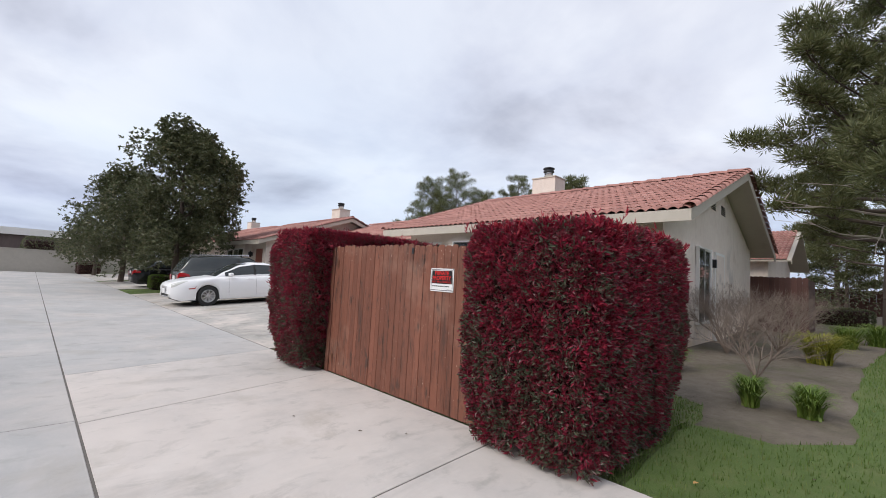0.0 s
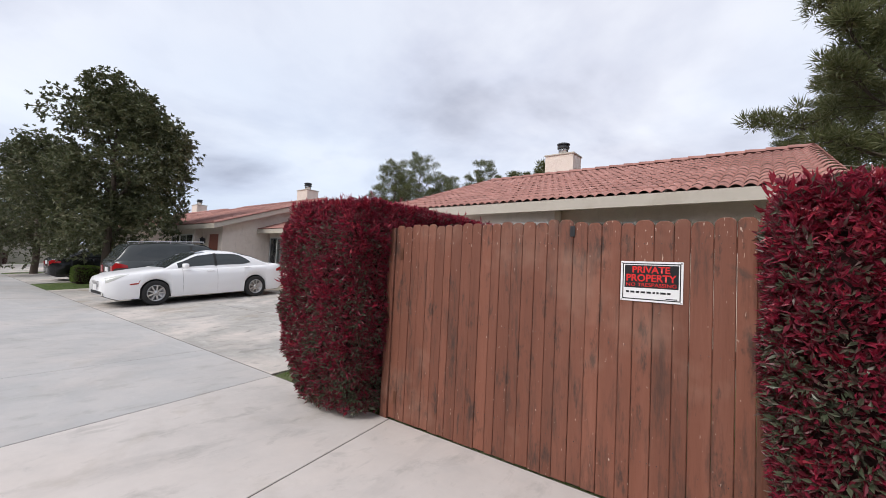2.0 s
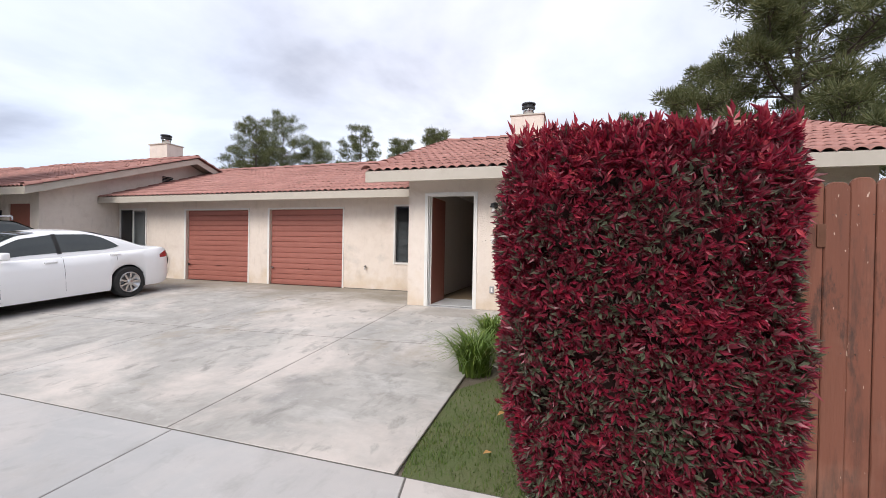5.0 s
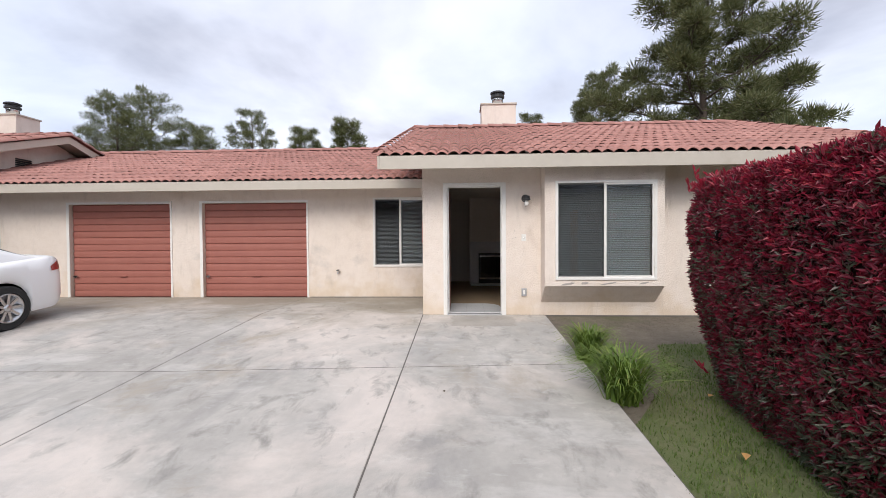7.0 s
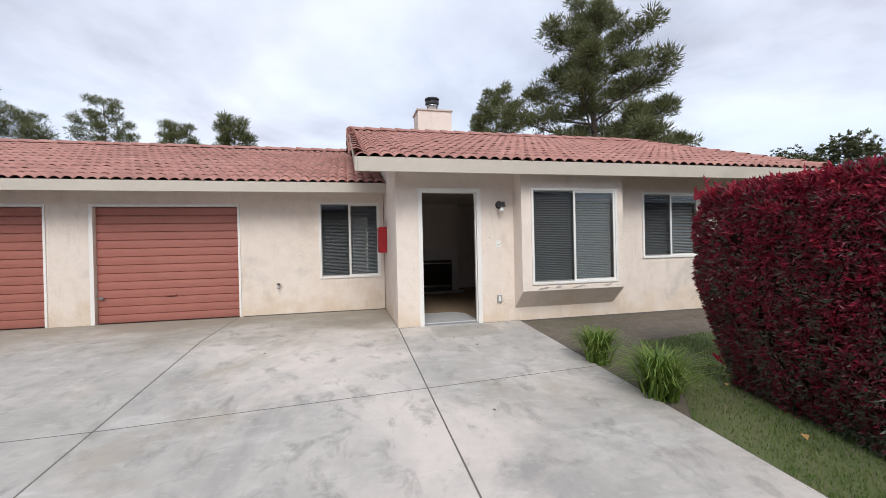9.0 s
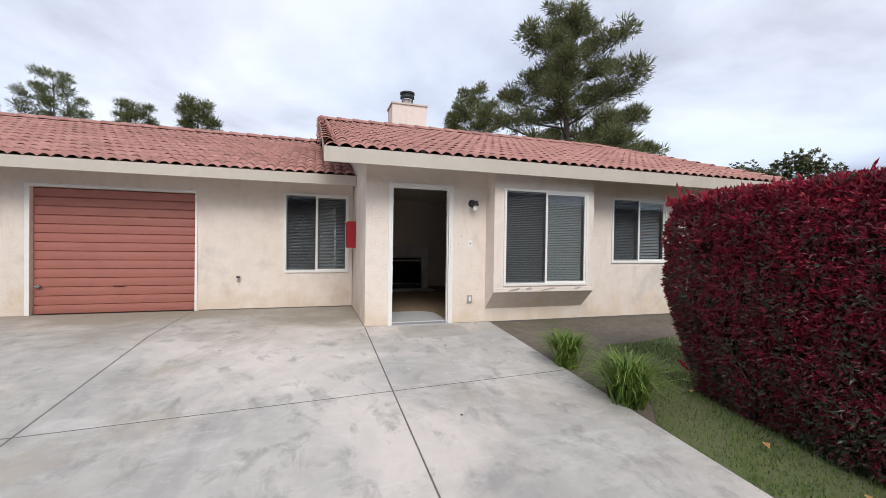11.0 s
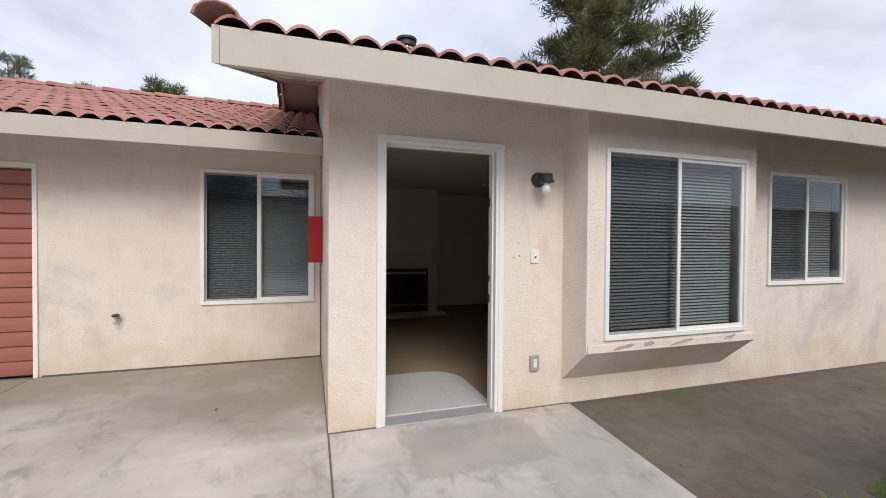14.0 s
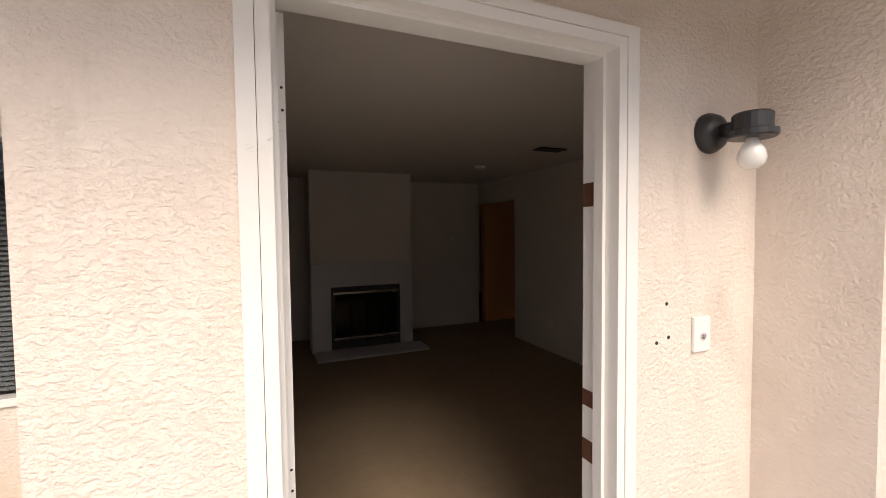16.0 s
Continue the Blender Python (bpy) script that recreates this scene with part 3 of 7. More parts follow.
def lawn(name, outline, label, density, seed, height=0.045):
    """A patch of turf with an uneven rim, and blades standing on it."""
    rnd = random.Random(seed)
    pts = []
    for k, (x, y) in enumerate(outline):
        x2, y2 = outline[(k + 1) % len(outline)]
        n = max(2, int(math.hypot(x2 - x, y2 - y) / 0.25))
        for i in range(n):
            f = i / n
            px, py = x + (x2 - x) * f, y + (y2 - y) * f
            j = 0.10 * noise.noise((px * 1.7, py * 1.7, seed)) + 0.04 * noise.noise((px * 6, py * 6, seed))
            pts.append((px + j, py + j if y != 3.17 else py))
    bm = bmesh.new()
    bm.faces.new([bm.verts.new((x, y, 0)) for x, y in pts])
    bmesh.ops.triangulate(bm, faces=bm.faces)
    bmesh.ops.bisect_plane(bm, geom=bm.verts[:] + bm.edges[:] + bm.faces[:], plane_co=(0, 8.0, 0), plane_no=(0, 1, 0))
    for v in bm.verts:
        v.co.z = ground_z(v.co.y) - 0.024
    ob = tagged(part(name, bm, M_WORN if seed == 1 else M_LAWN), label, "lawn", kind="structure")

    def inside(px, py):
        r, k = False, len(pts) - 1
        for i in range(len(pts)):
            (xi, yi), (xk, yk) = pts[i], pts[k]
            if (yi > py) != (yk > py) and px < (xk - xi) * (py - yi) / (yk - yi) + xi:
                r = not r
            k = i
        return r

    x0, x1, y0, y1 = min(p[0] for p in pts), max(p[0] for p in pts), min(p[1] for p in pts), max(p[1] for p in pts)
    vs, fs = [], []
    for _ in range(int(density * (x1 - x0) * (y1 - y0))):
        x, y = rnd.uniform(x0, x1), rnd.uniform(y0, y1)
        if noise.noise((x * 1.3, y * 1.3, 3)) < (rnd.uniform(-0.30, 0.18) if seed == 1 else -0.9) or not inside(x, y):
            continue
        a, h, l = rnd.uniform(0, 6.28), height * rnd.uniform(0.5, 1.3), rnd.uniform(-0.03, 0.03)
        c, s, z, w = math.cos(a), math.sin(a), ground_z(y) - 0.026, 0.0042
        k = len(vs)
        vs += [(x - w * c, y - w * s, z), (x + w * c, y + w * s, z), (x + l * s, y - l * c, z + h)]
        fs.append((k, k + 1, k + 2))
    if vs:
        tagged(raw("grass_blades", vs, fs, M_GRASS), "short green lawn grass", "grass", kind="stuff")
    return ob


lawn("lawn_front", [(-7.49, 3.17), (-1.2, 3.17), (-1.2, 5.6), (-4.2, 6.9), (-6.4, 6.6), (-6.9, 5.4), (-7.48, 4.6)], "green front lawn worn to earth near the house", 2600, 1, 0.034)
lawn("lawn_side", [(-1.35, 3.17), (7.5, 3.17), (7.5, 26.0), (1.6, 26.0), (0.7, 16.5), (0.16, 10.8), (-0.02, 6.7), (0.02, 5.95), (0.0, 5.4), (-0.5, 4.9), (-1.25, 4.85)], "green side lawn curving round a bed of earth", 700, 2)
lawn("lawn_strip", [(-26.0, 3.17), (-22.32, 3.17), (-22.32, 7.6), (-26.0, 7.6)], "strip of grass beside the driveway", 120, 3)
lawn("lawn_strip_far", [(-36.0, 3.17), (-34.55, 3.17), (-34.55, 7.6), (-36.0, 7.6)], "narrow strip of grass between two drives", 60, 4)
lawn("lawn_strip_end", [(-58.0, 3.17), (-50.05, 3.17), (-50.05, 8.0), (-58.0, 8.0)], "strip of grass at the end of the alley", 20, 5)


# ---- houses ----
RISE = 0.345
EAVE_Y, RIDGE_Y = 7.45, 12.4


def roof_z(y, eave_y=EAVE_Y, eave_z=2.78, ridge_y=RIDGE_Y):
    return eave_z + RISE * (min(y, 2 * ridge_y - y) - eave_y)


TILE_W, TILE_L = 0.17, 0.375


def tile_shape():
    """One barrel of a double-roll tile, lying along +y, sloping with the roof; the foot at y = 0."""
    vs, fs, n = [], [], 6
    for y, lift in ((0.0, 0.034), (TILE_L * 1.06, 0.006)):
        for under in (0, 1):
            for k in range(n + 1):
                f = k / n
                x = (f - 0.5) * TILE_W * 1.02
                z = lift + 0.052 * math.sin(math.pi * f) ** 0.8 - 0.018 * under
                vs.append((x, y, z + y * RISE))
    m = n + 1
    for k in range(n):
        fs.append((k, k + 1, 2 * m + k + 1, 2 * m + k))
        fs.append((k, m + k, m + k + 1, k + 1))
    return vs, fs


def roof_slope(roof, x0, x1, eave_y, eave_z, ridge_y, rows_apart, back=True):
    """Tiles on the front slope (the lowest rows as parts) and on the back slope."""
    vs0, fs0 = tile_shape()
    me = bpy.data.meshes.new("roof_tile")
    me.from_pydata(vs0, [], fs0)
    me.shade_smooth()
    me.materials.append(M_TILE)
    rnd = random.Random(int(abs(x0) * 10))
    cols, rows = round((x1 - x0) / TILE_W), round((ridge_y - eave_y + 0.03) / TILE_L)
    step_x, step_y = (x1 - x0) / cols, (ridge_y - eave_y + 0.03) / rows
    av, af = [], []
    inv = world_of(roof).inverted()
    for r in range(rows):
        for c in range(cols):
            p = Vector((x0 + (c + 0.5) * step_x, eave_y - 0.05 + r * step_y, eave_z + RISE * (r * step_y - 0.05) + rnd.uniform(-0.003, 0.004)))
            if r < rows_apart:
                ob = new("roof_tile", me)
                ob.parent = roof
                ob.matrix_parent_inverse = inv
                ob.matrix_basis = Matrix.Translation(p) @ pose(0, 0, 0, 0, 0, rnd.uniform(-0.8, 0.8))
            else:
                k = len(av)
                av += [(p.x + a, p.y + b, p.z + d) for a, b, d in vs0]
                af += [tuple(k + i for i in f) for f in fs0]
            if back:
                k = len(av)
                av += [(p.x + a, 2 * ridge_y - p.y - b, p.z + d) for a, b, d in vs0]
                af += [tuple(k + i for i in f[::-1]) for f in fs0]
    raw("roof_tiles", av, af, M_TILES, roof, kind="stuff", smooth=True)


def half_barrel(bm, p, q, r, up, seg=6, thick=0.015):
    """A half-round tile from p to q, hollow side down."""
    p, q, up = Vector(p), Vector(q), Vector(up)
    d = (q - p).normalized()
    s = d.cross(up).normalized()
    rings = []
    for c, rad in ((p, r), (q, r * 0.86)):
        for rr in (rad, rad - thick):
            rings.append([bm.verts.new(c + rr * (math.cos(math.pi * k / seg) * s + 0.75 * math.sin(math.pi * k / seg) * up)) for k in range(seg + 1)])
    for k in range(seg):
        bm.faces.new((rings[0][k], rings[0][k + 1], rings[2][k + 1], rings[2][k]))
        bm.faces.new((rings[1][k], rings[3][k], rings[3][k + 1], rings[1][k + 1]))
        bm.faces.new((rings[0][k], rings[1][k], rings[1][k + 1], rings[0][k + 1]))


def sliding_window(parent, u0, u1, z0, z1, place, trim=0.034, blind_gap=0.10, slat=0.028, name="window"):
    """A two-light sliding window with frame, sashes, panes and a slatted blind. place(u, z, d): d runs inwards."""
    bm = bmesh.new()
    mid = (u0 + u1) / 2

    def bar(bm, a, b, c, d, d0, d1):
        vs = [bm.verts.new(place(u, z, dd)) for dd in (d0, d1) for z in (c, d) for u in (a, b)]
        for q in ((0, 2, 3, 1), (4, 5, 7, 6), (0, 1, 5, 4), (2, 6, 7, 3), (0, 4, 6, 2), (1, 3, 7, 5)):
            bm.faces.new([vs[i] for i in q])

    def ring(bm, a, b, c, d, w, d0, d1):
        pierced(bm, a, b, c, d, [(a + w, b - w, c + w, d - w)], lambda u, z, e: place(u, z, d0 + e), d1 - d0)

    ring(bm, u0, u1, z0, z1, trim, -0.022, 0.05)
    win = part(name, bm, M_WHITE, parent)
    i0, i1, j0, j1 = u0 + trim, u1 - trim, z0 + trim, z1 - trim
    bm = bmesh.new()
    ring(bm, i0, mid + 0.02, j0, j1, 0.022, 0.012, 0.03)
    part("sash", bm, M_WHITE, win)
    bm = bmesh.new()
    ring(bm, mid - 0.025, i1, j0, j1, 0.03, -0.006, 0.012)
    part("sash", bm, M_WHITE, win)
    for a, b, d in ((i0, mid, 0.02), (mid, i1, 0.004)):
        bm = bmesh.new()
        bar(bm, a + 0.015, b - 0.015, j0 + 0.015, j1 - 0.015, d, d + 0.004)
        pane = part("pane", bm, M_GLASS, win)
        pane.visible_shadow = False
    bm = bmesh.new()
    bar(bm, i0 + 0.004, mid - 0.03, j0 + 0.004, j1 - 0.004, -0.003, -0.001)
    net = part("insect_screen", bm, M_SCREEN, win, "dark insect screen")
    net.visible_shadow = False
    for a, b in ((i0 + 0.01, mid - 0.006), (mid + 0.006, i1 - 0.01)):
        bm = bmesh.new()
        n = int((j1 - j0 - 0.06) / slat)
        for k in range(n):
            z = j0 + 0.02 + k * slat
            q = [bm.verts.new(place(u, zz, dd)) for u, zz, dd in ((a, z + slat * 0.06, blind_gap), (b, z + slat * 0.06, blind_gap), (b, z + slat * 0.66, blind_gap + 0.016), (a, z + slat * 0.66, blind_gap + 0.016))]
            q2 = [bm.verts.new(v.co + Vector((0, 0, -0.002))) for v in q]
            bm.faces.new(q)
            bm.faces.new(q2[::-1])
            bm.faces.new((q[0], q2[0], q2[1], q[1]))
            bm.faces.new((q[3], q[2], q2[2], q2[3]))
        bar(bm, a, b, j1 - 0.045, j1, blind_gap - 0.01, blind_gap + 0.03)
        part("blind", bm, M_BLIND, win, "grey slatted blind, lowered")
    return win


def front(y):
    return lambda u, z, d: (u, y + d, z)


X_W, X_E, FRONT_Y, BACK_Y, WALL_TOP = -9.47, -2.45, 8.02, 16.78, 2.93
DOOR = (-9.10, -8.168, 0.31, 2.425)
BAY = (-7.57, -5.78, 0.82)


def build_house():
    h = thing("house", (X_W, FRONT_Y, 0.31), "single-storey cream stucco house with a red tiled gable roof", "house", "row of stucco houses")
    holes = [DOOR, (-5.16, -3.95, 1.265, 2.42), (BAY[0] + 0.1, BAY[1] - 0.1, 0.91, 2.5)]
    bm = bmesh.new()
    pierced(bm, X_W + 0.18, X_E - 0.18, 0.2, WALL_TOP, holes, front(FRONT_Y), 0.12)
    part("wall", bm, M_STUCCO, h)
    bm = bmesh.new()
    box(bm, X_W, X_E, BACK_Y - 0.18, BACK_Y, 0.2, WALL_TOP)
    part("wall", bm, M_STUCCO, h)
    for x, name in ((X_W, "west"), (X_E - 0.18, "east")):
        bm = bmesh.new()
        pts = [(x, FRONT_Y, 0.2), (x, BACK_Y - 0.18, 0.2), (x, BACK_Y - 0.18, roof_z(BACK_Y) - 0.09), (x, RIDGE_Y, roof_z(RIDGE_Y) - 0.09), (x, FRONT_Y, roof_z(FRONT_Y) - 0.09)]
        prism(bm, pts, (0.18, 0, 0))
        part("gable_wall", bm, M_STUCCO, h)
    # bay: a box set forward, its underside sloping back to the wall
    bm = bmesh.new()
    pierced(bm, BAY[0], BAY[1], BAY[2], 2.815, [(-7.41, -5.90, 0.92, 2.425)], front(7.7), 0.12)
    for x in (BAY[0], BAY[1] - 0.1):
        prism(bm, [(x, 7.82, BAY[2]), (x, FRONT_Y, BAY[2]), (x, FRONT_Y, 2.86), (x, 7.82, 2.835)], (0.1, 0, 0))
    prism(bm, [(BAY[0], 7.7, BAY[2] - 0.002), (BAY[0], FRONT_Y, BAY[2] - 0.002), (BAY[0], FRONT_Y, 0.53)], (BAY[1] - BAY[0], 0, 0))
    bay = part("bay", bm, M_STUCCO, h)
    sliding_window(h, -7.41, -5.90, 0.92, 2.425, front(7.7))
    bm = boxed(-7.56, -5.79, 7.688, 7.6995, 0.823, 0.885, bevel=0.003)
    part("window_sill", bm, M_STUCCO, bay, "chipped plaster sill")
    sliding_window(h, -5.16, -3.95, 1.265, 2.42, front(FRONT_Y))
    part("base_strip", boxed(-7.5, X_E, FRONT_Y - 0.006, FRONT_Y - 0.0005, 0.296, 0.322), M_JOINT, h)
    # roof deck, ceiling of the overhang, fascia and barge boards
    x0, x1 = -10.04, -1.88
    bm = bmesh.new()
    prism(bm, [(x0, EAVE_Y, 2.78), (x0, RIDGE_Y, roof_z(RIDGE_Y)), (x0, 2 * RIDGE_Y - EAVE_Y, 2.78), (x0, 2 * RIDGE_Y - EAVE_Y, 2.72), (x0, RIDGE_Y, roof_z(RIDGE_Y) - 0.06), (x0, EAVE_Y, 2.72)], (x1 - x0, 0, 0))
    roof = part("roof", bm, M_TRIM, h, "red concrete barrel tiles on cream boards")
    bm = boxed(x0, x1, EAVE_Y - 0.04, EAVE_Y - 0.002, 2.588, 2.785, bevel=0.004)
    part("fascia", bm, M_TRIM, h)
    for x in (x0 - 0.036, x1 + 0.002):
        for sgn in (-1, 1):
            bm = bmesh.new()
            ye, yr = (EAVE_Y - 0.04, RIDGE_Y) if sgn < 0 else (2 * RIDGE_Y - EAVE_Y, RIDGE_Y)
            zr = roof_z(RIDGE_Y)
            prism(bm, [(x, ye, 2.588), (x, yr, zr - 0.19), (x, yr, zr), (x, ye, 2.785)], (0.034, 0, 0))
            part("barge_board", bm, M_TRIM, h)
    # lookout rafters under the overhang at both ends
    for k in range(6):
        y = 8.4 + k * 0.75
        for a, b in ((x0, X_W - 0.002), (X_E + 0.002, x1)):
            bm = boxed(a, b, y, y + 0.045, roof_z(y) - 0.15, roof_z(y) - 0.062)
            part("rafter", bm, M_TRIM, h)
    roof_slope(roof, x0 - 0.02, x1 + 0.02, EAVE_Y, 2.78, RIDGE_Y, 6)
    for x in (x0 - 0.01, x1 + 0.01):
        for k in range(14):
            y = EAVE_Y - 0.07 + k * 0.36
            for f in (lambda v: v, lambda v: 2 * RIDGE_Y - v):
                bm = bmesh.new()
                half_barrel(bm, (x, f(y), 2.80 + RISE * (y - EAVE_Y) + 0.035), (x, f(y + 0.38), 2.80 + RISE * (y + 0.38 - EAVE_Y) + 0.015), 0.115, (0, 0, 1))
                part("rake_tile", bm, M_TILE, roof, smooth=True)
    for k in range(21):
        bm = bmesh.new()
        x = x0 - 0.05 + k * 0.391
        half_barrel(bm, (x, RIDGE_Y, roof_z(RIDGE_Y) + 0.05), (x + 0.42, RIDGE_Y, roof_z(RIDGE_Y) + 0.035), 0.125, (0, 0, 1))
        part("ridge_tile", bm, M_TILE, roof, smooth=True)
    # chimney
    bm = boxed(-8.28, -7.36, 12.62, 13.3, 4.2, 5.20)
    ch = part("chimney", bm, M_STUCCO, h, "cream stucco chimney with a metal flue")
    part("chimney_cap", boxed(-8.31, -7.33, 12.59, 13.33, 5.20, 5.245, bevel=0.008), M_TRIM, ch)
    bm = bmesh.new()
    lathe(bm, (-7.82, 12.95, 5.24), (0, 0, 1), [(0.15, 0.0), (0.15, 0.18), (0.155, 0.19), (0.155, 0.21)])
    part("flue", bm, M_CHROME, ch, smooth=True)
    bm = bmesh.new()
    lathe(bm, (-7.82, 12.95, 5.46), (0, 0, 1), [(0.16, 0.0), (0.19, 0.02), (0.19, 0.07), (0.16, 0.09), (0.16, 0.12), (0.20, 0.13), (0.20, 0.17), (0.12, 0.20)])
    part("flue_cap", bm, M_BLACK, ch)
    # gable vents and the side openings
    for y in (11.72, 12.78):
        for k in range(5):
            z = 3.50 + k * 0.05
            bm = bmesh.new()
            prism(bm, [(X_E + 0.002, y - 0.2, z), (X_E + 0.03, y - 0.2, z), (X_E + 0.002, y - 0.2, z + 0.04)], (0, 0.4, 0))
            part("vent_slat", bm, M_BLACK, h)
            bm = bmesh.new()
            prism(bm, [(X_W - 0.002, y - 0.2, z), (X_W - 0.03, y - 0.2, z), (X_W - 0.002, y - 0.2, z + 0.04)], (0, 0.4, 0))
            part("vent_slat", bm, M_BLACK, h)
    return h


house = build_house()


def build_side_openings():
    sliding_window(house, 10.15, 11.3, 0.75, 2.45, lambda u, z, d: (X_E + 0.06 - d, u, z), blind_gap=0.045)
    bm = boxed(X_E, X_E + 0.05, 11.75, 12.75, 0.3, 2.45)
    part("door_frame", bm, M_WHITE, house)
    bm = boxed(X_E + 0.05, X_E + 0.06, 11.85, 12.65, 0.33, 2.38)
    part("side_door", bm, M_STUCCO, house)
    bm = boxed(X_E, X_E + 0.12, 11.5, 11.6, 2.05, 2.25, bevel=0.01)
    part("side_lamp", bm, M_BLACK, house)


build_side_openings()

G_Y, GE_Y, GR_Y = 10.07, 9.5, 14.0


def build_garage():
    g = thing("garage", (-14.905, G_Y, 0.31), "low stucco garage wing with a red tiled roof between two houses", "garage", "garage wings")
    holes = [(-14.46, -12.16, 0.2, 2.375), (-17.49, -15.17, 0.2, 2.375), (-10.72, -9.55, 0.985, 2.455), (-20.26, -19.09, 0.985, 2.455)]
    bm = bmesh.new()
    pierced(bm, -20.33, -9.48, 0.2, 2.905, holes, front(G_Y), 0.18)
    part("wall", bm, M_STUCCO, g)
    part("base_strip", boxed(-12.1, -9.48, G_Y - 0.006, G_Y - 0.0005, 0.322, 0.343), M_JOINT, g)
    part("wall", boxed(-20.33, -9.48, 17.8, 17.98, 0.2, 2.86), M_STUCCO, g)
    for u in (-10.72, -20.26):
        sliding_window(g, u, u + 1.17, 0.985, 2.455, front(G_Y))
    for x0 in (-14.46, -17.48):
        x1 = x0 + 2.30
        bm = bmesh.new()
        pierced(bm, x0 - 0.06, x1 + 0.035, 0.31, 2.42, [(x0 + 0.002, x1 - 0.002, 0.31, 2.372)], front(G_Y - 0.018), 0.017)
        part("door_frame", bm, M_WHITE, g)
        bm = boxed(x0 + 0.004, x1 - 0.004, G_Y + 0.10, G_Y + 0.12, 0.325, 2.37)
        gd = part("garage_door", bm, M_GARAGE, g, "brick-red steel roll-up garage door, closed")
        n, z0, dz = 14, 0.33, 2.04 / 14
        for k in range(n):
            z = z0 + k * dz
            bm = bmesh.new()
            prism(bm, [(x0 + 0.006, G_Y + 0.099, z), (x0 + 0.006, G_Y + 0.080, z + 0.008), (x0 + 0.006, G_Y + 0.076, z + dz * 0.5), (x0 + 0.006, G_Y + 0.080, z + dz - 0.016), (x0 + 0.006, G_Y + 0.099, z + dz - 0.002)], (x1 - x0 - 0.012, 0, 0))
            part("slat", bm, M_GARAGE, gd)
        bm = bmesh.new()
        box(bm, x0 + 1.06, x0 + 1.24, G_Y + 0.04, G_Y + 0.062, 0.78, 0.805, bevel=0.005)
        part("handle", bm, M_GARAGE, gd)
        bm = bmesh.new()
        tube(bm, (x0 + 0.08, G_Y + 0.07, 0.78), (x0 + 0.08, G_Y + 0.03, 0.78), 0.03, 0.03, 10)
        box(bm, x0 + 0.03, x0 + 0.13, G_Y + 0.02, G_Y + 0.035, 0.77, 0.79)
        part("lock", bm, M_CHROME, gd)
    bm = bmesh.new()
    prism(bm, [(-20.34, GE_Y, 2.745), (-20.34, GR_Y, 2.745 + RISE * 4.5), (-20.34, 18.5, 2.745), (-20.34, 18.5, 2.69), (-20.34, GR_Y, 2.69 + RISE * 4.5), (-20.34, GE_Y, 2.69)], (10.87, 0, 0))
    roof = part("roof", bm, M_TRIM, g, "red concrete barrel tiles on cream boards")
    part("fascia", boxed(-20.335, -9.475, GE_Y - 0.04, GE_Y - 0.002, 2.57, 2.75, bevel=0.004), M_TRIM, g)
    roof_slope(roof, -20.3, -9.5, GE_Y, 2.745, GR_Y, 4)
    for k in range(27):
        bm = bmesh.new()
        x = -20.32 + k * 0.40
        half_barrel(bm, (x, GR_Y, 2.745 + RISE * 4.5 + 0.05), (x + 0.43, GR_Y, 2.745 + RISE * 4.5 + 0.035), 0.125, (0, 0, 1))
        part("ridge_tile", bm, M_TILE, roof, smooth=True)
    return g


garage = build_garage()
AXIS = -14.905
MIRROR = Matrix.Translation((2 * AXIS, 0, 0)) @ Matrix.Diagonal((-1, 1, 1, 1))
NEXT = Matrix.Translation((-28.0, 0, 0))
copy_thing(house, MIRROR @ house.matrix_basis)
copy_thing(house, NEXT @ house.matrix_basis)


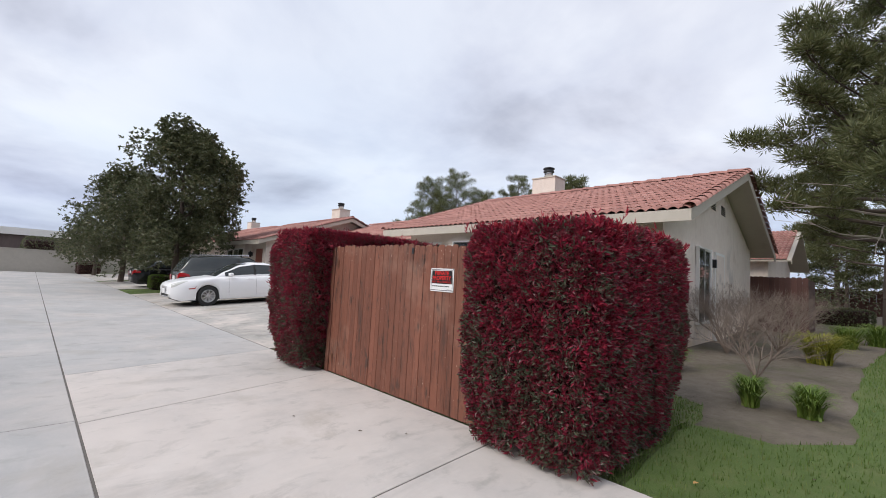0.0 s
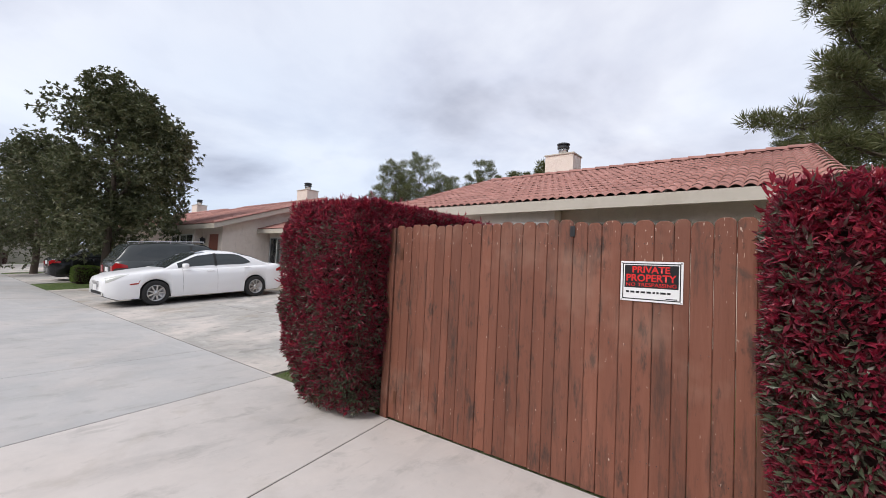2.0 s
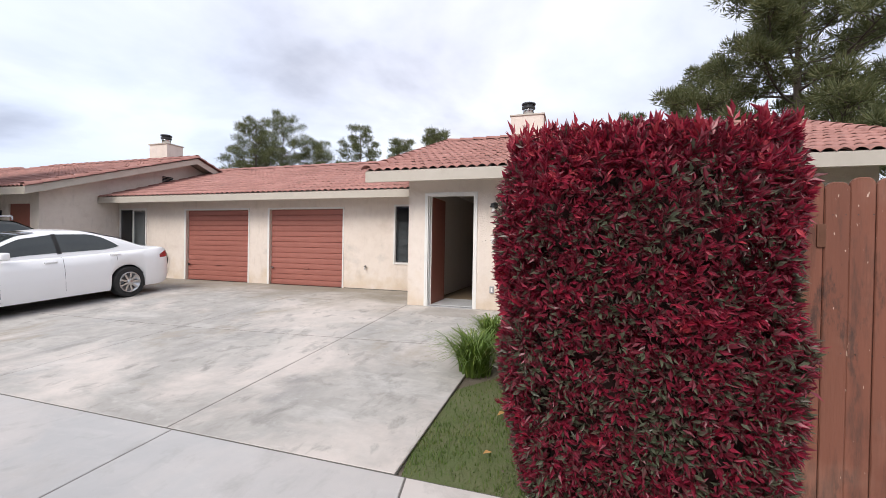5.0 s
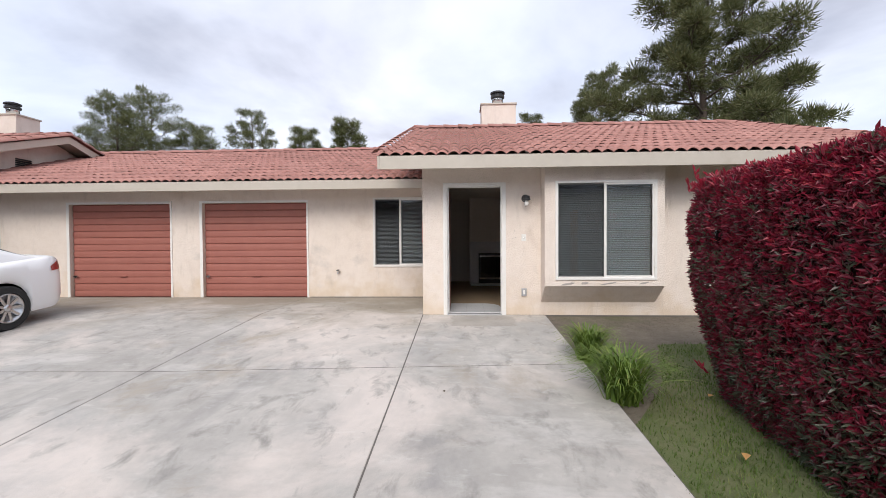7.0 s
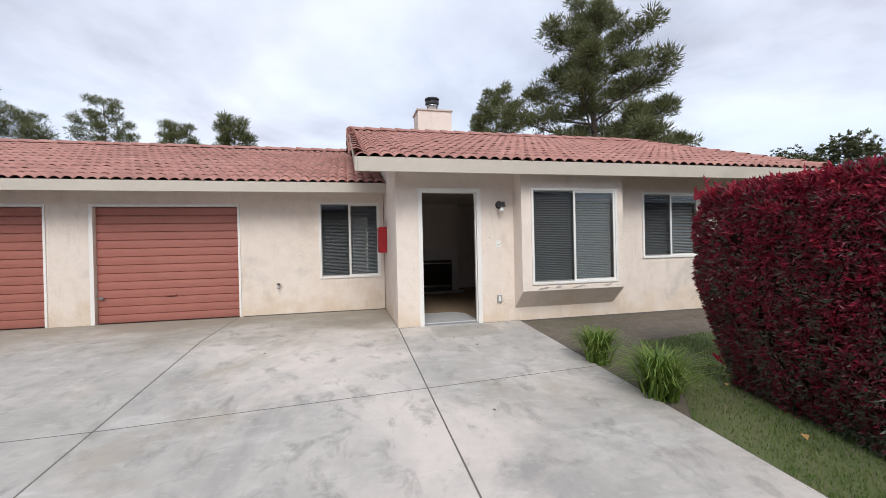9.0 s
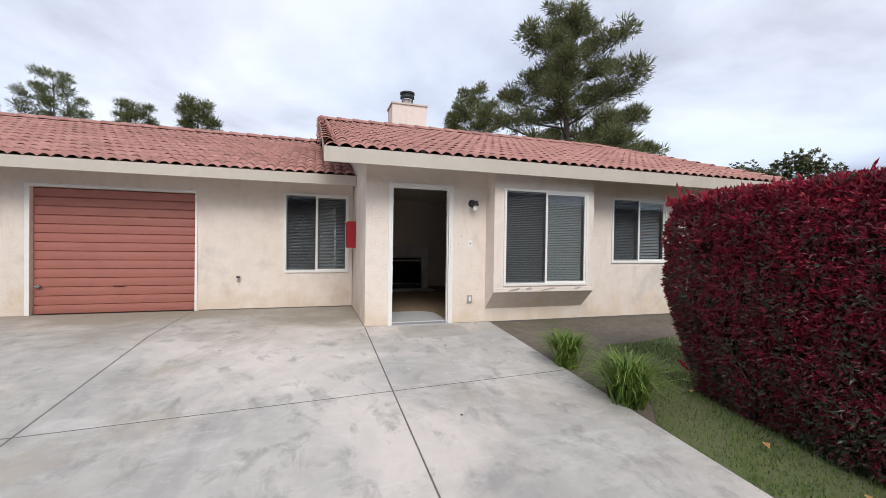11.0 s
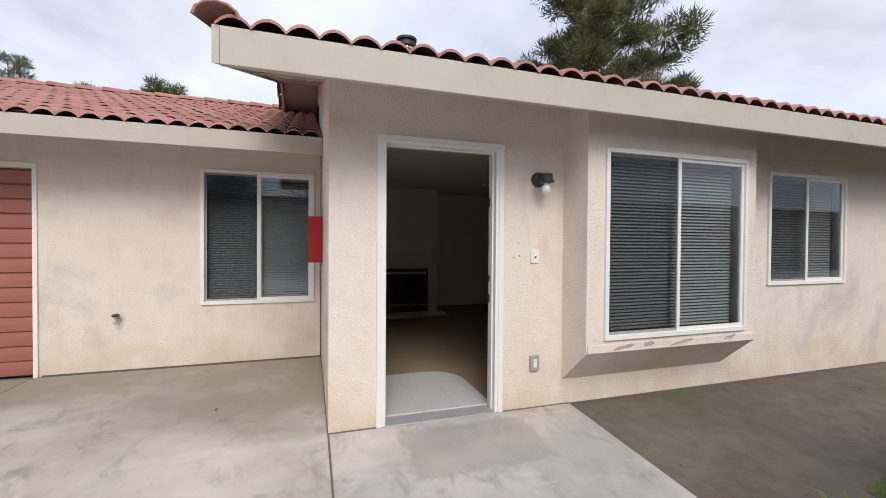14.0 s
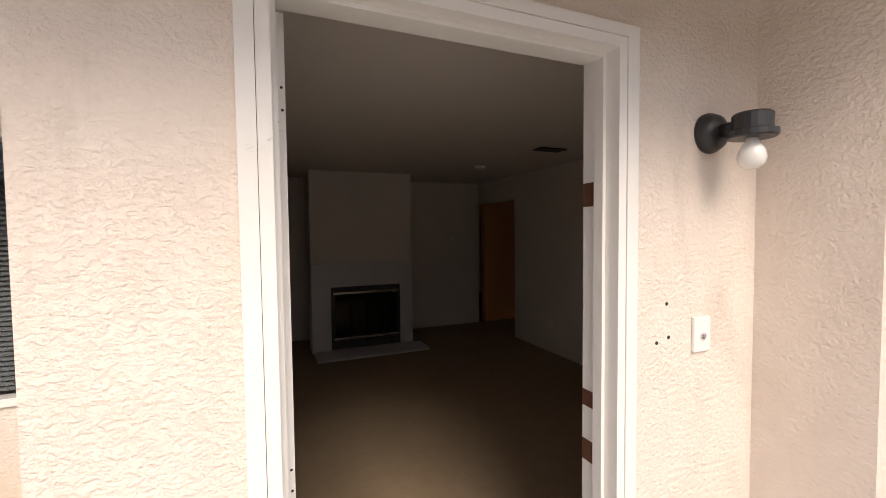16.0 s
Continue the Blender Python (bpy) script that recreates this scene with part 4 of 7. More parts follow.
# ---- doors ----
def build_doors():
    u0, u1, z0, z1 = DOOR
    y = FRONT_Y
    d = thing("door_1", (u0, y, z0), "white painted door frame with the brown-red front door swung open inside", "door", kind="structure")
    bm = bmesh.new()
    pierced(bm, u0 - 0.034, u1 + 0.040, z0, z1 + 0.030, [(u0, u1, z0, z1)], front(y - 0.022), 0.021)
    part("trim", bm, M_WHITE, d)
    bm = bmesh.new()
    pierced(bm, u0 + 0.001, u1 - 0.001, z0, z1 - 0.002, [(u0 + 0.028, u1 - 0.028, z0, z1 - 0.03)], front(y - 0.018), 0.14)
    frame_part = part("door_frame", bm, M_WHITE, d)
    bm = bmesh.new()
    pierced(bm, u0 + 0.0285, u1 - 0.0285, z0 + 0.03, z1 - 0.0305, [(u0 + 0.04, u1 - 0.04, z0 + 0.03, z1 - 0.042)], front(y + 0.03), 0.035)
    part("door_stop", bm, M_WHITE, frame_part)
    part("threshold", boxed(u0 + 0.03, u1 - 0.03, y - 0.03, y + 0.12, z0, z0 + 0.028, bevel=0.006), M_GREYBOX, d)
    leaf = part("door_leaf", boxed(u0 + 0.014, u0 + 0.058, y + 0.130, y + 0.955, z0 + 0.02, z1 - 0.035, bevel=0.003), M_DOOR, d, "brown-red door leaf, open")
    part("door_edge", boxed(u0 + 0.014, u0 + 0.058, y + 0.1235, y + 0.1295, z0 + 0.02, z1 - 0.035), M_WHITE, leaf, "white painted edge of the door")
    for z in (0.50, 1.255, 2.13):
        part("hinge", boxed(u0 + 0.030, u0 + 0.056, y + 0.121, y + 0.1234, z, z + 0.115), M_WHITE, leaf, "painted hinge plate")
        for dx, dz in ((0.050, 0.095), (0.038, 0.07), (0.051, 0.045), (0.040, 0.018)):
            bm = bmesh.new()
            lathe(bm, (u0 + dx, y + 0.121, z + dz), (0, -1, 0), [(0.0032, 0), (0.0032, 0.0008), (0.001, 0.001)], 8)
            part("screw", bm, M_BLACK, leaf)
    for z, hgt in ((1.19, 0.065), (1.36, 0.05), (1.97, 0.07)):
        part("strike_plate", boxed(u1 - 0.0315, u1 - 0.0285, y + 0.075, y + 0.118, z, z + hgt), M_HINGE, d, "dull brass strike plate")
    # the neighbour's door, shut
    for m, n in ((MIRROR, "door_2"), (NEXT, "door_3")):
        a = m @ Vector((u0, y, z0))
        b = m @ Vector((u1, y, z0))
        xa, xb = min(a.x, b.x), max(a.x, b.x)
        e = thing(n, (xa, y, z0), "brown-red front door, shut, in a cream frame", "door", kind="structure")
        part("door_leaf", boxed(xa, xb, y + 0.04, y + 0.09, z0, z1), M_DOOR, e)


build_doors()


# ---- the room inside ----
def build_room():
    f = 0.336
    tagged(part("floor", boxed(X_W + 0.18, -3.4, FRONT_Y + 0.12, 14.8, 0.2, f), M_CARPET), "brown wall-to-wall carpet", "floor", kind="structure")
    bm = boxed(X_W + 0.18, X_E - 0.18, FRONT_Y + 0.12, BACK_Y - 0.18, 2.70, 2.78)
    tagged(part("ceiling", bm, M_INWALL), "plain off-white ceiling", "ceiling", kind="structure")
    bm = boxed(X_W + 0.18, -5.79, 13.42, 13.55, f, 2.70)
    tagged(part("wall_back", bm, M_INWALL), "off-white back wall of the living room", "wall", kind="structure")
    bm = bmesh.new()
    pierced(bm, FRONT_Y + 0.12, 13.42, f, 2.70, [(12.3, 13.42, f, 2.36)], lambda u, z, d: (-5.79 + d, u, z), 0.12)
    tagged(part("wall_right", bm, M_INWALL), "off-white side wall with an opening to the hallway", "wall", kind="structure")
    bm = boxed(X_W + 0.181, X_W + 0.20, FRONT_Y + 0.12, 13.41, f, 2.70)
    tagged(part("wall_left", bm, M_INWALL), "off-white side wall", "wall", kind="structure")
    # hallway: its warm light is painted into the walls, no lamp stands there
    tagged(part("wall_hall", boxed(-5.67, -3.4, 13.42, 13.55, f, 2.70), M_WARMLIT), "hallway wall, the warm hall light put into its orange colour", "wall", kind="structure")
    tagged(part("wall_hall_end", boxed(-3.5, -3.4, 8.3, 13.42, f, 2.70), M_WARMLIT), "end wall, coloured orange for the warm light in the hall", "wall", kind="structure")
    # fireplace
    fp = thing("fireplace", (-7.86, 12.55, f), "pale tiled fireplace with a black glass-doored firebox", "fireplace")
    part("breast", boxed(-8.62, -7.27, 12.62, 13.415, 1.5, 2.695), M_INWALL, fp)
    bm = bmesh.new()
    pierced(bm, -8.62, -7.27, f, 1.498, [(-8.38, -7.45, f + 0.02, 1.19)], front(12.6), 0.4)
    part("surround", bm, M_TILEFLOOR, fp)
    part("hearth", boxed(-8.60, -7.17, 12.2, 12.598, f, f + 0.03, bevel=0.006), M_TILEFLOOR, fp)
    bm = bmesh.new()
    pierced(bm, -8.38, -7.45, 0.37, 1.185, [(-8.33, -7.50, 0.47, 1.09)], front(12.61), 0.03)
    part("firebox_frame", bm, M_BLACK, fp)
    for z in (0.49, 1.09):
        part("rail", boxed(-8.35, -7.475, 12.595, 12.608, z, z + 0.03), M_CHROME, fp, "bright metal rail")
    for a in (-8.33, -8.122, -7.914, -7.706):
        part("glass_door", boxed(a + 0.004, a + 0.2, 12.615, 12.625, 0.5, 1.08), M_DARKGLASS, fp)
    part("firebox_back", boxed(-8.38, -7.45, 12.98, 13.0, 0.36, 1.17), M_BLACK, fp)
    # entry tiles with a rounded corner, laid on the floor
    bm = bmesh.new()
    pts = [(-9.06, 8.145), (-8.16, 8.145)]
    pts += [(-8.16 - 0.32 + 0.32 * math.cos(a), 8.78 + 0.32 * math.sin(a)) for a in [math.pi / 2 * k / 8 for k in range(9)]]
    pts += [(-9.06, 9.10)]
    prism(bm, [(x, y, f) for x, y in pts], (0, 0, 0.012))
    tiles = tagged(part("entry_tiles", bm, M_TILEFLOOR), "grey ceramic tiles inside the front door", "tiles", kind="structure")
    for x in (-8.76, -8.46):
        part("grout_line", boxed(x, x + 0.003, 8.15, 9.08, f + 0.0122, f + 0.0128), M_GREYBOX, tiles)
    for y in (8.45, 8.76):
        part("grout_line", boxed(-9.05, -8.17, y, y + 0.003, f + 0.0122, f + 0.0128), M_GREYBOX, tiles)
    bm = bmesh.new()
    box(bm, -6.67, -6.37, 10.44, 10.59, 2.688, 2.699)
    tagged(part("ceiling_vent", bm, M_BLACK), "dark air vent in the ceiling", "vent")
    bm = bmesh.new()
    lathe(bm, (-6.68, 11.68, 2.70), (0, 0, -1), [(0.065, 0), (0.065, 0.025), (0.045, 0.035)])
    tagged(part("smoke_detector", bm, M_WHITE), "round white smoke detector on the ceiling", "detector")
    tagged(part("thermostat", boxed(-6.33, -6.24, 13.395, 13.419, 1.75, 1.83, bevel=0.006), M_WHITE), "small white thermostat on the wall", "thermostat")
    tagged(part("wall_outlet", boxed(-5.80, -5.791, 11.42, 11.49, 0.65, 0.76, bevel=0.003), M_WHITE), "white socket plate on the wall", "outlet")


# orange wall colour in place of the warm light of the hallway
M_WARMLIT = material("warm_lit_hall", [(0.70, 0.36, 0.14), (0.76, 0.41, 0.17)], 3.0, 0.8)
M_DARKGLASS = glass_material("dark_glass", (0.25, 0.25, 0.26), 0.6)
build_room()


# ---- hedges ----
def leaf_quad(vs, fs, p, d, n, length, width):
    """A leaf folded along its midrib: from p along d, facing n."""
    s = d.cross(n)
    if s.length < 1e-4:
        s = d.orthogonal()
    s.normalize()
    n = s.cross(d).normalized()
    k = len(vs)
    m = p + d * length * 0.45
    for q in (p, m + s * width / 2 + n * width * 0.18, p + d * length - n * length * 0.10, m - s * width / 2 + n * width * 0.18):
        vs.append(tuple(q))
    fs.append((k, k + 1, k + 2))
    fs.append((k, k + 2, k + 3))


def build_hedge(x0, x1, y0, y1, top, seed, count, label):
    """A clipped hedge: a solid core, near-black for the shade inside, under a thick coat of leaves."""
    rnd = random.Random(seed)
    h = thing("hedge", ((x0 + x1) / 2, (y0 + y1) / 2, ground_z((y0 + y1) / 2)), label, "hedge", "red hedges at the gate")
    cx, cy, ax, ay = (x0 + x1) / 2, (y0 + y1) / 2, (x1 - x0) / 2, (y1 - y0) / 2

    def surface(a, f):
        """Outline point at angle a and height fraction f, with its outward direction."""
        c, s = math.cos(a), math.sin(a)
        k = (abs(c) ** 10 + abs(s) ** 10) ** (-1 / 10)
        back = max(0.0, s) ** 2 * max(0.0, 0.62 - f) / 0.62
        west = max(0.0, -c) ** 2 * max(0.0, 0.5 - f) / 0.5
        draw = 1.0 - 0.20 * back - 0.20 * west - 0.06 * max(0.0, 0.22 - f) / 0.22 - 0.10 * max(0.0, f - 0.86) / 0.14
        wob = 0.05 * noise.noise((c * 2 + seed, s * 2, f * 3)) + 0.03 * noise.noise((c * 6, s * 6 + seed, f * 8))
        r = k * draw
        lean_in = 1.0 - (0.16 * max(0.0, s * k) if c < 0 else 0.0)
        return Vector((cx + (ax * r * lean_in + wob * k) * c, cy + (ay * r + wob * k) * s, 0)), Vector((c * abs(c) ** 3, s * abs(s) ** 3, 0)).normalized()

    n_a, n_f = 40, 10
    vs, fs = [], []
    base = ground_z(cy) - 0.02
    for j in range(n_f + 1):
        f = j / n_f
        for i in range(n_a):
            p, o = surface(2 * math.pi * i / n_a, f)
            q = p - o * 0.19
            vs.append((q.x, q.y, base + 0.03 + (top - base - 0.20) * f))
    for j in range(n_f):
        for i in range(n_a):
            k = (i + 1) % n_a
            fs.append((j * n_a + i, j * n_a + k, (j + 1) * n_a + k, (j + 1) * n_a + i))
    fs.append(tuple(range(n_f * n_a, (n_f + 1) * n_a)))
    raw("core", vs, fs, M_SHADECORE, h)
    vs, fs = [], []
    perim, height = 4 * (ax + ay), top - base
    side_area, top_area = perim * height, 4 * ax * ay
    bm_n = 0
    while bm_n < count:
        if rnd.random() < side_area / (side_area + top_area):
            f = rnd.random()
            a = rnd.uniform(0, 2 * math.pi)
            # spread evenly along the outline rather than by angle
            e = rnd.uniform(-1, 1)
            if rnd.random() < ax / (ax + ay):
                a = math.atan2(rnd.choice((-1, 1)), e)
            else:
                a = math.atan2(e, rnd.choice((-1, 1)))
            p, o = surface(a, f)
            z = base + 0.02 + (height - 0.02) * f
            o = (o + Vector((0, 0, 0.8 * max(0, f - 0.9) * 10 * 0.5))).normalized()
            p = Vector((p.x, p.y, z))
        else:
            u, v = rnd.uniform(-1, 1), rnd.uniform(-1, 1)
            rr = (abs(u) ** 5 + abs(v) ** 5) ** 0.2
            if rr > 1:
                continue
            p = Vector((cx + ax * 0.97 * u, cy + ay * 0.97 * v, top - 0.10 * max(0, rr - 0.8) / 0.2 + 0.03 * noise.noise((u * 3, v * 3, seed))))
            o = Vector((0, 0, 1))
        # a sprig of leaves
        dark = rnd.random() * (1.35 if noise.noise((p.x * 5, p.y * 5, p.z * 5 + seed)) < 0 else 0.7) - (0.35 if rnd.random() < 0.07 else 0.0)
        out = (o + Vector((rnd.gauss(0, 0.45), rnd.gauss(0, 0.45), rnd.gauss(0.35, 0.4)))).normalized()
        p = p - o * (0.10 * dark * abs(dark))
        for _ in range(rnd.choice((3, 4, 5))):
            d = (out + Vector((rnd.gauss(0, 0.55), rnd.gauss(0, 0.55), rnd.gauss(0, 0.5)))).normalized()
            nn = (o + Vector((rnd.gauss(0, 0.5), rnd.gauss(0, 0.5), rnd.gauss(0.4, 0.5)))).normalized()
            l = rnd.uniform(0.030, 0.064)
            leaf_quad(vs, fs, p + d * 0.01, d, nn, l, l * rnd.uniform(0.26, 0.38))
            bm_n += 1
    raw("leaves", vs, fs, M_PHOTINIA, h, "dark red and green leathery leaves", kind="stuff")
    # fresh red shoots above the clipped top and along its rim, a few from the sides
    vs, fs = [], []
    for k in range(int(150 * ax * ay) + 150):
        if k % 9 == 0:
            p, o = surface(rnd.uniform(0, 6.28), rnd.uniform(0.2, 0.95))
            p = Vector((p.x, p.y, base + height * rnd.uniform(0.15, 0.97))) - o * 0.05
            d0 = (o + Vector((rnd.gauss(0, 0.3), rnd.gauss(0, 0.3), rnd.uniform(0.2, 0.9)))).normalized()
            hgt = rnd.uniform(0.05, 0.13)
        else:
            if k % 4 == 1:
                e = rnd.uniform(-0.97, 0.97)
                u, v = rnd.choice(((e, -0.93), (e, 0.93), (-0.93, e), (0.93, e)))
            else:
                u, v = rnd.uniform(-0.95, 0.95), rnd.uniform(-0.95, 0.95)
            p = Vector((cx + ax * u, cy + ay * v, top - 0.09))
            d0 = Vector((rnd.gauss(0, 0.25), rnd.gauss(0, 0.25), 1)).normalized()
            hgt = rnd.uniform(0.04, 0.11) if rnd.random() < 0.93 else rnd.uniform(0.12, 0.18)
        for q in range(9):
            d = (d0 * (0.5 + q * 0.08) + Vector((rnd.gauss(0, 0.5), rnd.gauss(0, 0.5), 0.15))).normalized()
            leaf_quad(vs, fs, p + d0 * hgt * q / 8, d, d.orthogonal(), rnd.uniform(0.045, 0.085), 0.022)
    raw("new_growth", vs, fs, M_SHOOT, h, "bright crimson young shoots", kind="stuff")
    return h


build_hedge(-6.78, -5.50, 2.72, 5.42, 2.05, 11, 165000, "tall clipped red-leaved hedge ending at the gate post")
build_hedge(-2.60, -1.27, 2.78, 5.05, 1.95, 12, 145000, "broad clipped red-leaved hedge beside the side lawn")


# ---- gate and its sign ----
def build_gate():
    g = thing("gate", (-3.9, 3.15, 0.0), "red-brown stained wooden double gate of upright boards", "gate")
    rnd = random.Random(5)
    part("post", boxed(-5.50, -5.412, 3.13, 3.22, 0.0, 1.80, bevel=0.006), M_GATE, g)
    for z in (0.25, 0.95, 1.6):
        part("rail", boxed(-5.40, -3.68, 3.165, 3.205, z, z + 0.09), M_GATE, g)
        part("rail", boxed(-3.655, -2.0, 3.165, 3.205, z, z + 0.09), M_GATE, g)

    def board(x0, x1, z0, z1, y):
        bm = bmesh.new()
        c = (x1 - x0) * 0.28
        pts = [(x0, y, z0), (x1, y, z0), (x1, y, z1 - c), (x1 - c * 0.4, y, z1 - c * 0.35), (x1 - c, y, z1), (x0 + c, y, z1), (x0 + c * 0.4, y, z1 - c * 0.35), (x0, y, z1 - c)]
        prism(bm, pts, (0, 0.018, 0))
        bmesh.ops.bevel(bm, geom=[e for e in bm.edges if abs(e.verts[0].co.y - y) < 1e-4 and abs(e.verts[1].co.y - y) < 1e-4], offset=0.0042, segments=1, affect="EDGES")
        part("board", bm, M_GATE, g)

    for a, b, n in ((-5.405, -3.675, 18), (-3.674, -2.02, 16)):
        w = (b - a) / n
        x = a
        cuts = [a]
        for k in range(n - 1):
            cuts.append(a + (k + 1) * w + rnd.uniform(-0.012, 0.012))
        cuts.append(b)
        for p, q in zip(cuts, cuts[1:]):
            board(p + rnd.uniform(0.0008, 0.0018), q - rnd.uniform(0.0006, 0.0014), 0.006 + rnd.uniform(0, 0.008), 1.815 + rnd.uniform(-0.012, 0.012) - 0.02 * (a > -4), 3.145 + rnd.uniform(-0.003, 0.003))
    bm = bmesh.new()
    for k in range(33):
        for z in (0.30, 1.0, 1.65):
            for dx in (-0.025, 0.025):
                x = -5.35 + k * 0.103 + dx + rnd.uniform(-0.008, 0.008)
                box(bm, x - 0.0018, x + 0.0018, 3.1405, 3.1455, z, z + 0.0036)
    part("nail", bm, M_BLACK, g, kind="stuff")
    for z in (0.16, 1.50):
        bm = boxed(-5.335, -5.30, 3.134, 3.1415, z, z + 0.11, bevel=0.002)
        part("hinge", bm, M_HINGE, g, "small brass-coloured hinge")
    part("astragal", boxed(-3.72, -3.63, 3.1655, 3.18, 0.01, 1.74), M_GATE, g)
    part("latch", boxed(-3.695, -3.66, 3.136, 3.1415, 1.70, 1.775, bevel=0.002), M_BLACK, g)


build_gate()

M_SIGNWHITE = material("sign_white", [(0.80, 0.80, 0.80), (0.84, 0.84, 0.84)], 12.0, 0.35)
M_SIGNBLACK = material("sign_black", [(0.012, 0.012, 0.014), (0.02, 0.02, 0.022)], 12.0, 0.35)
M_SIGNRED = material("sign_red", [(0.62, 0.02, 0.02), (0.68, 0.03, 0.025)], 12.0, 0.4)


def text_mesh(name, words, width, height, centre, mat, parent, bold=0.028):
    """Words as a thin mesh standing in the plane that faces -y, fitted to width and height."""
    cu = bpy.data.curves.new(name, "FONT")
    cu.body, cu.align_x, cu.align_y = words, "CENTER", "CENTER"
    cu.offset, cu.extrude, cu.resolution_u = bold, 0.0, 3
    tmp = bpy.data.objects.new(name, cu)
    me = bpy.data.meshes.new_from_object(tmp)
    bpy.data.objects.remove(tmp)
    xs, ys = [v.co.x for v in me.vertices], [v.co.y for v in me.vertices]
    kx, ky = width / (max(xs) - min(xs)), height / (max(ys) - min(ys))
    mx, my = (max(xs) + min(xs)) / 2, (max(ys) + min(ys)) / 2
    for v in me.vertices:
        v.co = (centre[0] + (v.co.x - mx) * kx, centre[1], centre[2] + (v.co.y - my) * ky)
    me.materials.clear()
    me.materials.append(mat)
    ob = new(name, me)
    attach(ob, parent)
    return ob


def build_sign():
    x0, x1, z0, z1, y = -3.347, -2.992, 1.286, 1.538, 3.138
    s = tagged(part("warning_sign", boxed(x0, x1, y, y + 0.004, z0, z1), M_SIGNWHITE), "white, black and red private property sign on the gate", "sign")
    bm = bmesh.new()
    pierced(bm, x0 + 0.012, x1 - 0.012, z0 + 0.012, z1 - 0.012, [(x0 + 0.018, x1 - 0.018, z0 + 0.018, z1 - 0.018)], front(y - 0.001), 0.0009)
    part("border", bm, M_SIGNBLACK, s)
    part("black_field", boxed(x0 + 0.024, x1 - 0.024, y - 0.001, y - 0.0001, z0 + 0.085, z1 - 0.024), M_SIGNBLACK, s)
    cx = (x0 + x1) / 2
    text_mesh("lettering", "PRIVATE", 0.215, 0.042, (cx, y - 0.002, z1 - 0.052), M_SIGNRED, s)
    text_mesh("lettering", "PROPERTY", 0.285, 0.046, (cx, y - 0.002, z1 - 0.104), M_SIGNRED, s)
    text_mesh("lettering", "NO TRESPASSING", 0.285, 0.022, (cx, y - 0.002, z1 - 0.147), M_SIGNRED, s, 0.008)
    rnd = random.Random(3)
    bm = bmesh.new()
    x = x0 + 0.035
    while x < x1 - 0.07:
        w = rnd.uniform(0.012, 0.035)
        box(bm, x, x + w, y - 0.001, y - 0.0002, z0 + 0.052, z0 + 0.064)
        x += w + 0.008
    box(bm, x1 - 0.09, x1 - 0.03, y - 0.001, y - 0.0002, z0 + 0.022, z0 + 0.027)
    part("small_print", bm, M_SIGNBLACK, s)
    for a in (x0 + 0.008, x1 - 0.008):
        for c in (z0 + 0.008, z1 - 0.008):
            bm = bmesh.new()
            lathe(bm, (a, y, c), (0, -1, 0), [(0.006, 0), (0.005, 0.003), (0.002, 0.004)], 8)
            part("screw", bm, M_CHROME, s)


build_sign()


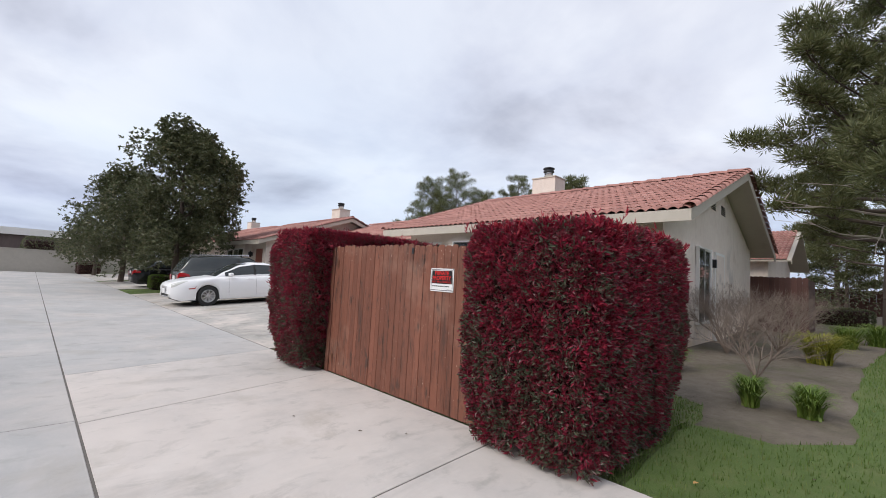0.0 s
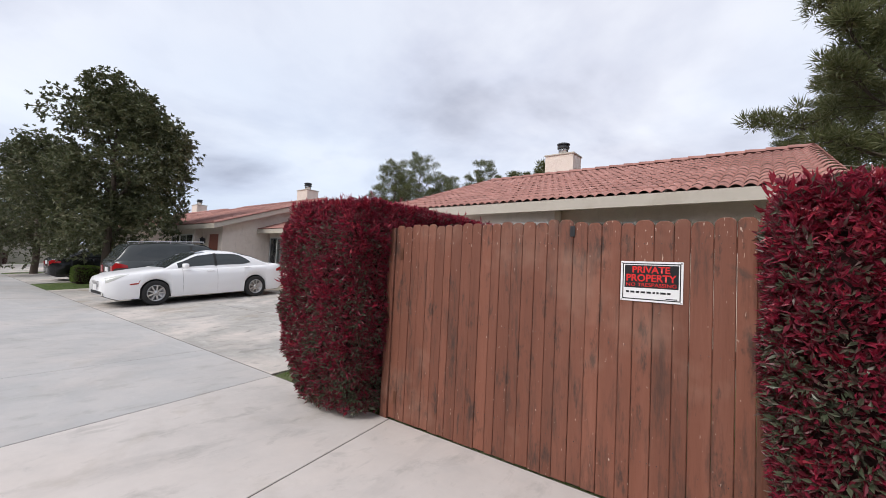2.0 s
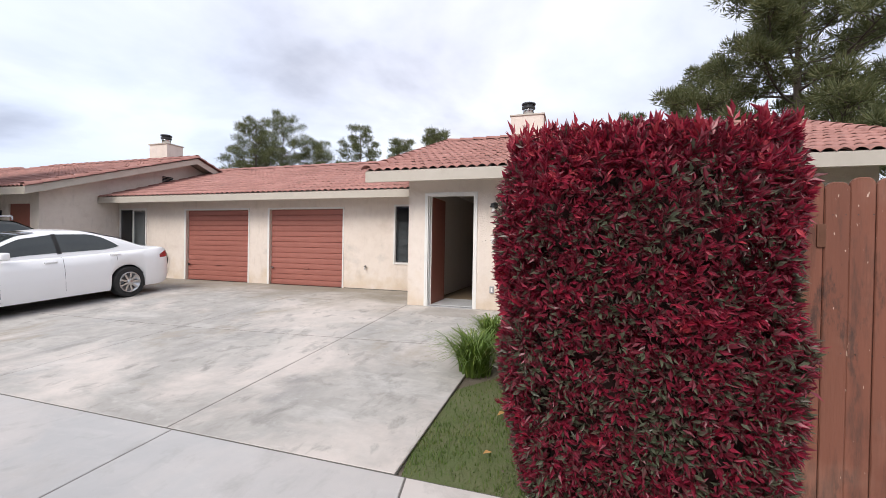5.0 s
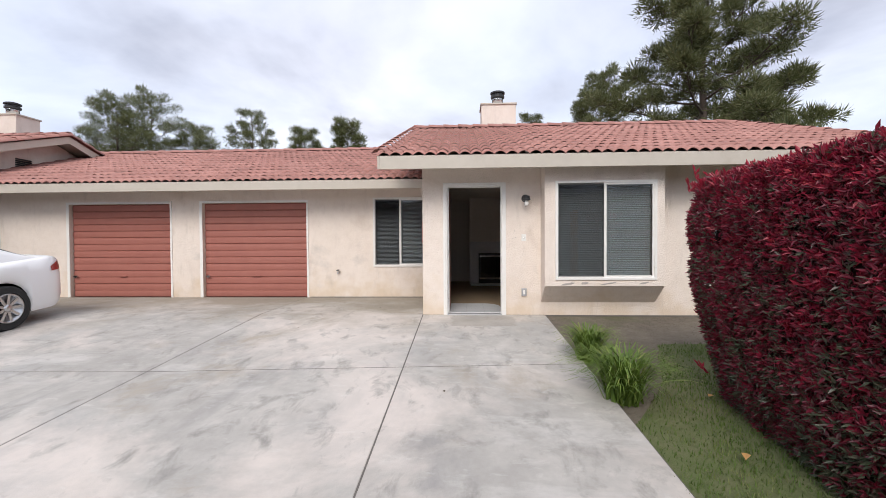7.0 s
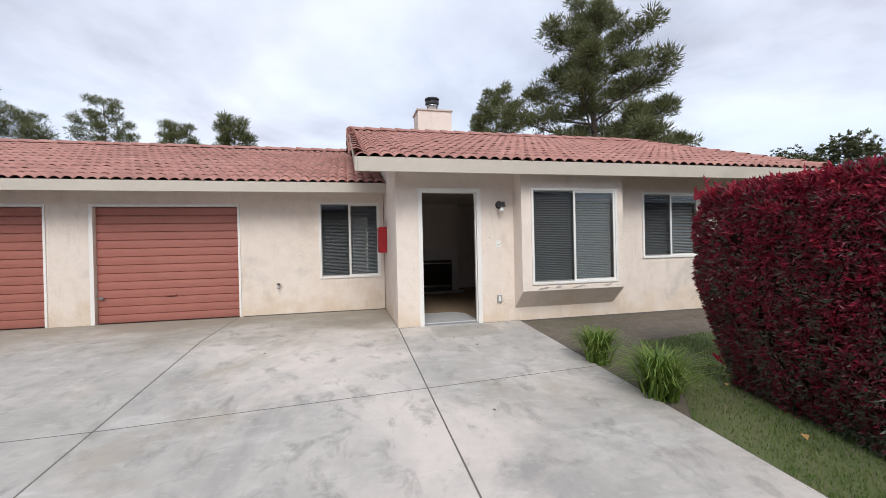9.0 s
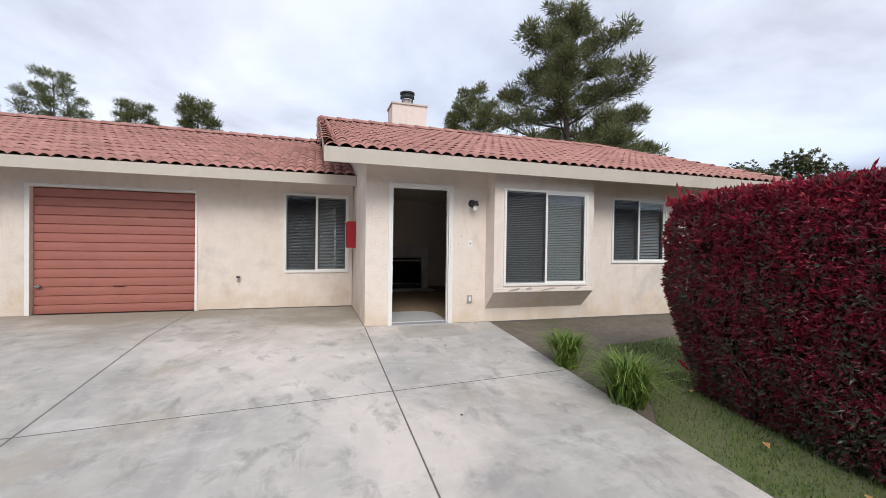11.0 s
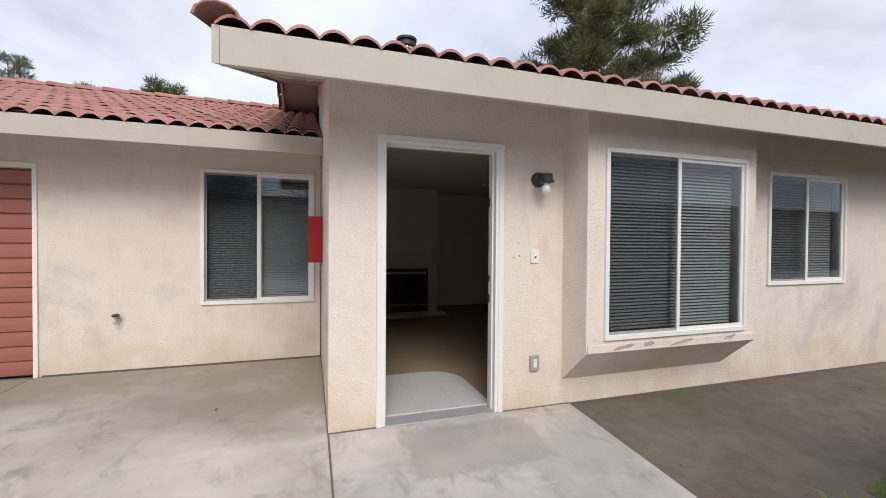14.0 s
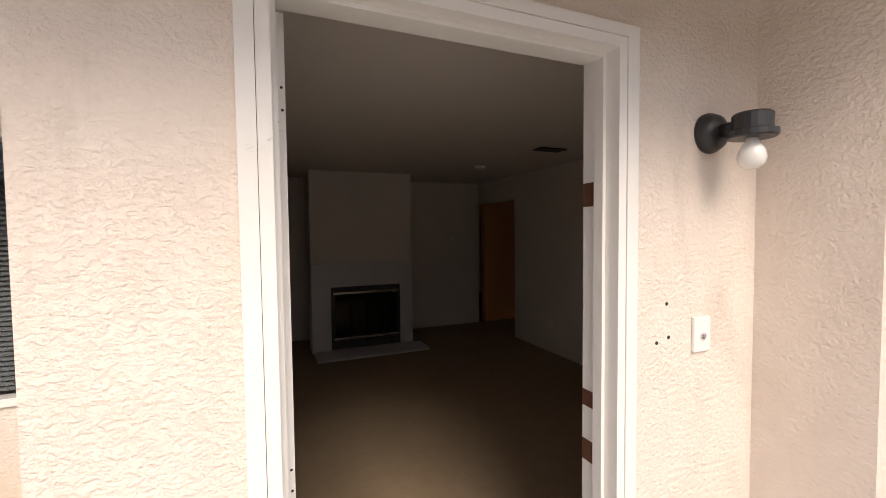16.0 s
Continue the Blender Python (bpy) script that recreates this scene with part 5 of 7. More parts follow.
# ---- fittings on the front of the house ----
def build_fittings():
    y = FRONT_Y
    l = thing("wall_lamp", (-7.80, y, 2.18), "black porch lamp with a bare white bulb beside the door", "wall lamp")
    bm = bmesh.new()
    lathe(bm, (-7.815, y, 2.195), (0, -1, 0), [(0.062, 0.0), (0.062, 0.012), (0.05, 0.035), (0.03, 0.045)])
    part("backplate", bm, M_BLACK, l, smooth=True)
    bm = bmesh.new()
    tube(bm, (-7.815, y - 0.04, 2.195), (-7.815, y - 0.12, 2.195), 0.02, 0.02, 12)
    part("arm", bm, M_BLACK, l, smooth=True)
    bm = bmesh.new()
    lathe(bm, (-7.815, y - 0.13, 2.155), (0, 0, 1), [(0.058, 0.0), (0.062, 0.004), (0.062, 0.02), (0.05, 0.024), (0.05, 0.065), (0.045, 0.07)])
    part("shade", bm, M_BLACK, l)
    bm = bmesh.new()
    lathe(bm, (-7.815, y - 0.13, 2.165), (0, 0, -1), [(0.014, 0.0), (0.018, 0.02), (0.032, 0.045), (0.036, 0.065), (0.03, 0.085), (0.014, 0.097)])
    part("bulb", bm, M_BULB, l, smooth=True)
    b = tagged(part("doorbell", boxed(-7.877, -7.803, y - 0.012, y - 0.001, 1.515, 1.625, bevel=0.003), M_WHITE), "white plate with a bell push by the door", "doorbell")
    bm = bmesh.new()
    lathe(bm, (-7.84, y - 0.012, 1.565), (0, -1, 0), [(0.011, 0), (0.011, 0.006), (0.006, 0.008)], 12)
    part("button", bm, M_CHROME, b)
    o = tagged(part("outdoor_outlet", boxed(-7.88, -7.80, y - 0.03, y - 0.001, 0.635, 0.755, bevel=0.005), M_GREYBOX), "grey outdoor socket low on the wall", "outlet")
    part("socket", boxed(-7.856, -7.824, y - 0.034, y - 0.03, 0.66, 0.73, bevel=0.002), M_WHITE, o)
    t = thing("hose_tap", (-11.47, G_Y, 0.88), "small brass garden tap on the wall", "tap")
    bm = bmesh.new()
    tube(bm, (-11.47, G_Y, 0.88), (-11.47, G_Y - 0.07, 0.88), 0.013, 0.013, 10)
    tube(bm, (-11.47, G_Y - 0.06, 0.885), (-11.47, G_Y - 0.09, 0.835), 0.013, 0.015, 10)
    part("spout", bm, M_GREYBOX, t)
    bm = bmesh.new()
    lathe(bm, (-11.47, G_Y - 0.06, 0.90), (0, -0.3, 1), [(0.01, 0), (0.035, 0.012), (0.035, 0.02), (0.01, 0.026)], 10)
    part("handle", bm, M_BLACK, t)
    c = thing("red_cabinet", (-9.54, 9.68, 1.45), "red metal fire extinguisher cabinet on the side wall", "cabinet")
    part("body", boxed(-9.612, -9.472, 9.50, 9.84, 1.46, 1.94, bevel=0.008), M_RED, c)
    part("door", boxed(-9.622, -9.612, 9.52, 9.82, 1.48, 1.92, bevel=0.003), M_RED, c)


def build_wall_marks():
    """Old screw holes by the bell, and chips along the sill of the bay."""
    for dx, dz in ((-0.145, 0.115), (-0.185, 0.0), (-0.135, 0.012)):
        bm = bmesh.new()
        lathe(bm, (-7.84 + dx, FRONT_Y, 1.56 + dz), (0, -1, 0), [(0.006, 0.0), (0.0055, 0.0015), (0.003, 0.0018)], 8)
        tagged(part("screw_hole", bm, M_BLACK), "small dark screw hole in the plaster", "hole", "old screw holes")
    rnd = random.Random(33)
    for x, z, w, h, y in ((-7.22, 0.858, 0.16, 0.018, 7.686), (-6.98, 0.868, 0.09, 0.022, 7.686), (-6.62, 0.862, 0.22, 0.014, 7.686), (-6.08, 0.872, 0.12, 0.016, 7.686)):
        bm = bmesh.new()
        ring = [(x + w * math.cos(a) * rnd.uniform(0.6, 1.1) / 1.4, y - 0.0002, z + h * math.sin(a) * rnd.uniform(0.5, 1.2) + 0.1 * w * math.cos(a)) for a in [k * 0.5236 for k in range(12)]]
        prism(bm, ring, (0, -0.0014, 0))
        tagged(part("plaster_chip", bm, M_SCUFF), "dark chipped patch in the plaster", "chip", "chips in the plaster")


def build_lantern_and_hose():
    x = 2 * AXIS + 7.815
    l = thing("wall_lantern", (x, FRONT_Y, 2.1), "black lantern on the neighbour's front wall", "wall lamp")
    part("backplate", boxed(x - 0.05, x + 0.05, FRONT_Y - 0.02, FRONT_Y - 0.001, 2.05, 2.25, bevel=0.005), M_BLACK, l)
    bm = bmesh.new()
    lathe(bm, (x, FRONT_Y - 0.12, 1.98), (0, 0, 1), [(0.03, 0), (0.07, 0.03), (0.09, 0.22), (0.11, 0.23), (0.03, 0.30), (0.012, 0.34)], 8)
    part("lantern", bm, M_BLACK, l)
    bm = bmesh.new()
    tube(bm, (x, FRONT_Y - 0.02, 2.2), (x, FRONT_Y - 0.12, 2.3), 0.012, 0.012)
    part("arm", bm, M_BLACK, l)
    h = thing("garden_hose", (-18.35, G_Y, 0.9), "coiled dark garden hose hung on the wall", "hose")
    bm = bmesh.new()
    rnd = random.Random(9)
    pts = [(-18.35 + (0.20 + 0.03 * math.sin(k * 0.7)) * math.cos(k * 0.35), G_Y - 0.06 - 0.05 * (k % 18) / 18, 0.80 + (0.30 + 0.03 * math.cos(k * 0.9)) * math.sin(k * 0.35)) for k in range(110)]
    for p, q in zip(pts, pts[1:]):
        tube(bm, p, q, 0.014, 0.014, 6, False)
    part("coil", bm, M_RUBBER, h, smooth=True)
    part("hook", boxed(-18.40, -18.30, G_Y - 0.14, G_Y - 0.001, 1.06, 1.10, bevel=0.006), M_GREYBOX, h)


M_BULB = material("bulb_glass", [(0.75, 0.74, 0.70), (0.8, 0.79, 0.76)], 5.0, 0.25)
M_SCUFF = material("bare_plaster", [(0.33, 0.30, 0.27), (0.45, 0.41, 0.37)], 40.0, 0.95)
build_fittings()
build_wall_marks()
build_lantern_and_hose()


# ---- cars ----
def smooth_curve(rows, y):
    """Height on a smooth line through rows of (y, value)."""
    if y <= rows[0][0]:
        return rows[0][1]
    for (a, va), (b, vb) in zip(rows, rows[1:]):
        if y <= b:
            f = (y - a) / (b - a)
            return va + (vb - va) * (f * f * (3 - 2 * f) * 0.35 + f * 0.65)
    return rows[-1][1]


def build_car(name, label, at, paint, L, W, top, glass, wb, front_over, wheel_r, cant, side_glass, wagon=False, clear=0.18):
    """A car built nose towards -y in its own space: body shell, cabin, windows, wheels and lights.
    top: rows of (y, z) of bonnet, waist and boot; glass: rows of (y, z) of the roof line; side_glass: y of the first, middle and last edge of the side windows."""
    c = new(name)
    c.matrix_basis = at
    tagged(c, label, "car", "parked cars")
    fy, ry = -L / 2 + front_over, -L / 2 + front_over + wb
    arch = wheel_r * 1.12

    def low(y):
        z = clear + 0.02 + 0.12 * max(0.0, (abs(y) - L / 2 + 0.35) / 0.35) ** 2
        for wy in (fy, ry):
            d = abs(y - wy)
            if d < arch:
                z = max(z, wheel_r + math.sqrt(arch * arch - d * d))
        return z

    def half(y):
        f = abs(y) / (L / 2)
        return W / 2 * (1 - 0.05 * f ** 2 - 0.24 * max(0.0, (f - 0.78) / 0.22) ** 2.6)

    def section(y):
        zt, w = smooth_curve(top, y), half(y)
        zb = min(low(y), zt - 0.08)
        h = zt - zb
        return [(w * 0.94, zb), (w * 0.985, zb + h * 0.12), (w, zb + h * 0.50), (w * 0.992, zb + h * 0.74), (w * 0.955, zt - 0.035), (w * 0.86, zt), (w * 0.45, zt + 0.020), (0, zt + 0.026)]

    def skin(y, k, s, out=0.004):
        p = section(y)
        i = min(len(p) - 2, int(k))
        f = k - i
        x, z = p[i][0] + (p[i + 1][0] - p[i][0]) * f, p[i][1] + (p[i + 1][1] - p[i][1]) * f
        up = min(1.0, max(0.0, (k - 3.0) / 3.0))
        return (s * (x + out * (1 - up)), y, z + out * up)

    def own(nm, verts, faces, mat, smooth=False, lab="", parent=c):
        me = bpy.data.meshes.new(nm)
        me.from_pydata(verts, [], faces)
        bm = bmesh.new()
        bm.from_mesh(me)
        bmesh.ops.recalc_face_normals(bm, faces=bm.faces)
        bm.to_mesh(me)
        bm.free()
        me.materials.append(mat)
        if smooth:
            me.shade_smooth()
        ob = new(nm, me)
        ob.parent = parent
        return tagged(ob, lab)

    def own_bm(nm, bm, mat, smooth=False, lab="", parent=c):
        me = bpy.data.meshes.new(nm)
        bmesh.ops.recalc_face_normals(bm, faces=bm.faces)
        bm.to_mesh(me)
        bm.free()
        me.materials.append(mat)
        if smooth:
            me.shade_smooth()
        ob = new(nm, me)
        ob.parent = parent
        return tagged(ob, lab)

    def grid(nm, rows, mat, smooth=True, lab="", parent=c):
        n = len(rows[0])
        vs = [tuple(p) for r in rows for p in r]
        fs = [(j * n + i, j * n + i + 1, (j + 1) * n + i + 1, (j + 1) * n + i) for j in range(len(rows) - 1) for i in range(n - 1)]
        return own(nm, vs, fs, mat, smooth, lab, parent)

    # body shell
    ys = [-L / 2 + L * k / 80 for k in range(81)]
    for wy in (fy, ry):
        ys += [wy - arch, wy + arch, wy - arch * 1.002, wy + arch * 1.002]
    ys = sorted(ys)
    sect = []
    for y in ys:
        prof = section(y)
        sect.append([(x, y, z) for x, z in prof] + [(-x, y, z) for x, z in prof[-2::-1]])
    n = len(sect[0])
    vs = [p for q in sect for p in q]
    fs = [(j * n + i, j * n + i + 1, (j + 1) * n + i + 1, (j + 1) * n + i) for j in range(len(sect) - 1) for i in range(n - 1)]
    fs.append(tuple(range(n)))
    fs.append(tuple(range((len(sect) - 1) * n, len(sect) * n))[::-1])
    own("body", vs, fs, paint, True)
    bm = bmesh.new()
    box(bm, -W * 0.38, W * 0.38, -L / 2 + 0.25, L / 2 - 0.25, clear, 0.60)
    own_bm("underbody", bm, M_RUBBER)
    # cabin
    g0, g1 = glass[0][0], glass[-1][0]
    zmax = max(z for _, z in glass)

    def cabin(y):
        zt, zw = smooth_curve(glass, y), smooth_curve(top, y) - 0.02
        h = max(0.004, zt - zw)
        w0 = half(y) * 0.86 + 0.02
        w1 = w0 - cant * h
        return w0, w1, zw, h

    rows = []
    for k in range(49):
        y = g0 + (g1 - g0) * k / 48
        w0, w1, zw, h = cabin(y)
        r = [(w0, y, zw), ((w0 * 0.55 + w1 * 0.45), y, zw + h * 0.5), (w1, y, zw + h * 0.90), (w1 - 0.05, y, zw + h * 0.97), (w1 - 0.16, y, zw + h), (0, y, zw + h + 0.025 * min(1, h * 3))]
        rows.append(r + [(-x, yy, z) for x, yy, z in r[-2::-1]])
    grid("cabin", rows, paint)

    def pane_point(y, f, s, out=0.006):
        w0, w1, zw, h = cabin(y)
        x = w0 + (w1 - w0) * (f * 0.45 / 0.5 if f < 0.5 else 0.45 + (f - 0.5) / 0.4 * 0.55)
        return (s * (x + out), y, zw + h * f)

    ya, ym, yc = side_glass
    for s in (-1, 1):
        for y0, y1, last in ((ya, ym - 0.035, False), (ym + 0.035, yc, True)):
            r = []
            for k in range(17):
                y = y0 + (y1 - y0) * k / 16
                top_f, low_f = 0.86, 0.16
                if last and k > 10:
                    q = (k - 10) / 6
                    top_f = 0.86 - 0.45 * q ** 2.2
                    low_f = 0.16 + 0.20 * q ** 2.2
                _, _, _, h = cabin(y)
                low_f = min(low_f + 0.03 / max(h, 0.05) * 0.5, top_f - 0.02)
                r.append([pane_point(y, low_f + (top_f - low_f) * i / 5, s) for i in range(6)])
            grid("side_window", r, M_CARGLASS, True, "dark tinted window")
        r = [[pane_point(ym + d, 0.14 + 0.74 * i / 5, s, 0.005) for i in range(6)] for d in (-0.036, 0.036)]
        grid("pillar", r, M_RUBBER)
    for nm, y0, y1 in (("windscreen", g0 + 0.05, None), ("rear_window", None, g1 - 0.05)):
        yy = [y for y in (g0 + (g1 - g0) * k / 96 for k in range(97)) if (y0 is not None and y0 < y and y < 0 and smooth_curve(glass, y) < zmax - 0.035) or (y1 is not None and 0 < y < y1 and smooth_curve(glass, y) < zmax - (0.07 if wagon else 0.05))]
        r = []
        for y in yy:
            w0, w1, zw, h = cabin(y)
            ww = w1 - 0.07
            r.append([(ww * u, y, zw + h + 0.025 * min(1, h * 3) * (1 - abs(u)) + 0.016 - 0.006 * abs(u)) for u in (-1, -0.6, 0, 0.6, 1)])
        grid(nm, r, M_CARGLASS)
    for s in (-1, 1):
        # seams, handles, mirror, moulding
        for y in (ya + 0.10, ym, ry - arch * 0.62):
            k0 = 0.7 if y < ry - arch else 2.1
            r = [[skin(y + d, k0 + (4.9 - k0) * i / 9, s, 0.002) for i in range(10)] for d in (-0.0028, 0.0028)]
            grid("door_seam", r, M_SEAM)
        r = [[skin(fy + arch + 0.06 + (ry - fy - 2 * arch - 0.12) * k / 20, kk, s, 0.008) for kk in (1.75, 1.9)] for k in range(21)]
        grid("moulding", r, paint)
        for y in (ym - 0.20, ry - arch * 0.62 - 0.02):
            bm = bmesh.new()
            x, _, zc = skin(y, 3.7, s)
            box(bm, x - 0.012, x + 0.022, y - 0.10, y + 0.10, zc - 0.012, zc + 0.014, bevel=0.008)
            own_bm("door_handle", bm, M_CHROME if wagon else paint)
        bm = bmesh.new()
        yk = ya + 0.16
        zc = smooth_curve(top, yk) + 0.02
        wx = half(yk) * 0.92
        box(bm, s * (wx + 0.10) - 0.10, s * (wx + 0.10) + 0.10, yk - 0.08, yk + 0.05, zc, zc + 0.13, bevel=0.035)
        own_bm("mirror", bm, paint, True)
        # lights follow the skin of the corners
        r = [[skin(-L / 2 + 0.04 + 0.46 * k / 14, (3.0 + 1.2 * (k / 14)) + (4.9 - 0.4 * (k / 14) - 3.0 - 1.2 * (k / 14)) * i / 5, s, 0.006) for i in range(6)] for k in range(15)]
        grid("headlight", r, M_LENS)
        r = [[skin(L / 2 - 0.34 + 0.34 * k / 10, 2.9 + 1.1 * i / 5 * (0.35 + 0.65 * k / 10), s, 0.007) for i in range(6)] for k in range(11)]
        grid("tail_light", r, M_TAIL)
        x1, zt = half(L / 2), smooth_curve(top, L / 2 - 0.01)
        bm = bmesh.new()
        zl = section(L / 2)[2][1]
        box(bm, min(s * x1 * 0.66, s * x1 * 0.98), max(s * x1 * 0.66, s * x1 * 0.98), L / 2 - 0.03, L / 2 + 0.01, zl + 0.05, zt - 0.05, bevel=0.008)
        own_bm("tail_light", bm, M_TAIL)
        r = [[skin(-L / 2 + 0.50 + 0.22 * k / 6, kk, s, 0.006) for kk in (2.25, 2.45)] for k in range(7)]
        grid("side_marker", r, M_AMBER)
        bm = bmesh.new()
        lathe(bm, (s * W * 0.33, -L / 2 + 0.01, 0.36), (0, -1, 0), [(0.055, 0), (0.055, 0.02), (0.03, 0.026)], 14)
        own_bm("fog_lamp", bm, M_LENS)
        for wy in (fy, ry):
            wx = W / 2 - 0.105
            bm = bmesh.new()
            lathe(bm, (s * (wx - 0.10), wy, wheel_r), (s, 0, 0), [(wheel_r * 0.66, 0.0), (wheel_r * 0.93, 0.0), (wheel_r, 0.03), (wheel_r, 0.17), (wheel_r * 0.94, 0.20), (wheel_r * 0.70, 0.205), (wheel_r * 0.66, 0.18), (wheel_r * 0.64, 0.1)], 36)
            wheel = own_bm("wheel", bm, M_RUBBER, False, "black tyre on a spoked alloy rim")
            bm = bmesh.new()
            lathe(bm, (s * (wx - 0.02), wy, wheel_r), (s, 0, 0), [(wheel_r * 0.67, 0.0), (wheel_r * 0.67, 0.12), (wheel_r * 0.61, 0.125), (wheel_r * 0.59, 0.05)], 32)
            own_bm("rim", bm, M_RIM, True, parent=wheel)
            bm = bmesh.new()
            lathe(bm, (s * (wx + 0.0), wy, wheel_r), (s, 0, 0), [(wheel_r * 0.58, 0.0), (wheel_r * 0.58, 0.02), (0.08, 0.03)], 24)
            own_bm("brake_disc", bm, M_SEAM, parent=wheel)
            for k in range(9):
                a = 2 * math.pi * k / 9
                ca, sa = math.cos(a), math.sin(a)
                bm = bmesh.new()
                r0, r1, hw0, hw1 = 0.03, wheel_r * 0.62, 0.020, 0.018
                pts = [(s * (wx + 0.085), wy + r0 * ca - hw0 * sa, wheel_r + r0 * sa + hw0 * ca), (s * (wx + 0.09), wy + r1 * ca - hw1 * sa, wheel_r + r1 * sa + hw1 * ca), (s * (wx + 0.09), wy + r1 * ca + hw1 * sa, wheel_r + r1 * sa - hw1 * ca), (s * (wx + 0.085), wy + r0 * ca + hw0 * sa, wheel_r + r0 * sa - hw0 * ca)]
                prism(bm, pts, (-s * 0.03, 0, 0))
                own_bm("spoke", bm, M_RIM, parent=wheel)
            bm = bmesh.new()
            lathe(bm, (s * (wx + 0.06), wy, wheel_r), (s, 0, 0), [(0.06, 0), (0.055, 0.03), (0.03, 0.042)], 16)
            own_bm("hub_cap", bm, M_RIM, True, parent=wheel)
    # grille, intake, plates
    zt = smooth_curve(top, -L / 2 + 0.02)
    for k in range(5):
        bm = bmesh.new()
        box(bm, -0.30, 0.30, -L / 2 - 0.014, -L / 2 + 0.03, zt - 0.20 + k * 0.032, zt - 0.186 + k * 0.032)
        own_bm("grille_bar", bm, M_CHROME)
    bm = bmesh.new()
    box(bm, -0.48, 0.48, -L / 2 - 0.008, -L / 2 + 0.05, 0.335, 0.41, bevel=0.01)
    own_bm("air_intake", bm, M_RUBBER)
    for y, z in ((L / 2 + 0.004, 0.74), (-L / 2 - 0.02, 0.43)):
        bm = bmesh.new()
        box(bm, -0.155, 0.155, y - 0.01, y + 0.01, z, z + 0.15, bevel=0.004)
        own_bm("licence_plate", bm, M_SIGNWHITE)
    if wagon:
        for s in (-1, 1):
            bm = bmesh.new()
            x = s * (W / 2 * 0.84 - cant * 0.5 - 0.05)
            for y0, y1 in ((ya + 0.55, ym + 0.6), (ym + 0.6, yc - 0.1)):
                tube(bm, (x, y0, zmax + 0.05), (x, y1, zmax + 0.045), 0.018, 0.018, 8)
            for y in (ya + 0.55, ym + 0.6, yc - 0.1):
                tube(bm, (x, y, zmax - 0.03), (x, y, zmax + 0.055), 0.022, 0.018, 8)
            own_bm("roof_bar", bm, M_CHROME)
    return c


M_SEAM = material("dark_seam", [(0.03, 0.03, 0.03), (0.06, 0.06, 0.06)], 20.0, 0.7)
M_CARGLASS = material("car_glass", [(0.035, 0.042, 0.044), (0.05, 0.058, 0.06)], 3.0, 0.04)
M_CARWHITE = material("white_car_paint", [(0.86, 0.86, 0.865), (0.88, 0.88, 0.885)], 2.0, 0.18)
M_CARGREY = material("grey_car_paint", [(0.060, 0.066, 0.066), (0.080, 0.086, 0.086)], 2.0, 0.22, metal=0.3)
M_CARBLACK = material("black_car_paint", [(0.010, 0.010, 0.012), (0.016, 0.016, 0.018)], 2.0, 0.18)
M_RIM = material("alloy", [(0.50, 0.50, 0.51), (0.60, 0.60, 0.61)], 10.0, 0.28, metal=1.0)
M_LENS = material("headlight_lens", [(0.50, 0.50, 0.47), (0.60, 0.60, 0.57)], 6.0, 0.12)
M_TAIL = material("tail_lens", [(0.26, 0.008, 0.010), (0.34, 0.012, 0.014)], 6.0, 0.12)
M_AMBER = material("marker_lens", [(0.40, 0.05, 0.04), (0.46, 0.07, 0.05)], 6.0, 0.15)


def on_slope(x, y, turn):
    """A pose on the driveway, tipped with its slope."""
    tip = math.degrees(math.atan(0.31 / 4.85))
    return Matrix.Translation((x, y, ground_z(y))) @ pose(0, 0, 0, tip, 0, 0) @ pose(0, 0, 0, 0, 0, turn)


SEDAN_TOP = [(-2.425, 0.68), (-2.39, 0.75), (-2.1, 0.84), (-1.2, 0.95), (-0.9, 0.945), (0.4, 0.955), (1.5, 0.99), (2.15, 1.02), (2.34, 1.00), (2.425, 0.90)]
SEDAN_GLASS = [(-1.15, 0.945), (-0.75, 1.15), (-0.25, 1.37), (0.25, 1.435), (0.75, 1.42), (1.25, 1.29), (1.95, 1.01)]
build_car("sedan", "white four-door saloon parked nose to the alley on the driveway", on_slope(-16.3, 5.66, 0), M_CARWHITE, 4.85, 1.81, SEDAN_TOP, SEDAN_GLASS, 2.72, 1.08, 0.325, 0.42, (-0.80, 0.22, 1.28))
SUV_TOP = [(-2.36, 0.74), (-2.30, 0.86), (-1.9, 0.98), (-1.3, 1.05), (-1.0, 1.06), (1.5, 1.10), (2.15, 1.12), (2.30, 1.08), (2.36, 0.95)]
SUV_GLASS = [(-1.25, 1.05), (-0.75, 1.38), (-0.3, 1.61), (0.3, 1.67), (1.2, 1.67), (1.9, 1.61), (2.30, 1.10)]
build_car("suv", "dark grey sport utility car with roof bars on the driveway", on_slope(-19.2, 6.45, 180), M_CARGREY, 4.70, 1.87, SUV_TOP, SUV_GLASS, 2.70, 0.95, 0.36, 0.34, (-0.85, 0.15, 1.75), wagon=True, clear=0.22)
build_car("saloon", "black saloon car parked beyond the grass strip", on_slope(-27.35, 6.25, 180), M_CARBLACK, 4.85, 1.84, SEDAN_TOP, SEDAN_GLASS, 2.78, 1.0, 0.335, 0.42, (-0.80, 0.22, 1.28))


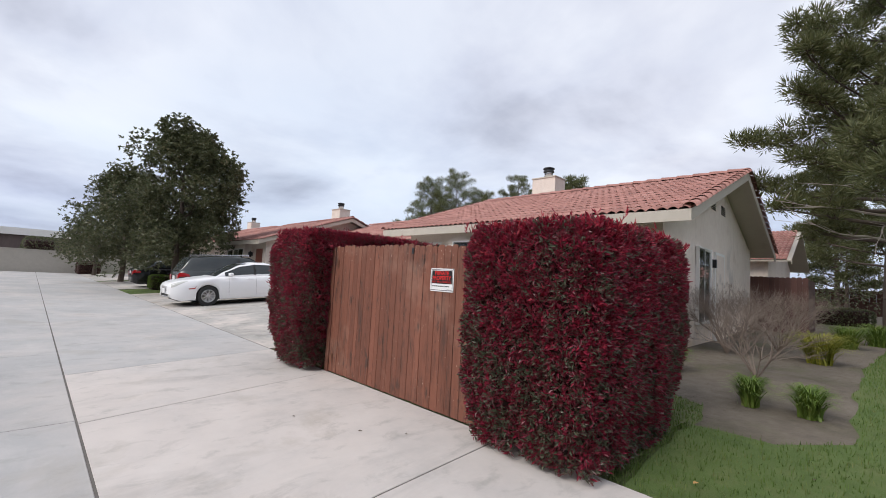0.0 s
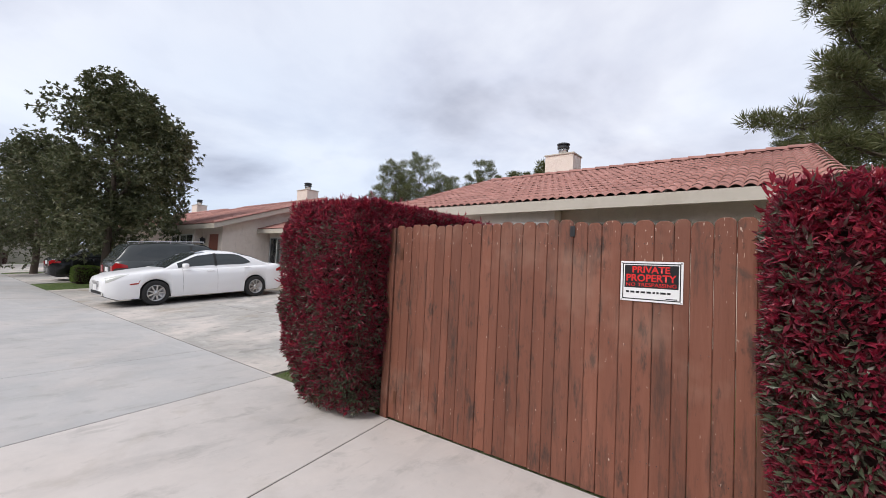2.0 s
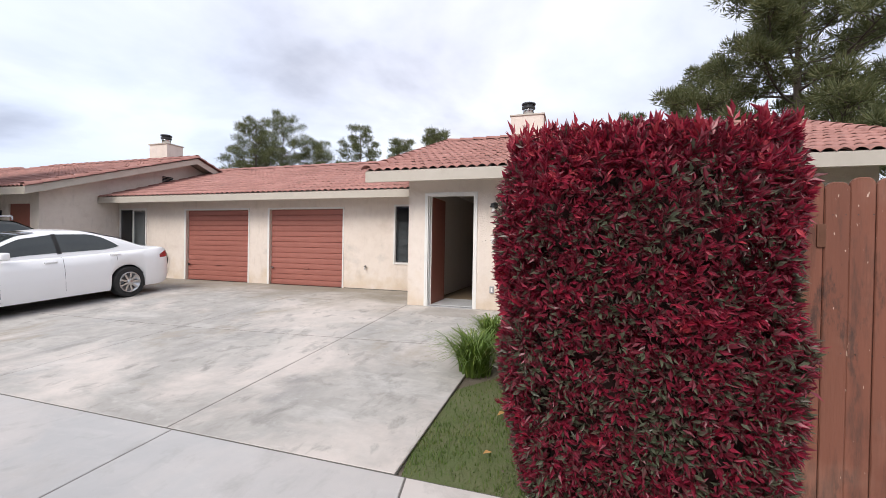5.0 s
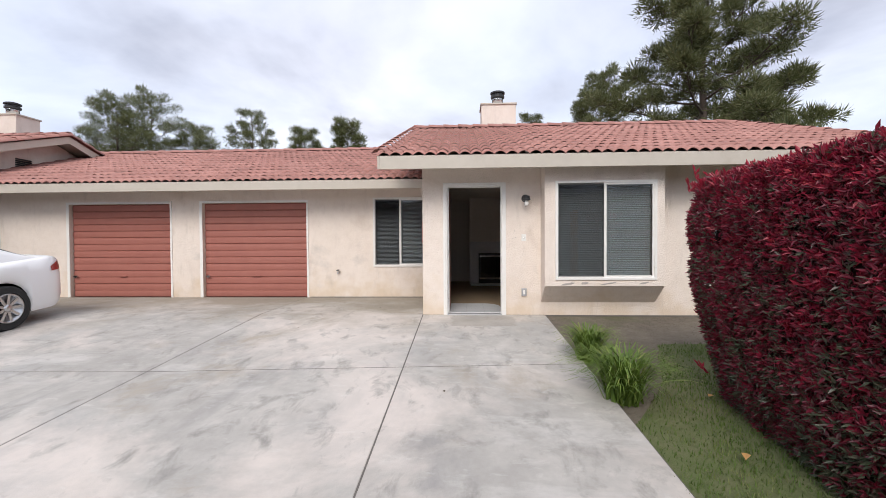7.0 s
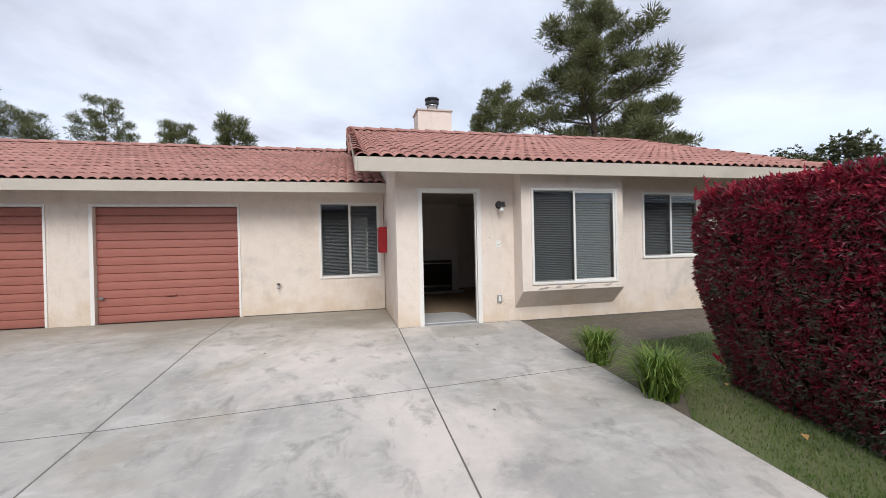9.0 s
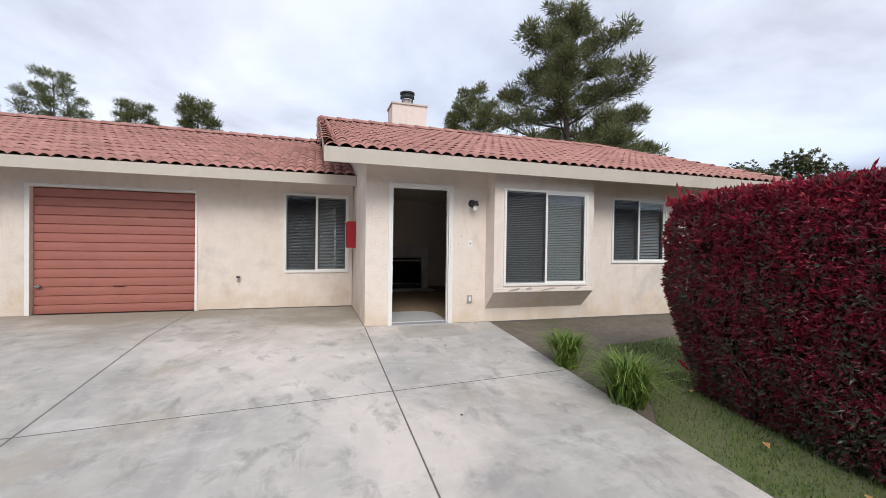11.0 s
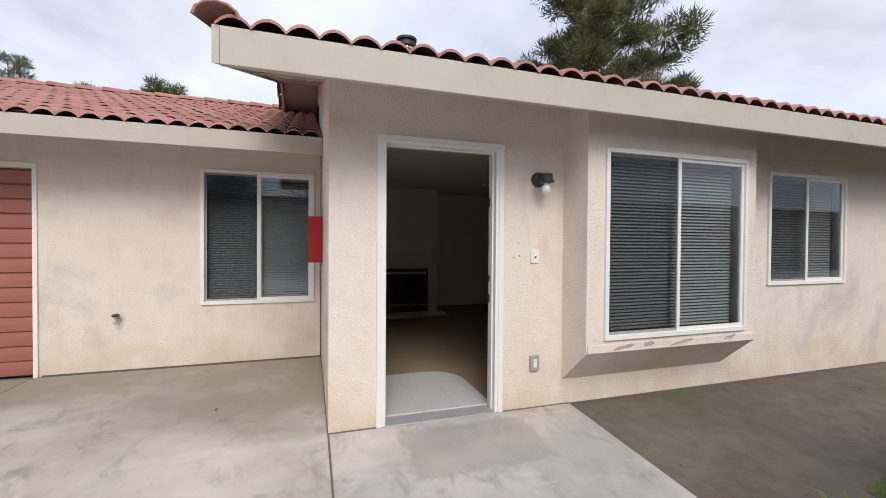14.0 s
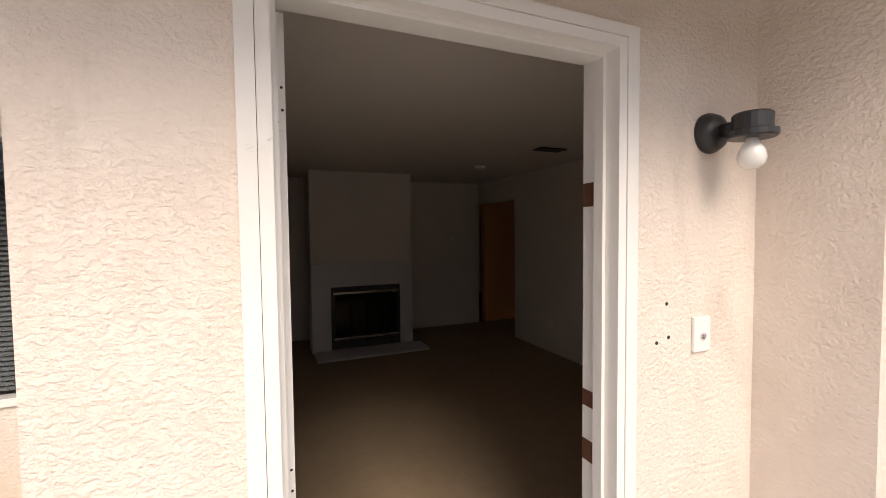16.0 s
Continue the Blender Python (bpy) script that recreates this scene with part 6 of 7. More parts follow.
# ---- trees ----
def grow_limbs(bm, base, height, r, rnd, n, lean=(0, 0), start=0.35, spread=0.4, rise=0.35):
    """A tapered, slightly bent trunk with limbs; returns the limb ends."""
    pts, p = [], Vector(base)
    steps = 7
    for k in range(steps + 1):
        f = k / steps
        pts.append(Vector(base) + Vector((lean[0] * f + 0.02 * height * (noise.noise((f * 3, base[0], 1))), lean[1] * f + 0.02 * height * noise.noise((f * 3, base[1], 9)), height * f)))
    for k in range(steps):
        tube(bm, pts[k], pts[k + 1], r * (1 - 0.85 * k / steps), r * (1 - 0.85 * (k + 1) / steps), 8, False)
    ends = [pts[-1]]
    for k in range(n):
        f = start + (0.97 - start) * (k + rnd.random()) / n
        i = min(steps - 1, int(f * steps))
        o = pts[i].lerp(pts[i + 1], f * steps - i)
        a = k * 2.4 + rnd.uniform(-0.4, 0.4)
        ln = spread * height * (1.08 - f) * rnd.uniform(0.55, 1.25) + 0.05 * height
        mid = o + Vector((math.cos(a), math.sin(a), rise * 0.6)) * ln * 0.55
        end = o + Vector((math.cos(a), math.sin(a), rise)) * ln
        rr = r * (1 - 0.85 * f) * 0.45
        tube(bm, o, mid, rr, rr * 0.6, 6, False)
        tube(bm, mid, end, rr * 0.6, rr * 0.2, 5, False)
        ends += [mid, end]
    return ends


def build_pine(base, height, radius, seed, label, low=0.28, blade=0.16, trunk_r=0.22, lean=(0, 0), limbs=26, shoots=5, blades=150, tuft=0.34, rise=0.3, fat=2.4):
    """A pine: a tapered trunk, bent limbs that fork into shoots, and a separate tuft of needles on each shoot."""
    rnd = random.Random(seed)
    t = thing("pine_tree", base, label, "tree", "pine trees")
    bm = bmesh.new()
    steps = 9
    pts = [Vector(base) + Vector((lean[0] * k / steps + 0.015 * height * noise.noise((k * 0.4, base[0], 1)), lean[1] * k / steps + 0.015 * height * noise.noise((k * 0.4, base[1], 9)), height * 0.97 * k / steps)) for k in range(steps + 1)]
    for k in range(steps):
        tube(bm, pts[k], pts[k + 1], trunk_r * (1 - 0.9 * k / steps), trunk_r * (1 - 0.9 * (k + 1) / steps), 8, False)
    tips = [(pts[-1], 0.8)]
    for k in range(limbs):
        f = low + (0.98 - low) * (k + rnd.random()) / limbs
        i = min(steps - 1, int(f * steps))
        o = pts[i].lerp(pts[i + 1], f * steps - i)
        a = k * 2.4 + rnd.uniform(-0.5, 0.5)
        g = (f - low) / (1 - low)
        ln = radius * (1 - g ** fat) * rnd.choice((0.55, 0.8, 0.95, 1.05)) * rnd.uniform(0.85, 1.1) + 0.045 * height
        up = rise * (0.55 + 1.1 * g)
        side = Vector((-math.sin(a), math.cos(a), 0)) * rnd.uniform(-0.2, 0.2)
        way = Vector((math.cos(a), math.sin(a), 0))
        bend = [o + way * ln * q + side * ln * q * q + Vector((0, 0, up * ln * (q * 0.55 + 0.45 * q * q))) for q in (0, 0.3, 0.6, 0.85, 1.0)]
        rr = trunk_r * (1 - 0.88 * f) * 0.42
        for q in range(4):
            tube(bm, bend[q], bend[q + 1], rr * (1 - 0.22 * q), rr * (1 - 0.22 * (q + 1)), 5, False)
        tips.append((bend[4], 1.0))
        n = max(3, round(shoots * ln / radius * 2.2))
        for q in range(n):
            h = 0.30 + 0.68 * (q + rnd.random()) / n
            w = min(3, int(h * 4))
            p = bend[w].lerp(bend[w + 1], h * 4 - w)
            d = (way * 0.6 + Vector((rnd.gauss(0, 0.75), rnd.gauss(0, 0.75), rnd.uniform(-0.05, 0.9)))).normalized()
            e = p + d * (0.28 + 0.30 * ln * (1.15 - h)) * rnd.uniform(0.5, 1.1)
            tube(bm, p, e, 0.022, 0.008, 4, False)
            tips.append((e, rnd.uniform(0.65, 1.1)))
            if rnd.random() < 0.6:
                e2 = p.lerp(e, 0.6) + Vector((rnd.gauss(0, 0.3), rnd.gauss(0, 0.3), rnd.uniform(0.0, 0.35))) * (0.5 + 0.1 * ln)
                tube(bm, p.lerp(e, 0.5), e2, 0.014, 0.006, 4, False)
                tips.append((e2, rnd.uniform(0.55, 0.95)))
    part("trunk", bm, M_BARK, t, smooth=True)
    vs, fs = [], []
    for c, size in tips:
        r = tuft * size
        for _ in range(int(blades * size)):
            d = Vector((rnd.gauss(0, 1), rnd.gauss(0, 1), rnd.gauss(0.25, 0.8))).normalized()
            w = Matrix.Rotation(rnd.uniform(0, 3.14), 3, d) @ (d.orthogonal().normalized() * blade * 0.085)
            o = c + Vector((d.x * r, d.y * r, d.z * r * 0.72)) * rnd.uniform(0.25, 0.85)
            k2 = len(vs)
            vs += [tuple(o - w), tuple(o + w), tuple(o + (d + Vector((0, 0, 0.25))) * blade)]
            fs.append((k2, k2 + 1, k2 + 2))
    raw("crown", vs, fs, M_PINE, t, kind="stuff")
    return t


tall = build_pine((0.85, 18.6, 0.25), 12.1, 3.7, 21, "tall olive-green pine with an open, uneven crown behind the house", 0.24, 0.24, 0.27, (0.3, 0.2), 50, 8, 84, 0.46, 0.36, 2.2)
for a, z, ln in ((-2.2, 3.3, 3.4), (-1.7, 3.7, 2.9), (-2.6, 4.1, 3.2), (-2.0, 4.5, 2.6), (-1.2, 3.9, 3.0)):
    bm = bmesh.new()
    rnd_limb = random.Random(int(z * 10))
    p, d = Vector((0.9, 18.62, z)), Vector((math.cos(a), math.sin(a), 0.12))
    for k in range(7):
        q = p + d * ln / 7
        tube(bm, p, q, 0.045 * (1 - k / 8), 0.045 * (1 - (k + 1) / 8), 6, False)
        if k > 1:
            e = q + (d + Vector((rnd_limb.gauss(0, 0.6), rnd_limb.gauss(0, 0.6), rnd_limb.uniform(-0.2, 0.5)))) * 0.55
            tube(bm, q, e, 0.014, 0.004, 4, False)
        p, d = q, (d + Vector((rnd_limb.gauss(0, 0.12), rnd_limb.gauss(0, 0.12), rnd_limb.gauss(0.0, 0.10)))).normalized()
    part("dead_limb", bm, M_DEADWOOD, tall, "pale bare dead limb")
build_pine((1.2, 32.0, 0.25), 13.6, 3.6, 24, "second olive-green pine behind the tall one", 0.2, 0.26, 0.22, (0.2, 0.2), 40, 8, 76, 0.50, 0.4, 1.8)
for k, (x, y, hgt, rad) in enumerate(((-38.2, 35.6, 13.9, 4.6), (-40.5, 42.5, 16.8, 5.6), (-36.5, 43.5, 13.6, 5.0), (-30.3, 43.0, 14.9, 3.6), (-23.2, 38.6, 11.6, 2.5), (-18.0, 34.5, 11.2, 2.2), (-1.1, 47.5, 15.2, 1.7))):
    build_pine((x, y, 0.3), hgt, rad, 30 + k, "distant dark green pine behind the roofs", 0.12, 0.26, 0.2, (0, 0), 60 if rad > 4 else 44, 8, 52, 0.68 if rad > 4 else 0.50, 0.5, 1.3)


def build_broadleaf(base, height, radius, seed, leaves, trunk_h, label):
    rnd = random.Random(seed)
    t = thing("magnolia_tree", base, label, "tree", "broad-leaved trees by the drive")
    bm = bmesh.new()
    ends = grow_limbs(bm, base, height * 0.9, 0.17, rnd, 26, (0, 0), 0.24, radius / height * 0.9, 0.55)
    part("trunk", bm, M_BARK, t, smooth=True)
    b = Vector(base)
    centres = []
    for k in range(84):
        f = rnd.random() ** 0.9
        z = trunk_h + (height - trunk_h) * f
        wide = radius * (1 - max(0, (f - 0.40) / 0.60) ** 2.1 * 0.80) * (0.70 + 0.30 * min(1, f / 0.15))
        a, q = rnd.uniform(0, 6.28), math.sqrt(rnd.uniform(0.2, 1.0)) * rnd.uniform(0.78, 1.0)
        centres.append((b + Vector((math.cos(a) * wide * q, math.sin(a) * wide * q, z)), radius * rnd.uniform(0.15, 0.33)))
    vs, fs = [], []
    for _ in range(leaves // 7):
        c, r = centres[int(rnd.random() * len(centres))]
        o = Vector((rnd.gauss(0, 1), rnd.gauss(0, 1), rnd.gauss(0.2, 0.9))).normalized()
        p = c + o * r * rnd.uniform(0.55, 1.05)
        # a rosette of broad leaves at the twig's end
        for _ in range(7):
            d = (o * 0.6 + Vector((rnd.gauss(0, 0.7), rnd.gauss(0, 0.7), rnd.gauss(0.1, 0.5)))).normalized()
            leaf_quad(vs, fs, p, d, Vector((rnd.gauss(0, 0.4), rnd.gauss(0, 0.4), 1)).normalized(), rnd.uniform(0.11, 0.20), 0.075)
    raw("crown", vs, fs, M_MAGNOLIA, t, kind="stuff")


build_broadleaf((-23.4, 4.95, 0.1), 7.8, 3.0, 41, 75000, 1.45, "dense dark green broad-leaved tree on the grass strip")
build_broadleaf((-33.9, 4.2, 0.05), 7.0, 3.2, 42, 50000, 1.2, "rounded broad-leaved tree further down the alley")
build_broadleaf((8.6, 13.6, 0.3), 4.8, 1.9, 46, 12000, 2.0, "leafy tree on the side lawn")
build_broadleaf((14.0, 19.5, 0.3), 5.7, 2.8, 44, 22000, 2.0, "leafy tree beyond the side lawn")
build_broadleaf((18.5, 23.0, 0.3), 6.0, 2.8, 45, 20000, 2.0, "leafy tree beyond the side lawn")
for k, (x, y, hgt, rad) in enumerate(((-2.5, -14.5, 6.4, 2.9), (-8.6, -16.0, 5.6, 2.8), (2.6, -15.0, 7.2, 3.0), (-14.6, -15.0, 6.0, 2.6))):
    build_broadleaf((x, y, 0.0), hgt, rad, 90 + k, 9000, 1.5, "leafy tree behind the wall across the alley")
for k, (x, y, hgt, rad) in enumerate(((-0.5, 46.5, 6.0, 3.2), (4.0, 45.0, 5.2, 2.8), (8.5, 47.0, 6.4, 3.2), (14.0, 46.0, 5.6, 3.0))):
    build_broadleaf((x, y, 0.25), hgt, rad, 100 + k, 9000, 0.9, "leafy tree before the far red fence")
build_broadleaf((-46.0, 3.9, 0.05), 6.2, 3.2, 43, 18000, 1.2, "rounded broad-leaved tree near the end wall")


# ---- shrubs and low plants ----
def build_box_bush(at, sx, sy, h, seed, mat, label, leaves=2600, leaf=0.05):
    rnd = random.Random(seed)
    t = thing("bush", at, label, "bush")
    bm = bmesh.new()
    box(bm, at[0] - sx * 0.42, at[0] + sx * 0.42, at[1] - sy * 0.42, at[1] + sy * 0.42, at[2] - 0.02, at[2] + h * 0.9, bevel=min(sx, sy) * 0.12)
    # solid block coloured as the shade inside the bush
    part("core", bm, M_SHADECORE, t)
    vs, fs = [], []
    for _ in range(leaves):
        d = Vector((rnd.gauss(0, 1), rnd.gauss(0, 1), rnd.gauss(0, 1))).normalized()
        k = (abs(d.x) ** 5 + abs(d.y) ** 5 + abs(d.z) ** 5) ** (-0.2)
        p = Vector((at[0] + d.x * k * sx / 2, at[1] + d.y * k * sy / 2, at[2] + h / 2 + d.z * k * h / 2))
        if p.z < at[2]:
            continue
        dd = (d + Vector((rnd.gauss(0, 0.5), rnd.gauss(0, 0.5), rnd.gauss(0.2, 0.5)))).normalized()
        leaf_quad(vs, fs, p - d * 0.05, dd, d, leaf * rnd.uniform(0.8, 1.5), leaf * 0.5)
    raw("leaves", vs, fs, mat, t, kind="stuff")


def build_strap_plant(at, r, h, seed, count, mat, label):
    """A clump of long arching strap leaves."""
    rnd = random.Random(seed)
    vs, fs = [], []
    for _ in range(count):
        a = rnd.uniform(0, 6.283)
        c, s = math.cos(a), math.sin(a)
        reach, hh, w = r * rnd.uniform(0.45, 1.3), h * rnd.uniform(0.5, 1.05), rnd.uniform(0.008, 0.014)
        bx, by = at[0] + rnd.gauss(0, 0.12) * r, at[1] + rnd.gauss(0, 0.12) * r
        k = len(vs)
        for i in range(5):
            f = i / 4
            x, z = reach * f ** 1.15, hh * math.sin(f * math.pi * 0.66) ** 0.8
            ww = w * (1 - 0.9 * f)
            vs += [(bx + c * x - s * ww, by + s * x + c * ww, at[2] + z), (bx + c * x + s * ww, by + s * x - c * ww, at[2] + z)]
        fs += [(k + 2 * i, k + 2 * i + 1, k + 2 * i + 3, k + 2 * i + 2) for i in range(4)]
    return tagged(raw("strap_plant", vs, fs, mat), label, "plant", "strap-leaved plants")


for k, (x, y, r, h) in enumerate(((-7.43, 5.98, 0.31, 0.40), (-7.42, 5.03, 0.47, 0.45), (-0.86, 5.95, 0.24, 0.34), (-0.34, 5.95, 0.24, 0.33), (-1.95, 7.0, 0.26, 0.36))):
    build_strap_plant((x, y, ground_z(y) - 0.03), r, h, 60 + k, 420, M_STRAP, "clump of bright green arching strap leaves in the earth")
build_strap_plant((-0.45, 9.9, 0.28), 0.50, 0.55, 71, 620, M_YELLOW, "yellow-green grassy shrub in the bed")
build_strap_plant((-0.15, 13.9, 0.28), 0.55, 0.55, 72, 420, M_STRAP, "low clump of green strap leaves in the bed")
build_strap_plant((0.4, 15.6, 0.28), 0.60, 0.58, 73, 420, M_STRAP, "low clump of green strap leaves in the bed")
build_box_bush((-0.5, 27.0, 0.29), 2.2, 1.6, 0.8, 74, M_MAGNOLIA, "rounded dark green bush by the far lawn", 2200, 0.1)
M_RUSSET = leaf_material("russet_leaves", [(0.0, (0.045, 0.035, 0.025)), (0.6, (0.11, 0.050, 0.040)), (1.0, (0.16, 0.085, 0.06))], 0.5, 0.2)
build_box_bush((-50.2, 3.8, 0.0), 1.9, 1.7, 1.2, 76, M_RUSSET, "rounded russet bush at the end of the alley", 2600, 0.09)
build_box_bush((-54.2, 0.45, 0.0), 2.6, 2.4, 3.2, 77, M_MAGNOLIA, "green shrub showing above the end wall", 3200, 0.14)
build_box_bush((-25.2, 4.75, 0.08), 1.1, 1.0, 0.75, 75, M_STRAP, "box-cut green bush on the grass strip", 2600, 0.06)


def build_bare_shrub(at, seed, h, count, label):
    rnd = random.Random(seed)
    bm = bmesh.new()

    def grow(p, d, ln, r, depth):
        q = p + d * ln
        tube(bm, p, q, r, r * 0.65, 4, False)
        if depth:
            for _ in range(rnd.choice((2, 3))):
                grow(q, (d + Vector((rnd.gauss(0, 0.5), rnd.gauss(0, 0.5), rnd.gauss(0.12, 0.3)))).normalized(), ln * rnd.uniform(0.6, 0.85), r * 0.6, depth - 1)

    for _ in range(count):
        a = rnd.uniform(0, 6.28)
        grow(Vector(at), Vector((0.55 * math.cos(a), 0.55 * math.sin(a), 0.9)).normalized(), h * 0.30, 0.014, 5)
    return tagged(part("bare_shrub", bm, M_TWIG), label, "shrub")


build_bare_shrub((-1.0, 7.4, 0.25), 81, 1.15, 15, "leafless brown twiggy shrub in the bed")
build_bare_shrub((-1.75, 9.6, 0.29), 82, 1.45, 22, "leafless grey twiggy shrub by the side wall")
build_bare_shrub((-1.1, 10.9, 0.29), 83, 1.45, 22, "leafless brown twiggy shrub by the side wall")


def scatter_clods(name, x0, x1, y0, y1, count, seed, label):
    """Small clods and pebbles lying on bare earth."""
    rnd = random.Random(seed)
    vs, fs = [], []
    for _ in range(count):
        x, y = rnd.uniform(x0, x1), rnd.uniform(y0, y1)
        if noise.noise((x * 1.1, y * 1.1, seed)) < -0.1:
            continue
        r = 0.006 + 0.016 * rnd.random() ** 3
        z = ground_z(y) - 0.03
        k = len(vs)
        vs += [(x + r * rnd.uniform(0.6, 1.2) * math.cos(a), y + r * rnd.uniform(0.6, 1.2) * math.sin(a), z) for a in (0.2, 1.5, 2.7, 4.0, 5.2)]
        vs.append((x + rnd.uniform(-0.3, 0.3) * r, y + rnd.uniform(-0.3, 0.3) * r, z + r * rnd.uniform(0.25, 0.6)))
        fs += [(k + i, k + (i + 1) % 5, k + 5) for i in range(5)]
    tagged(raw(name, vs, fs, M_DIRT), label, "pebbles", kind="stuff")


scatter_clods("soil_clods", -7.45, -2.5, 6.0, 8.0, 4500, 51, "clods and pebbles on the earth below the window")
scatter_clods("soil_clods", -2.4, 0.5, 4.8, 12.0, 4000, 52, "clods and pebbles in the side bed")


def scatter_leaves():
    rnd = random.Random(14)
    for x, y, c in ((-6.7, 5.0, 0), (-6.95, 4.15, 0), (-7.2, 4.3, 1), (-10.3, 8.7, 1), (-9.0, 5.1, 1), (-11.2, 7.2, 1), (-7.0, 3.5, 0), (-6.85, 3.35, 1), (0.4, 4.4, 0), (-0.2, 4.2, 1), (0.9, 4.7, 1), (-3.2, 2.2, 1), (-3.9, 1.9, 1), (-2.9, 2.5, 1), (-13.0, 1.6, 1), (-8.6, 6.9, 1)):
        vs, fs = [], []
        a, l = rnd.uniform(0, 6.28), rnd.uniform(0.03, 0.05) if c else rnd.uniform(0.07, 0.1)
        leaf_quad(vs, fs, Vector((x, y, ground_z(y) + (0.006 if x < -7.5 or y < 3.15 else 0.03))), Vector((math.cos(a), math.sin(a), 0.05)).normalized(), Vector((0, 0, 1)), l, l * 0.55)
        tagged(raw("fallen_leaf", vs, fs, M_DRYLEAF if c else M_ORANGELEAF), "small dry brown leaf on the ground" if c else "curled orange leaf on the grass", "leaf", "fallen leaves")


M_DRYLEAF = material("dry_leaf", [(0.07, 0.05, 0.035), (0.12, 0.09, 0.06)], 30.0, 0.8)
M_ORANGELEAF = material("orange_leaf", [(0.42, 0.22, 0.07), (0.52, 0.30, 0.11)], 30.0, 0.7)
scatter_leaves()


def scatter_lawn_leaves():
    rnd = random.Random(15)
    for _ in range(26):
        x, y = rnd.uniform(-0.9, 2.6), rnd.uniform(3.3, 4.75)
        vs, fs = [], []
        a, l = rnd.uniform(0, 6.28), rnd.uniform(0.035, 0.06)
        leaf_quad(vs, fs, Vector((x, y, ground_z(y) + 0.02)), Vector((math.cos(a), math.sin(a), 0.1)).normalized(), Vector((0, 0, 1)), l, l * 0.6)
        tagged(raw("fallen_leaf", vs, fs, M_ORANGELEAF), "small yellowed leaf on the side lawn", "leaf", "leaves on the side lawn")


scatter_lawn_leaves()


# ---- fences, end wall and the buildings beyond ----
def board_fence(name, p, q, z0, z1, label, width=0.14):
    p, q = Vector(p), Vector(q)
    n = max(1, round((q - p).length / width))
    f = thing(name, p.lerp(q, 0.5) + Vector((0, 0, z0)), label, "fence")
    d = (q - p) / n
    s = Vector((-d.y, d.x, 0)).normalized() * 0.02
    rnd = random.Random(n)
    for k in range(n):
        a, b = p + d * (k + 0.008), p + d * (k + 0.992)
        bm = bmesh.new()
        h = z1 + rnd.uniform(-0.015, 0.015)
        prism(bm, [(a.x, a.y, z0), (b.x, b.y, z0), (b.x, b.y, h - 0.03), (b.x * 0.75 + a.x * 0.25, b.y * 0.75 + a.y * 0.25, h), (a.x * 0.75 + b.x * 0.25, a.y * 0.75 + b.y * 0.25, h), (a.x, a.y, h - 0.03)], s)
        part("board", bm, M_FENCE, f)
    bm = bmesh.new()
    for z in (z0 + 0.4, z1 - 0.3):
        prism(bm, [(*(p + 1.1 * s).xy, z), (*(q + 1.1 * s).xy, z), (*(q + 1.1 * s).xy, z + 0.09), (*(p + 1.1 * s).xy, z + 0.09)], s * 1.8)
    part("rail", bm, M_FENCE, f)


board_fence("side_fence", (-2.6, 17.4, 0), (-1.05, 17.4, 0), 0.28, 2.10, "dark red-brown board fence behind the house")
board_fence("side_fence", (-1.05, 17.4, 0), (-1.05, 20.4, 0), 0.28, 2.05, "dark red-brown board fence running back from the corner")
board_fence("boundary_fence", (-8.0, 50.0, 0), (24.0, 50.0, 0), 0.25, 2.4, "long dark red fence at the far side of the lawn", 0.4)


board_fence("boundary_fence", (27.0, 9.0, 0), (27.0, 49.9, 0), 0.25, 2.9, "long dark red fence at the far side of the lawn", 0.4)


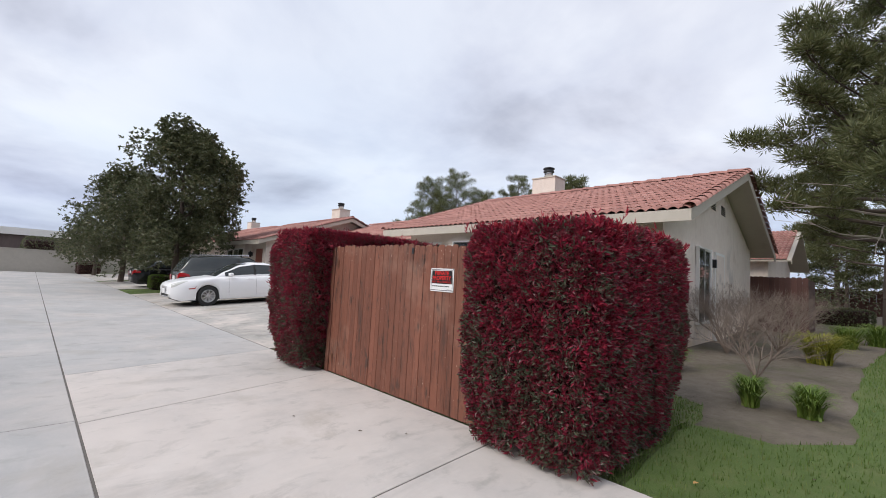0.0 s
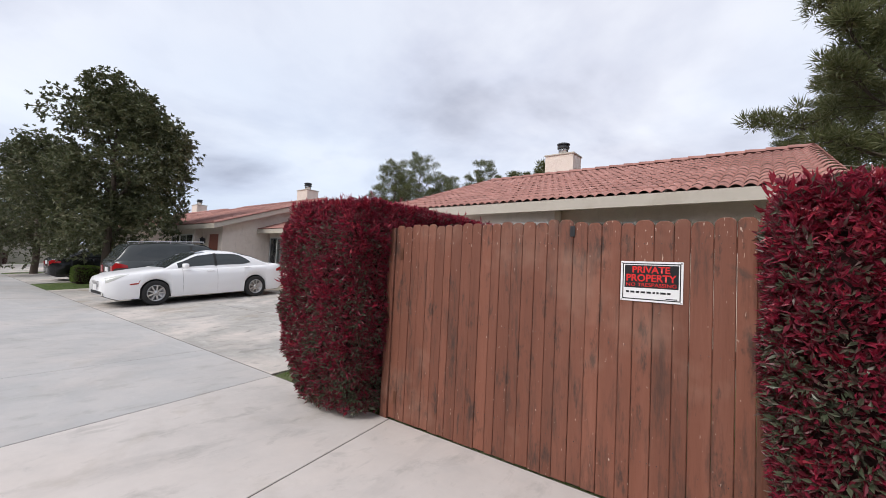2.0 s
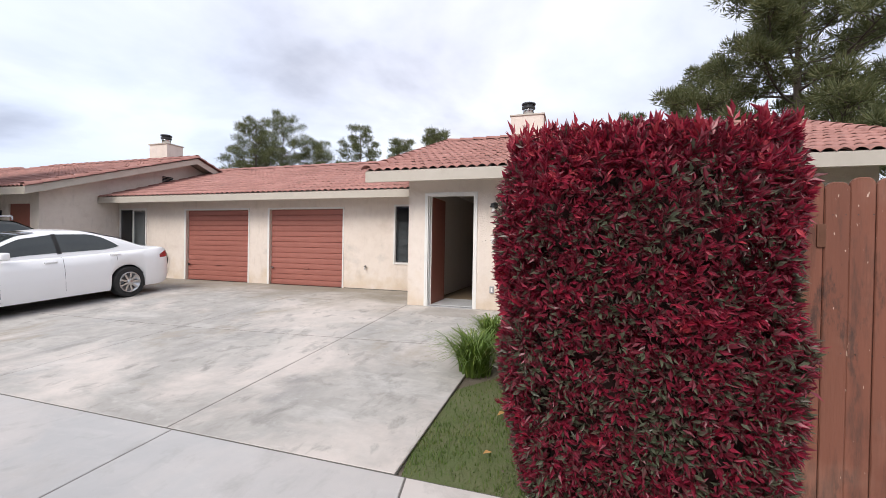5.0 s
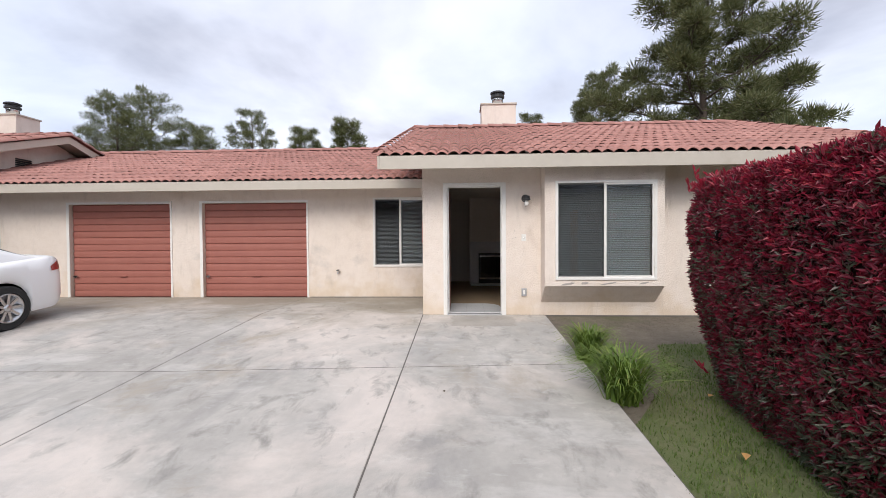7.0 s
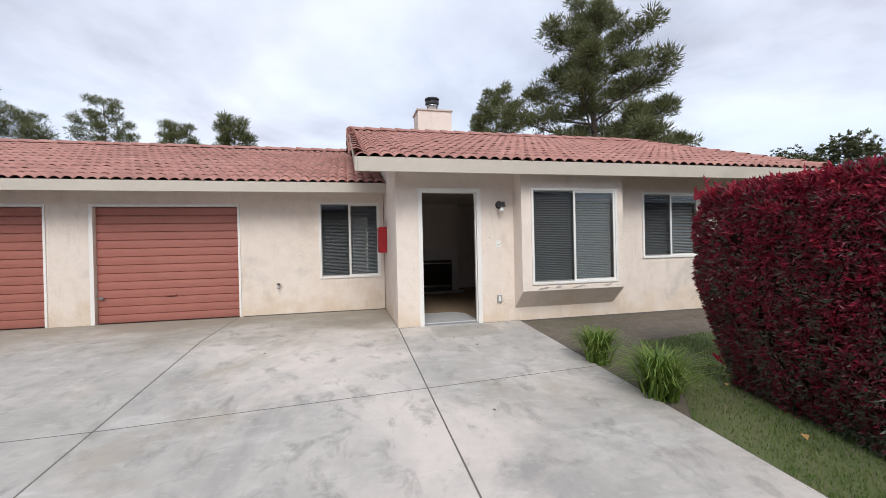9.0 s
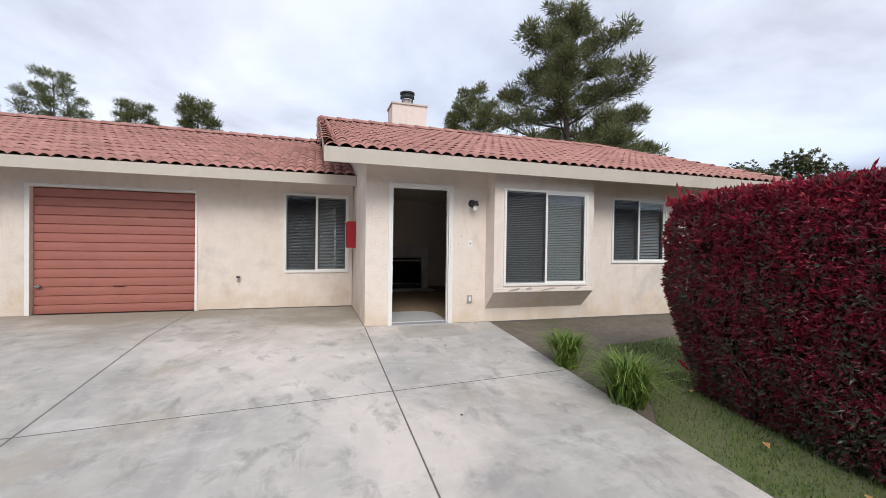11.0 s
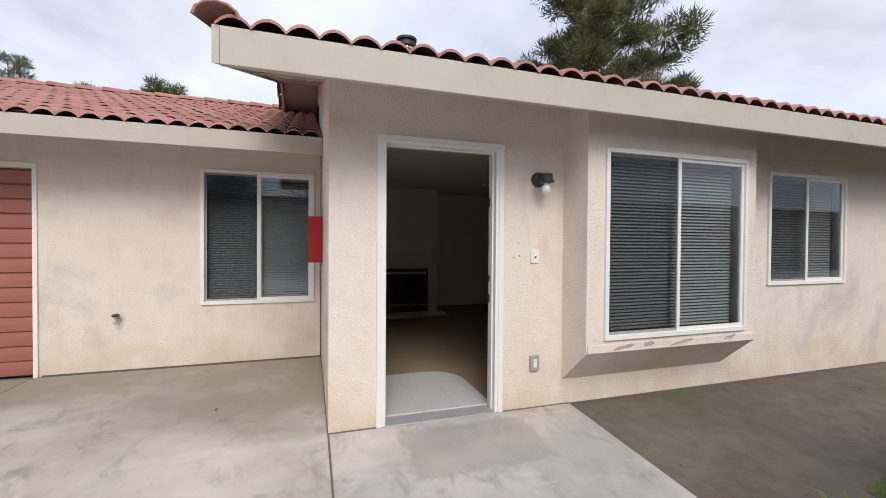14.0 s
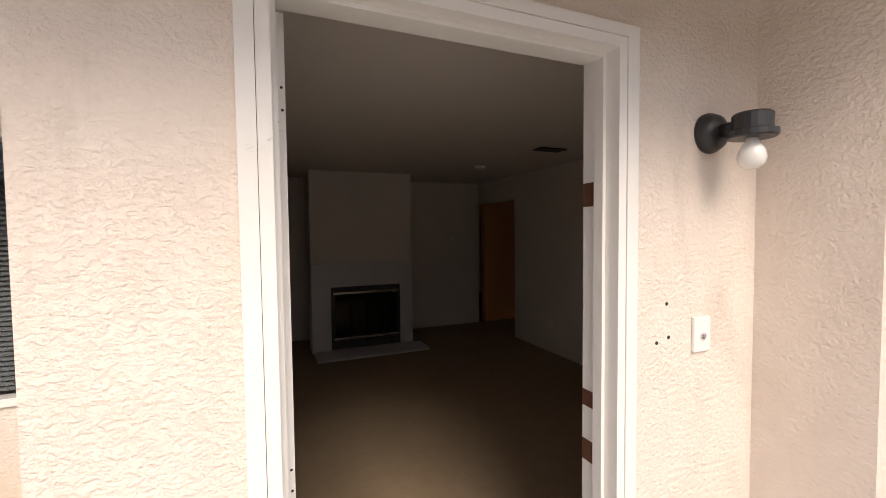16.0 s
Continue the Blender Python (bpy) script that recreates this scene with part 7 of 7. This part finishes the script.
def build_far():
    w = tagged(part("boundary_wall", boxed(-52.0, -51.8, -12, 30, -0.05, 1.95), M_BLOCK), "plain beige block wall across the end of the alley", "wall", kind="structure")
    part("cap", boxed(-52.05, -51.75, -12, 30, 1.951, 2.03, bevel=0.01), M_BLOCK, w)
    tagged(part("wall_south", boxed(-52, 30, -9.7, -9.5, -0.05, 4.2), M_BARN), "plain brown wall along the far side of the alley", "wall", kind="structure")
    s = thing("warehouse", (-90, 0, 0), "long brown building with a pale flat roof beyond the wall", "building")
    part("wall", boxed(-100, -84, -40, 14, -0.05, 4.3), M_BARN, s)
    part("roof", boxed(-100.5, -83.5, -40.5, 14.5, 4.301, 5.3), M_WHITE, s)
    # the house behind
    b = thing("house", (-6, 24, 0.3), "cream stucco house with a red tiled gable roof behind the fence", "house", "row of stucco houses")
    part("wall", boxed(-14, -2.6, 22.0, 30.0, 0.25, 3.0), M_STUCCO, b)
    bm = bmesh.new()
    prism(bm, [(-2.62, 22.0, 3.0), (-2.62, 30.0, 3.0), (-2.62, 26.0, 4.45)], (0.02, 0, 0))
    part("gable_wall", bm, M_STUCCO, b)
    bm = bmesh.new()
    z = lambda y: 2.95 + 0.375 * (min(y, 52 - y) - 21.4)
    prism(bm, [(-14.2, 21.4, z(21.4)), (-14.2, 26.0, z(26)), (-14.2, 30.6, z(30.6)), (-14.2, 30.6, z(30.6) - 0.06), (-14.2, 26.0, z(26) - 0.06), (-14.2, 21.4, z(21.4) - 0.06)], (12.4, 0, 0))
    roof = part("roof", bm, M_TRIM, b)
    vs0, fs0 = tile_shape()
    av, af = [], []
    for r in range(12):
        for c in range(72):
            p = (-14.1 + c * TILE_W, 21.36 + r * 0.385, z(21.36 + r * 0.385))
            for y, sg in ((p[1], 1), (52 - p[1], -1)):
                k = len(av)
                av += [(p[0] + a, y + sg * e, p[2] + d + 0.03 * e) for a, e, d in vs0]
                af += [tuple(k + i for i in (f if sg > 0 else f[::-1])) for f in fs0]
    raw("roof_tiles", av, af, M_TILES, roof, kind="stuff", smooth=True)
    part("barge_board", boxed(-1.8, -1.77, 21.36, 21.40, 2.78, 2.97), M_TRIM, b)
    part("window_pane", boxed(-2.6, -2.58, 23.2, 24.2, 1.2, 2.2), M_GLASS, b)
    # a far pale building past the red fence
    f = thing("house", (12, 62, 0.3), "pale far-off house past the red fence", "house")
    part("wall", boxed(4, 22, 60, 68, 0.2, 3.4), M_STUCCO, f)
    bm = bmesh.new()
    prism(bm, [(3.4, 59.4, 3.35), (3.4, 64, 5.0), (3.4, 68.6, 3.35)], (19.2, 0, 0))
    part("roof", bm, M_TILE, f)


build_far()
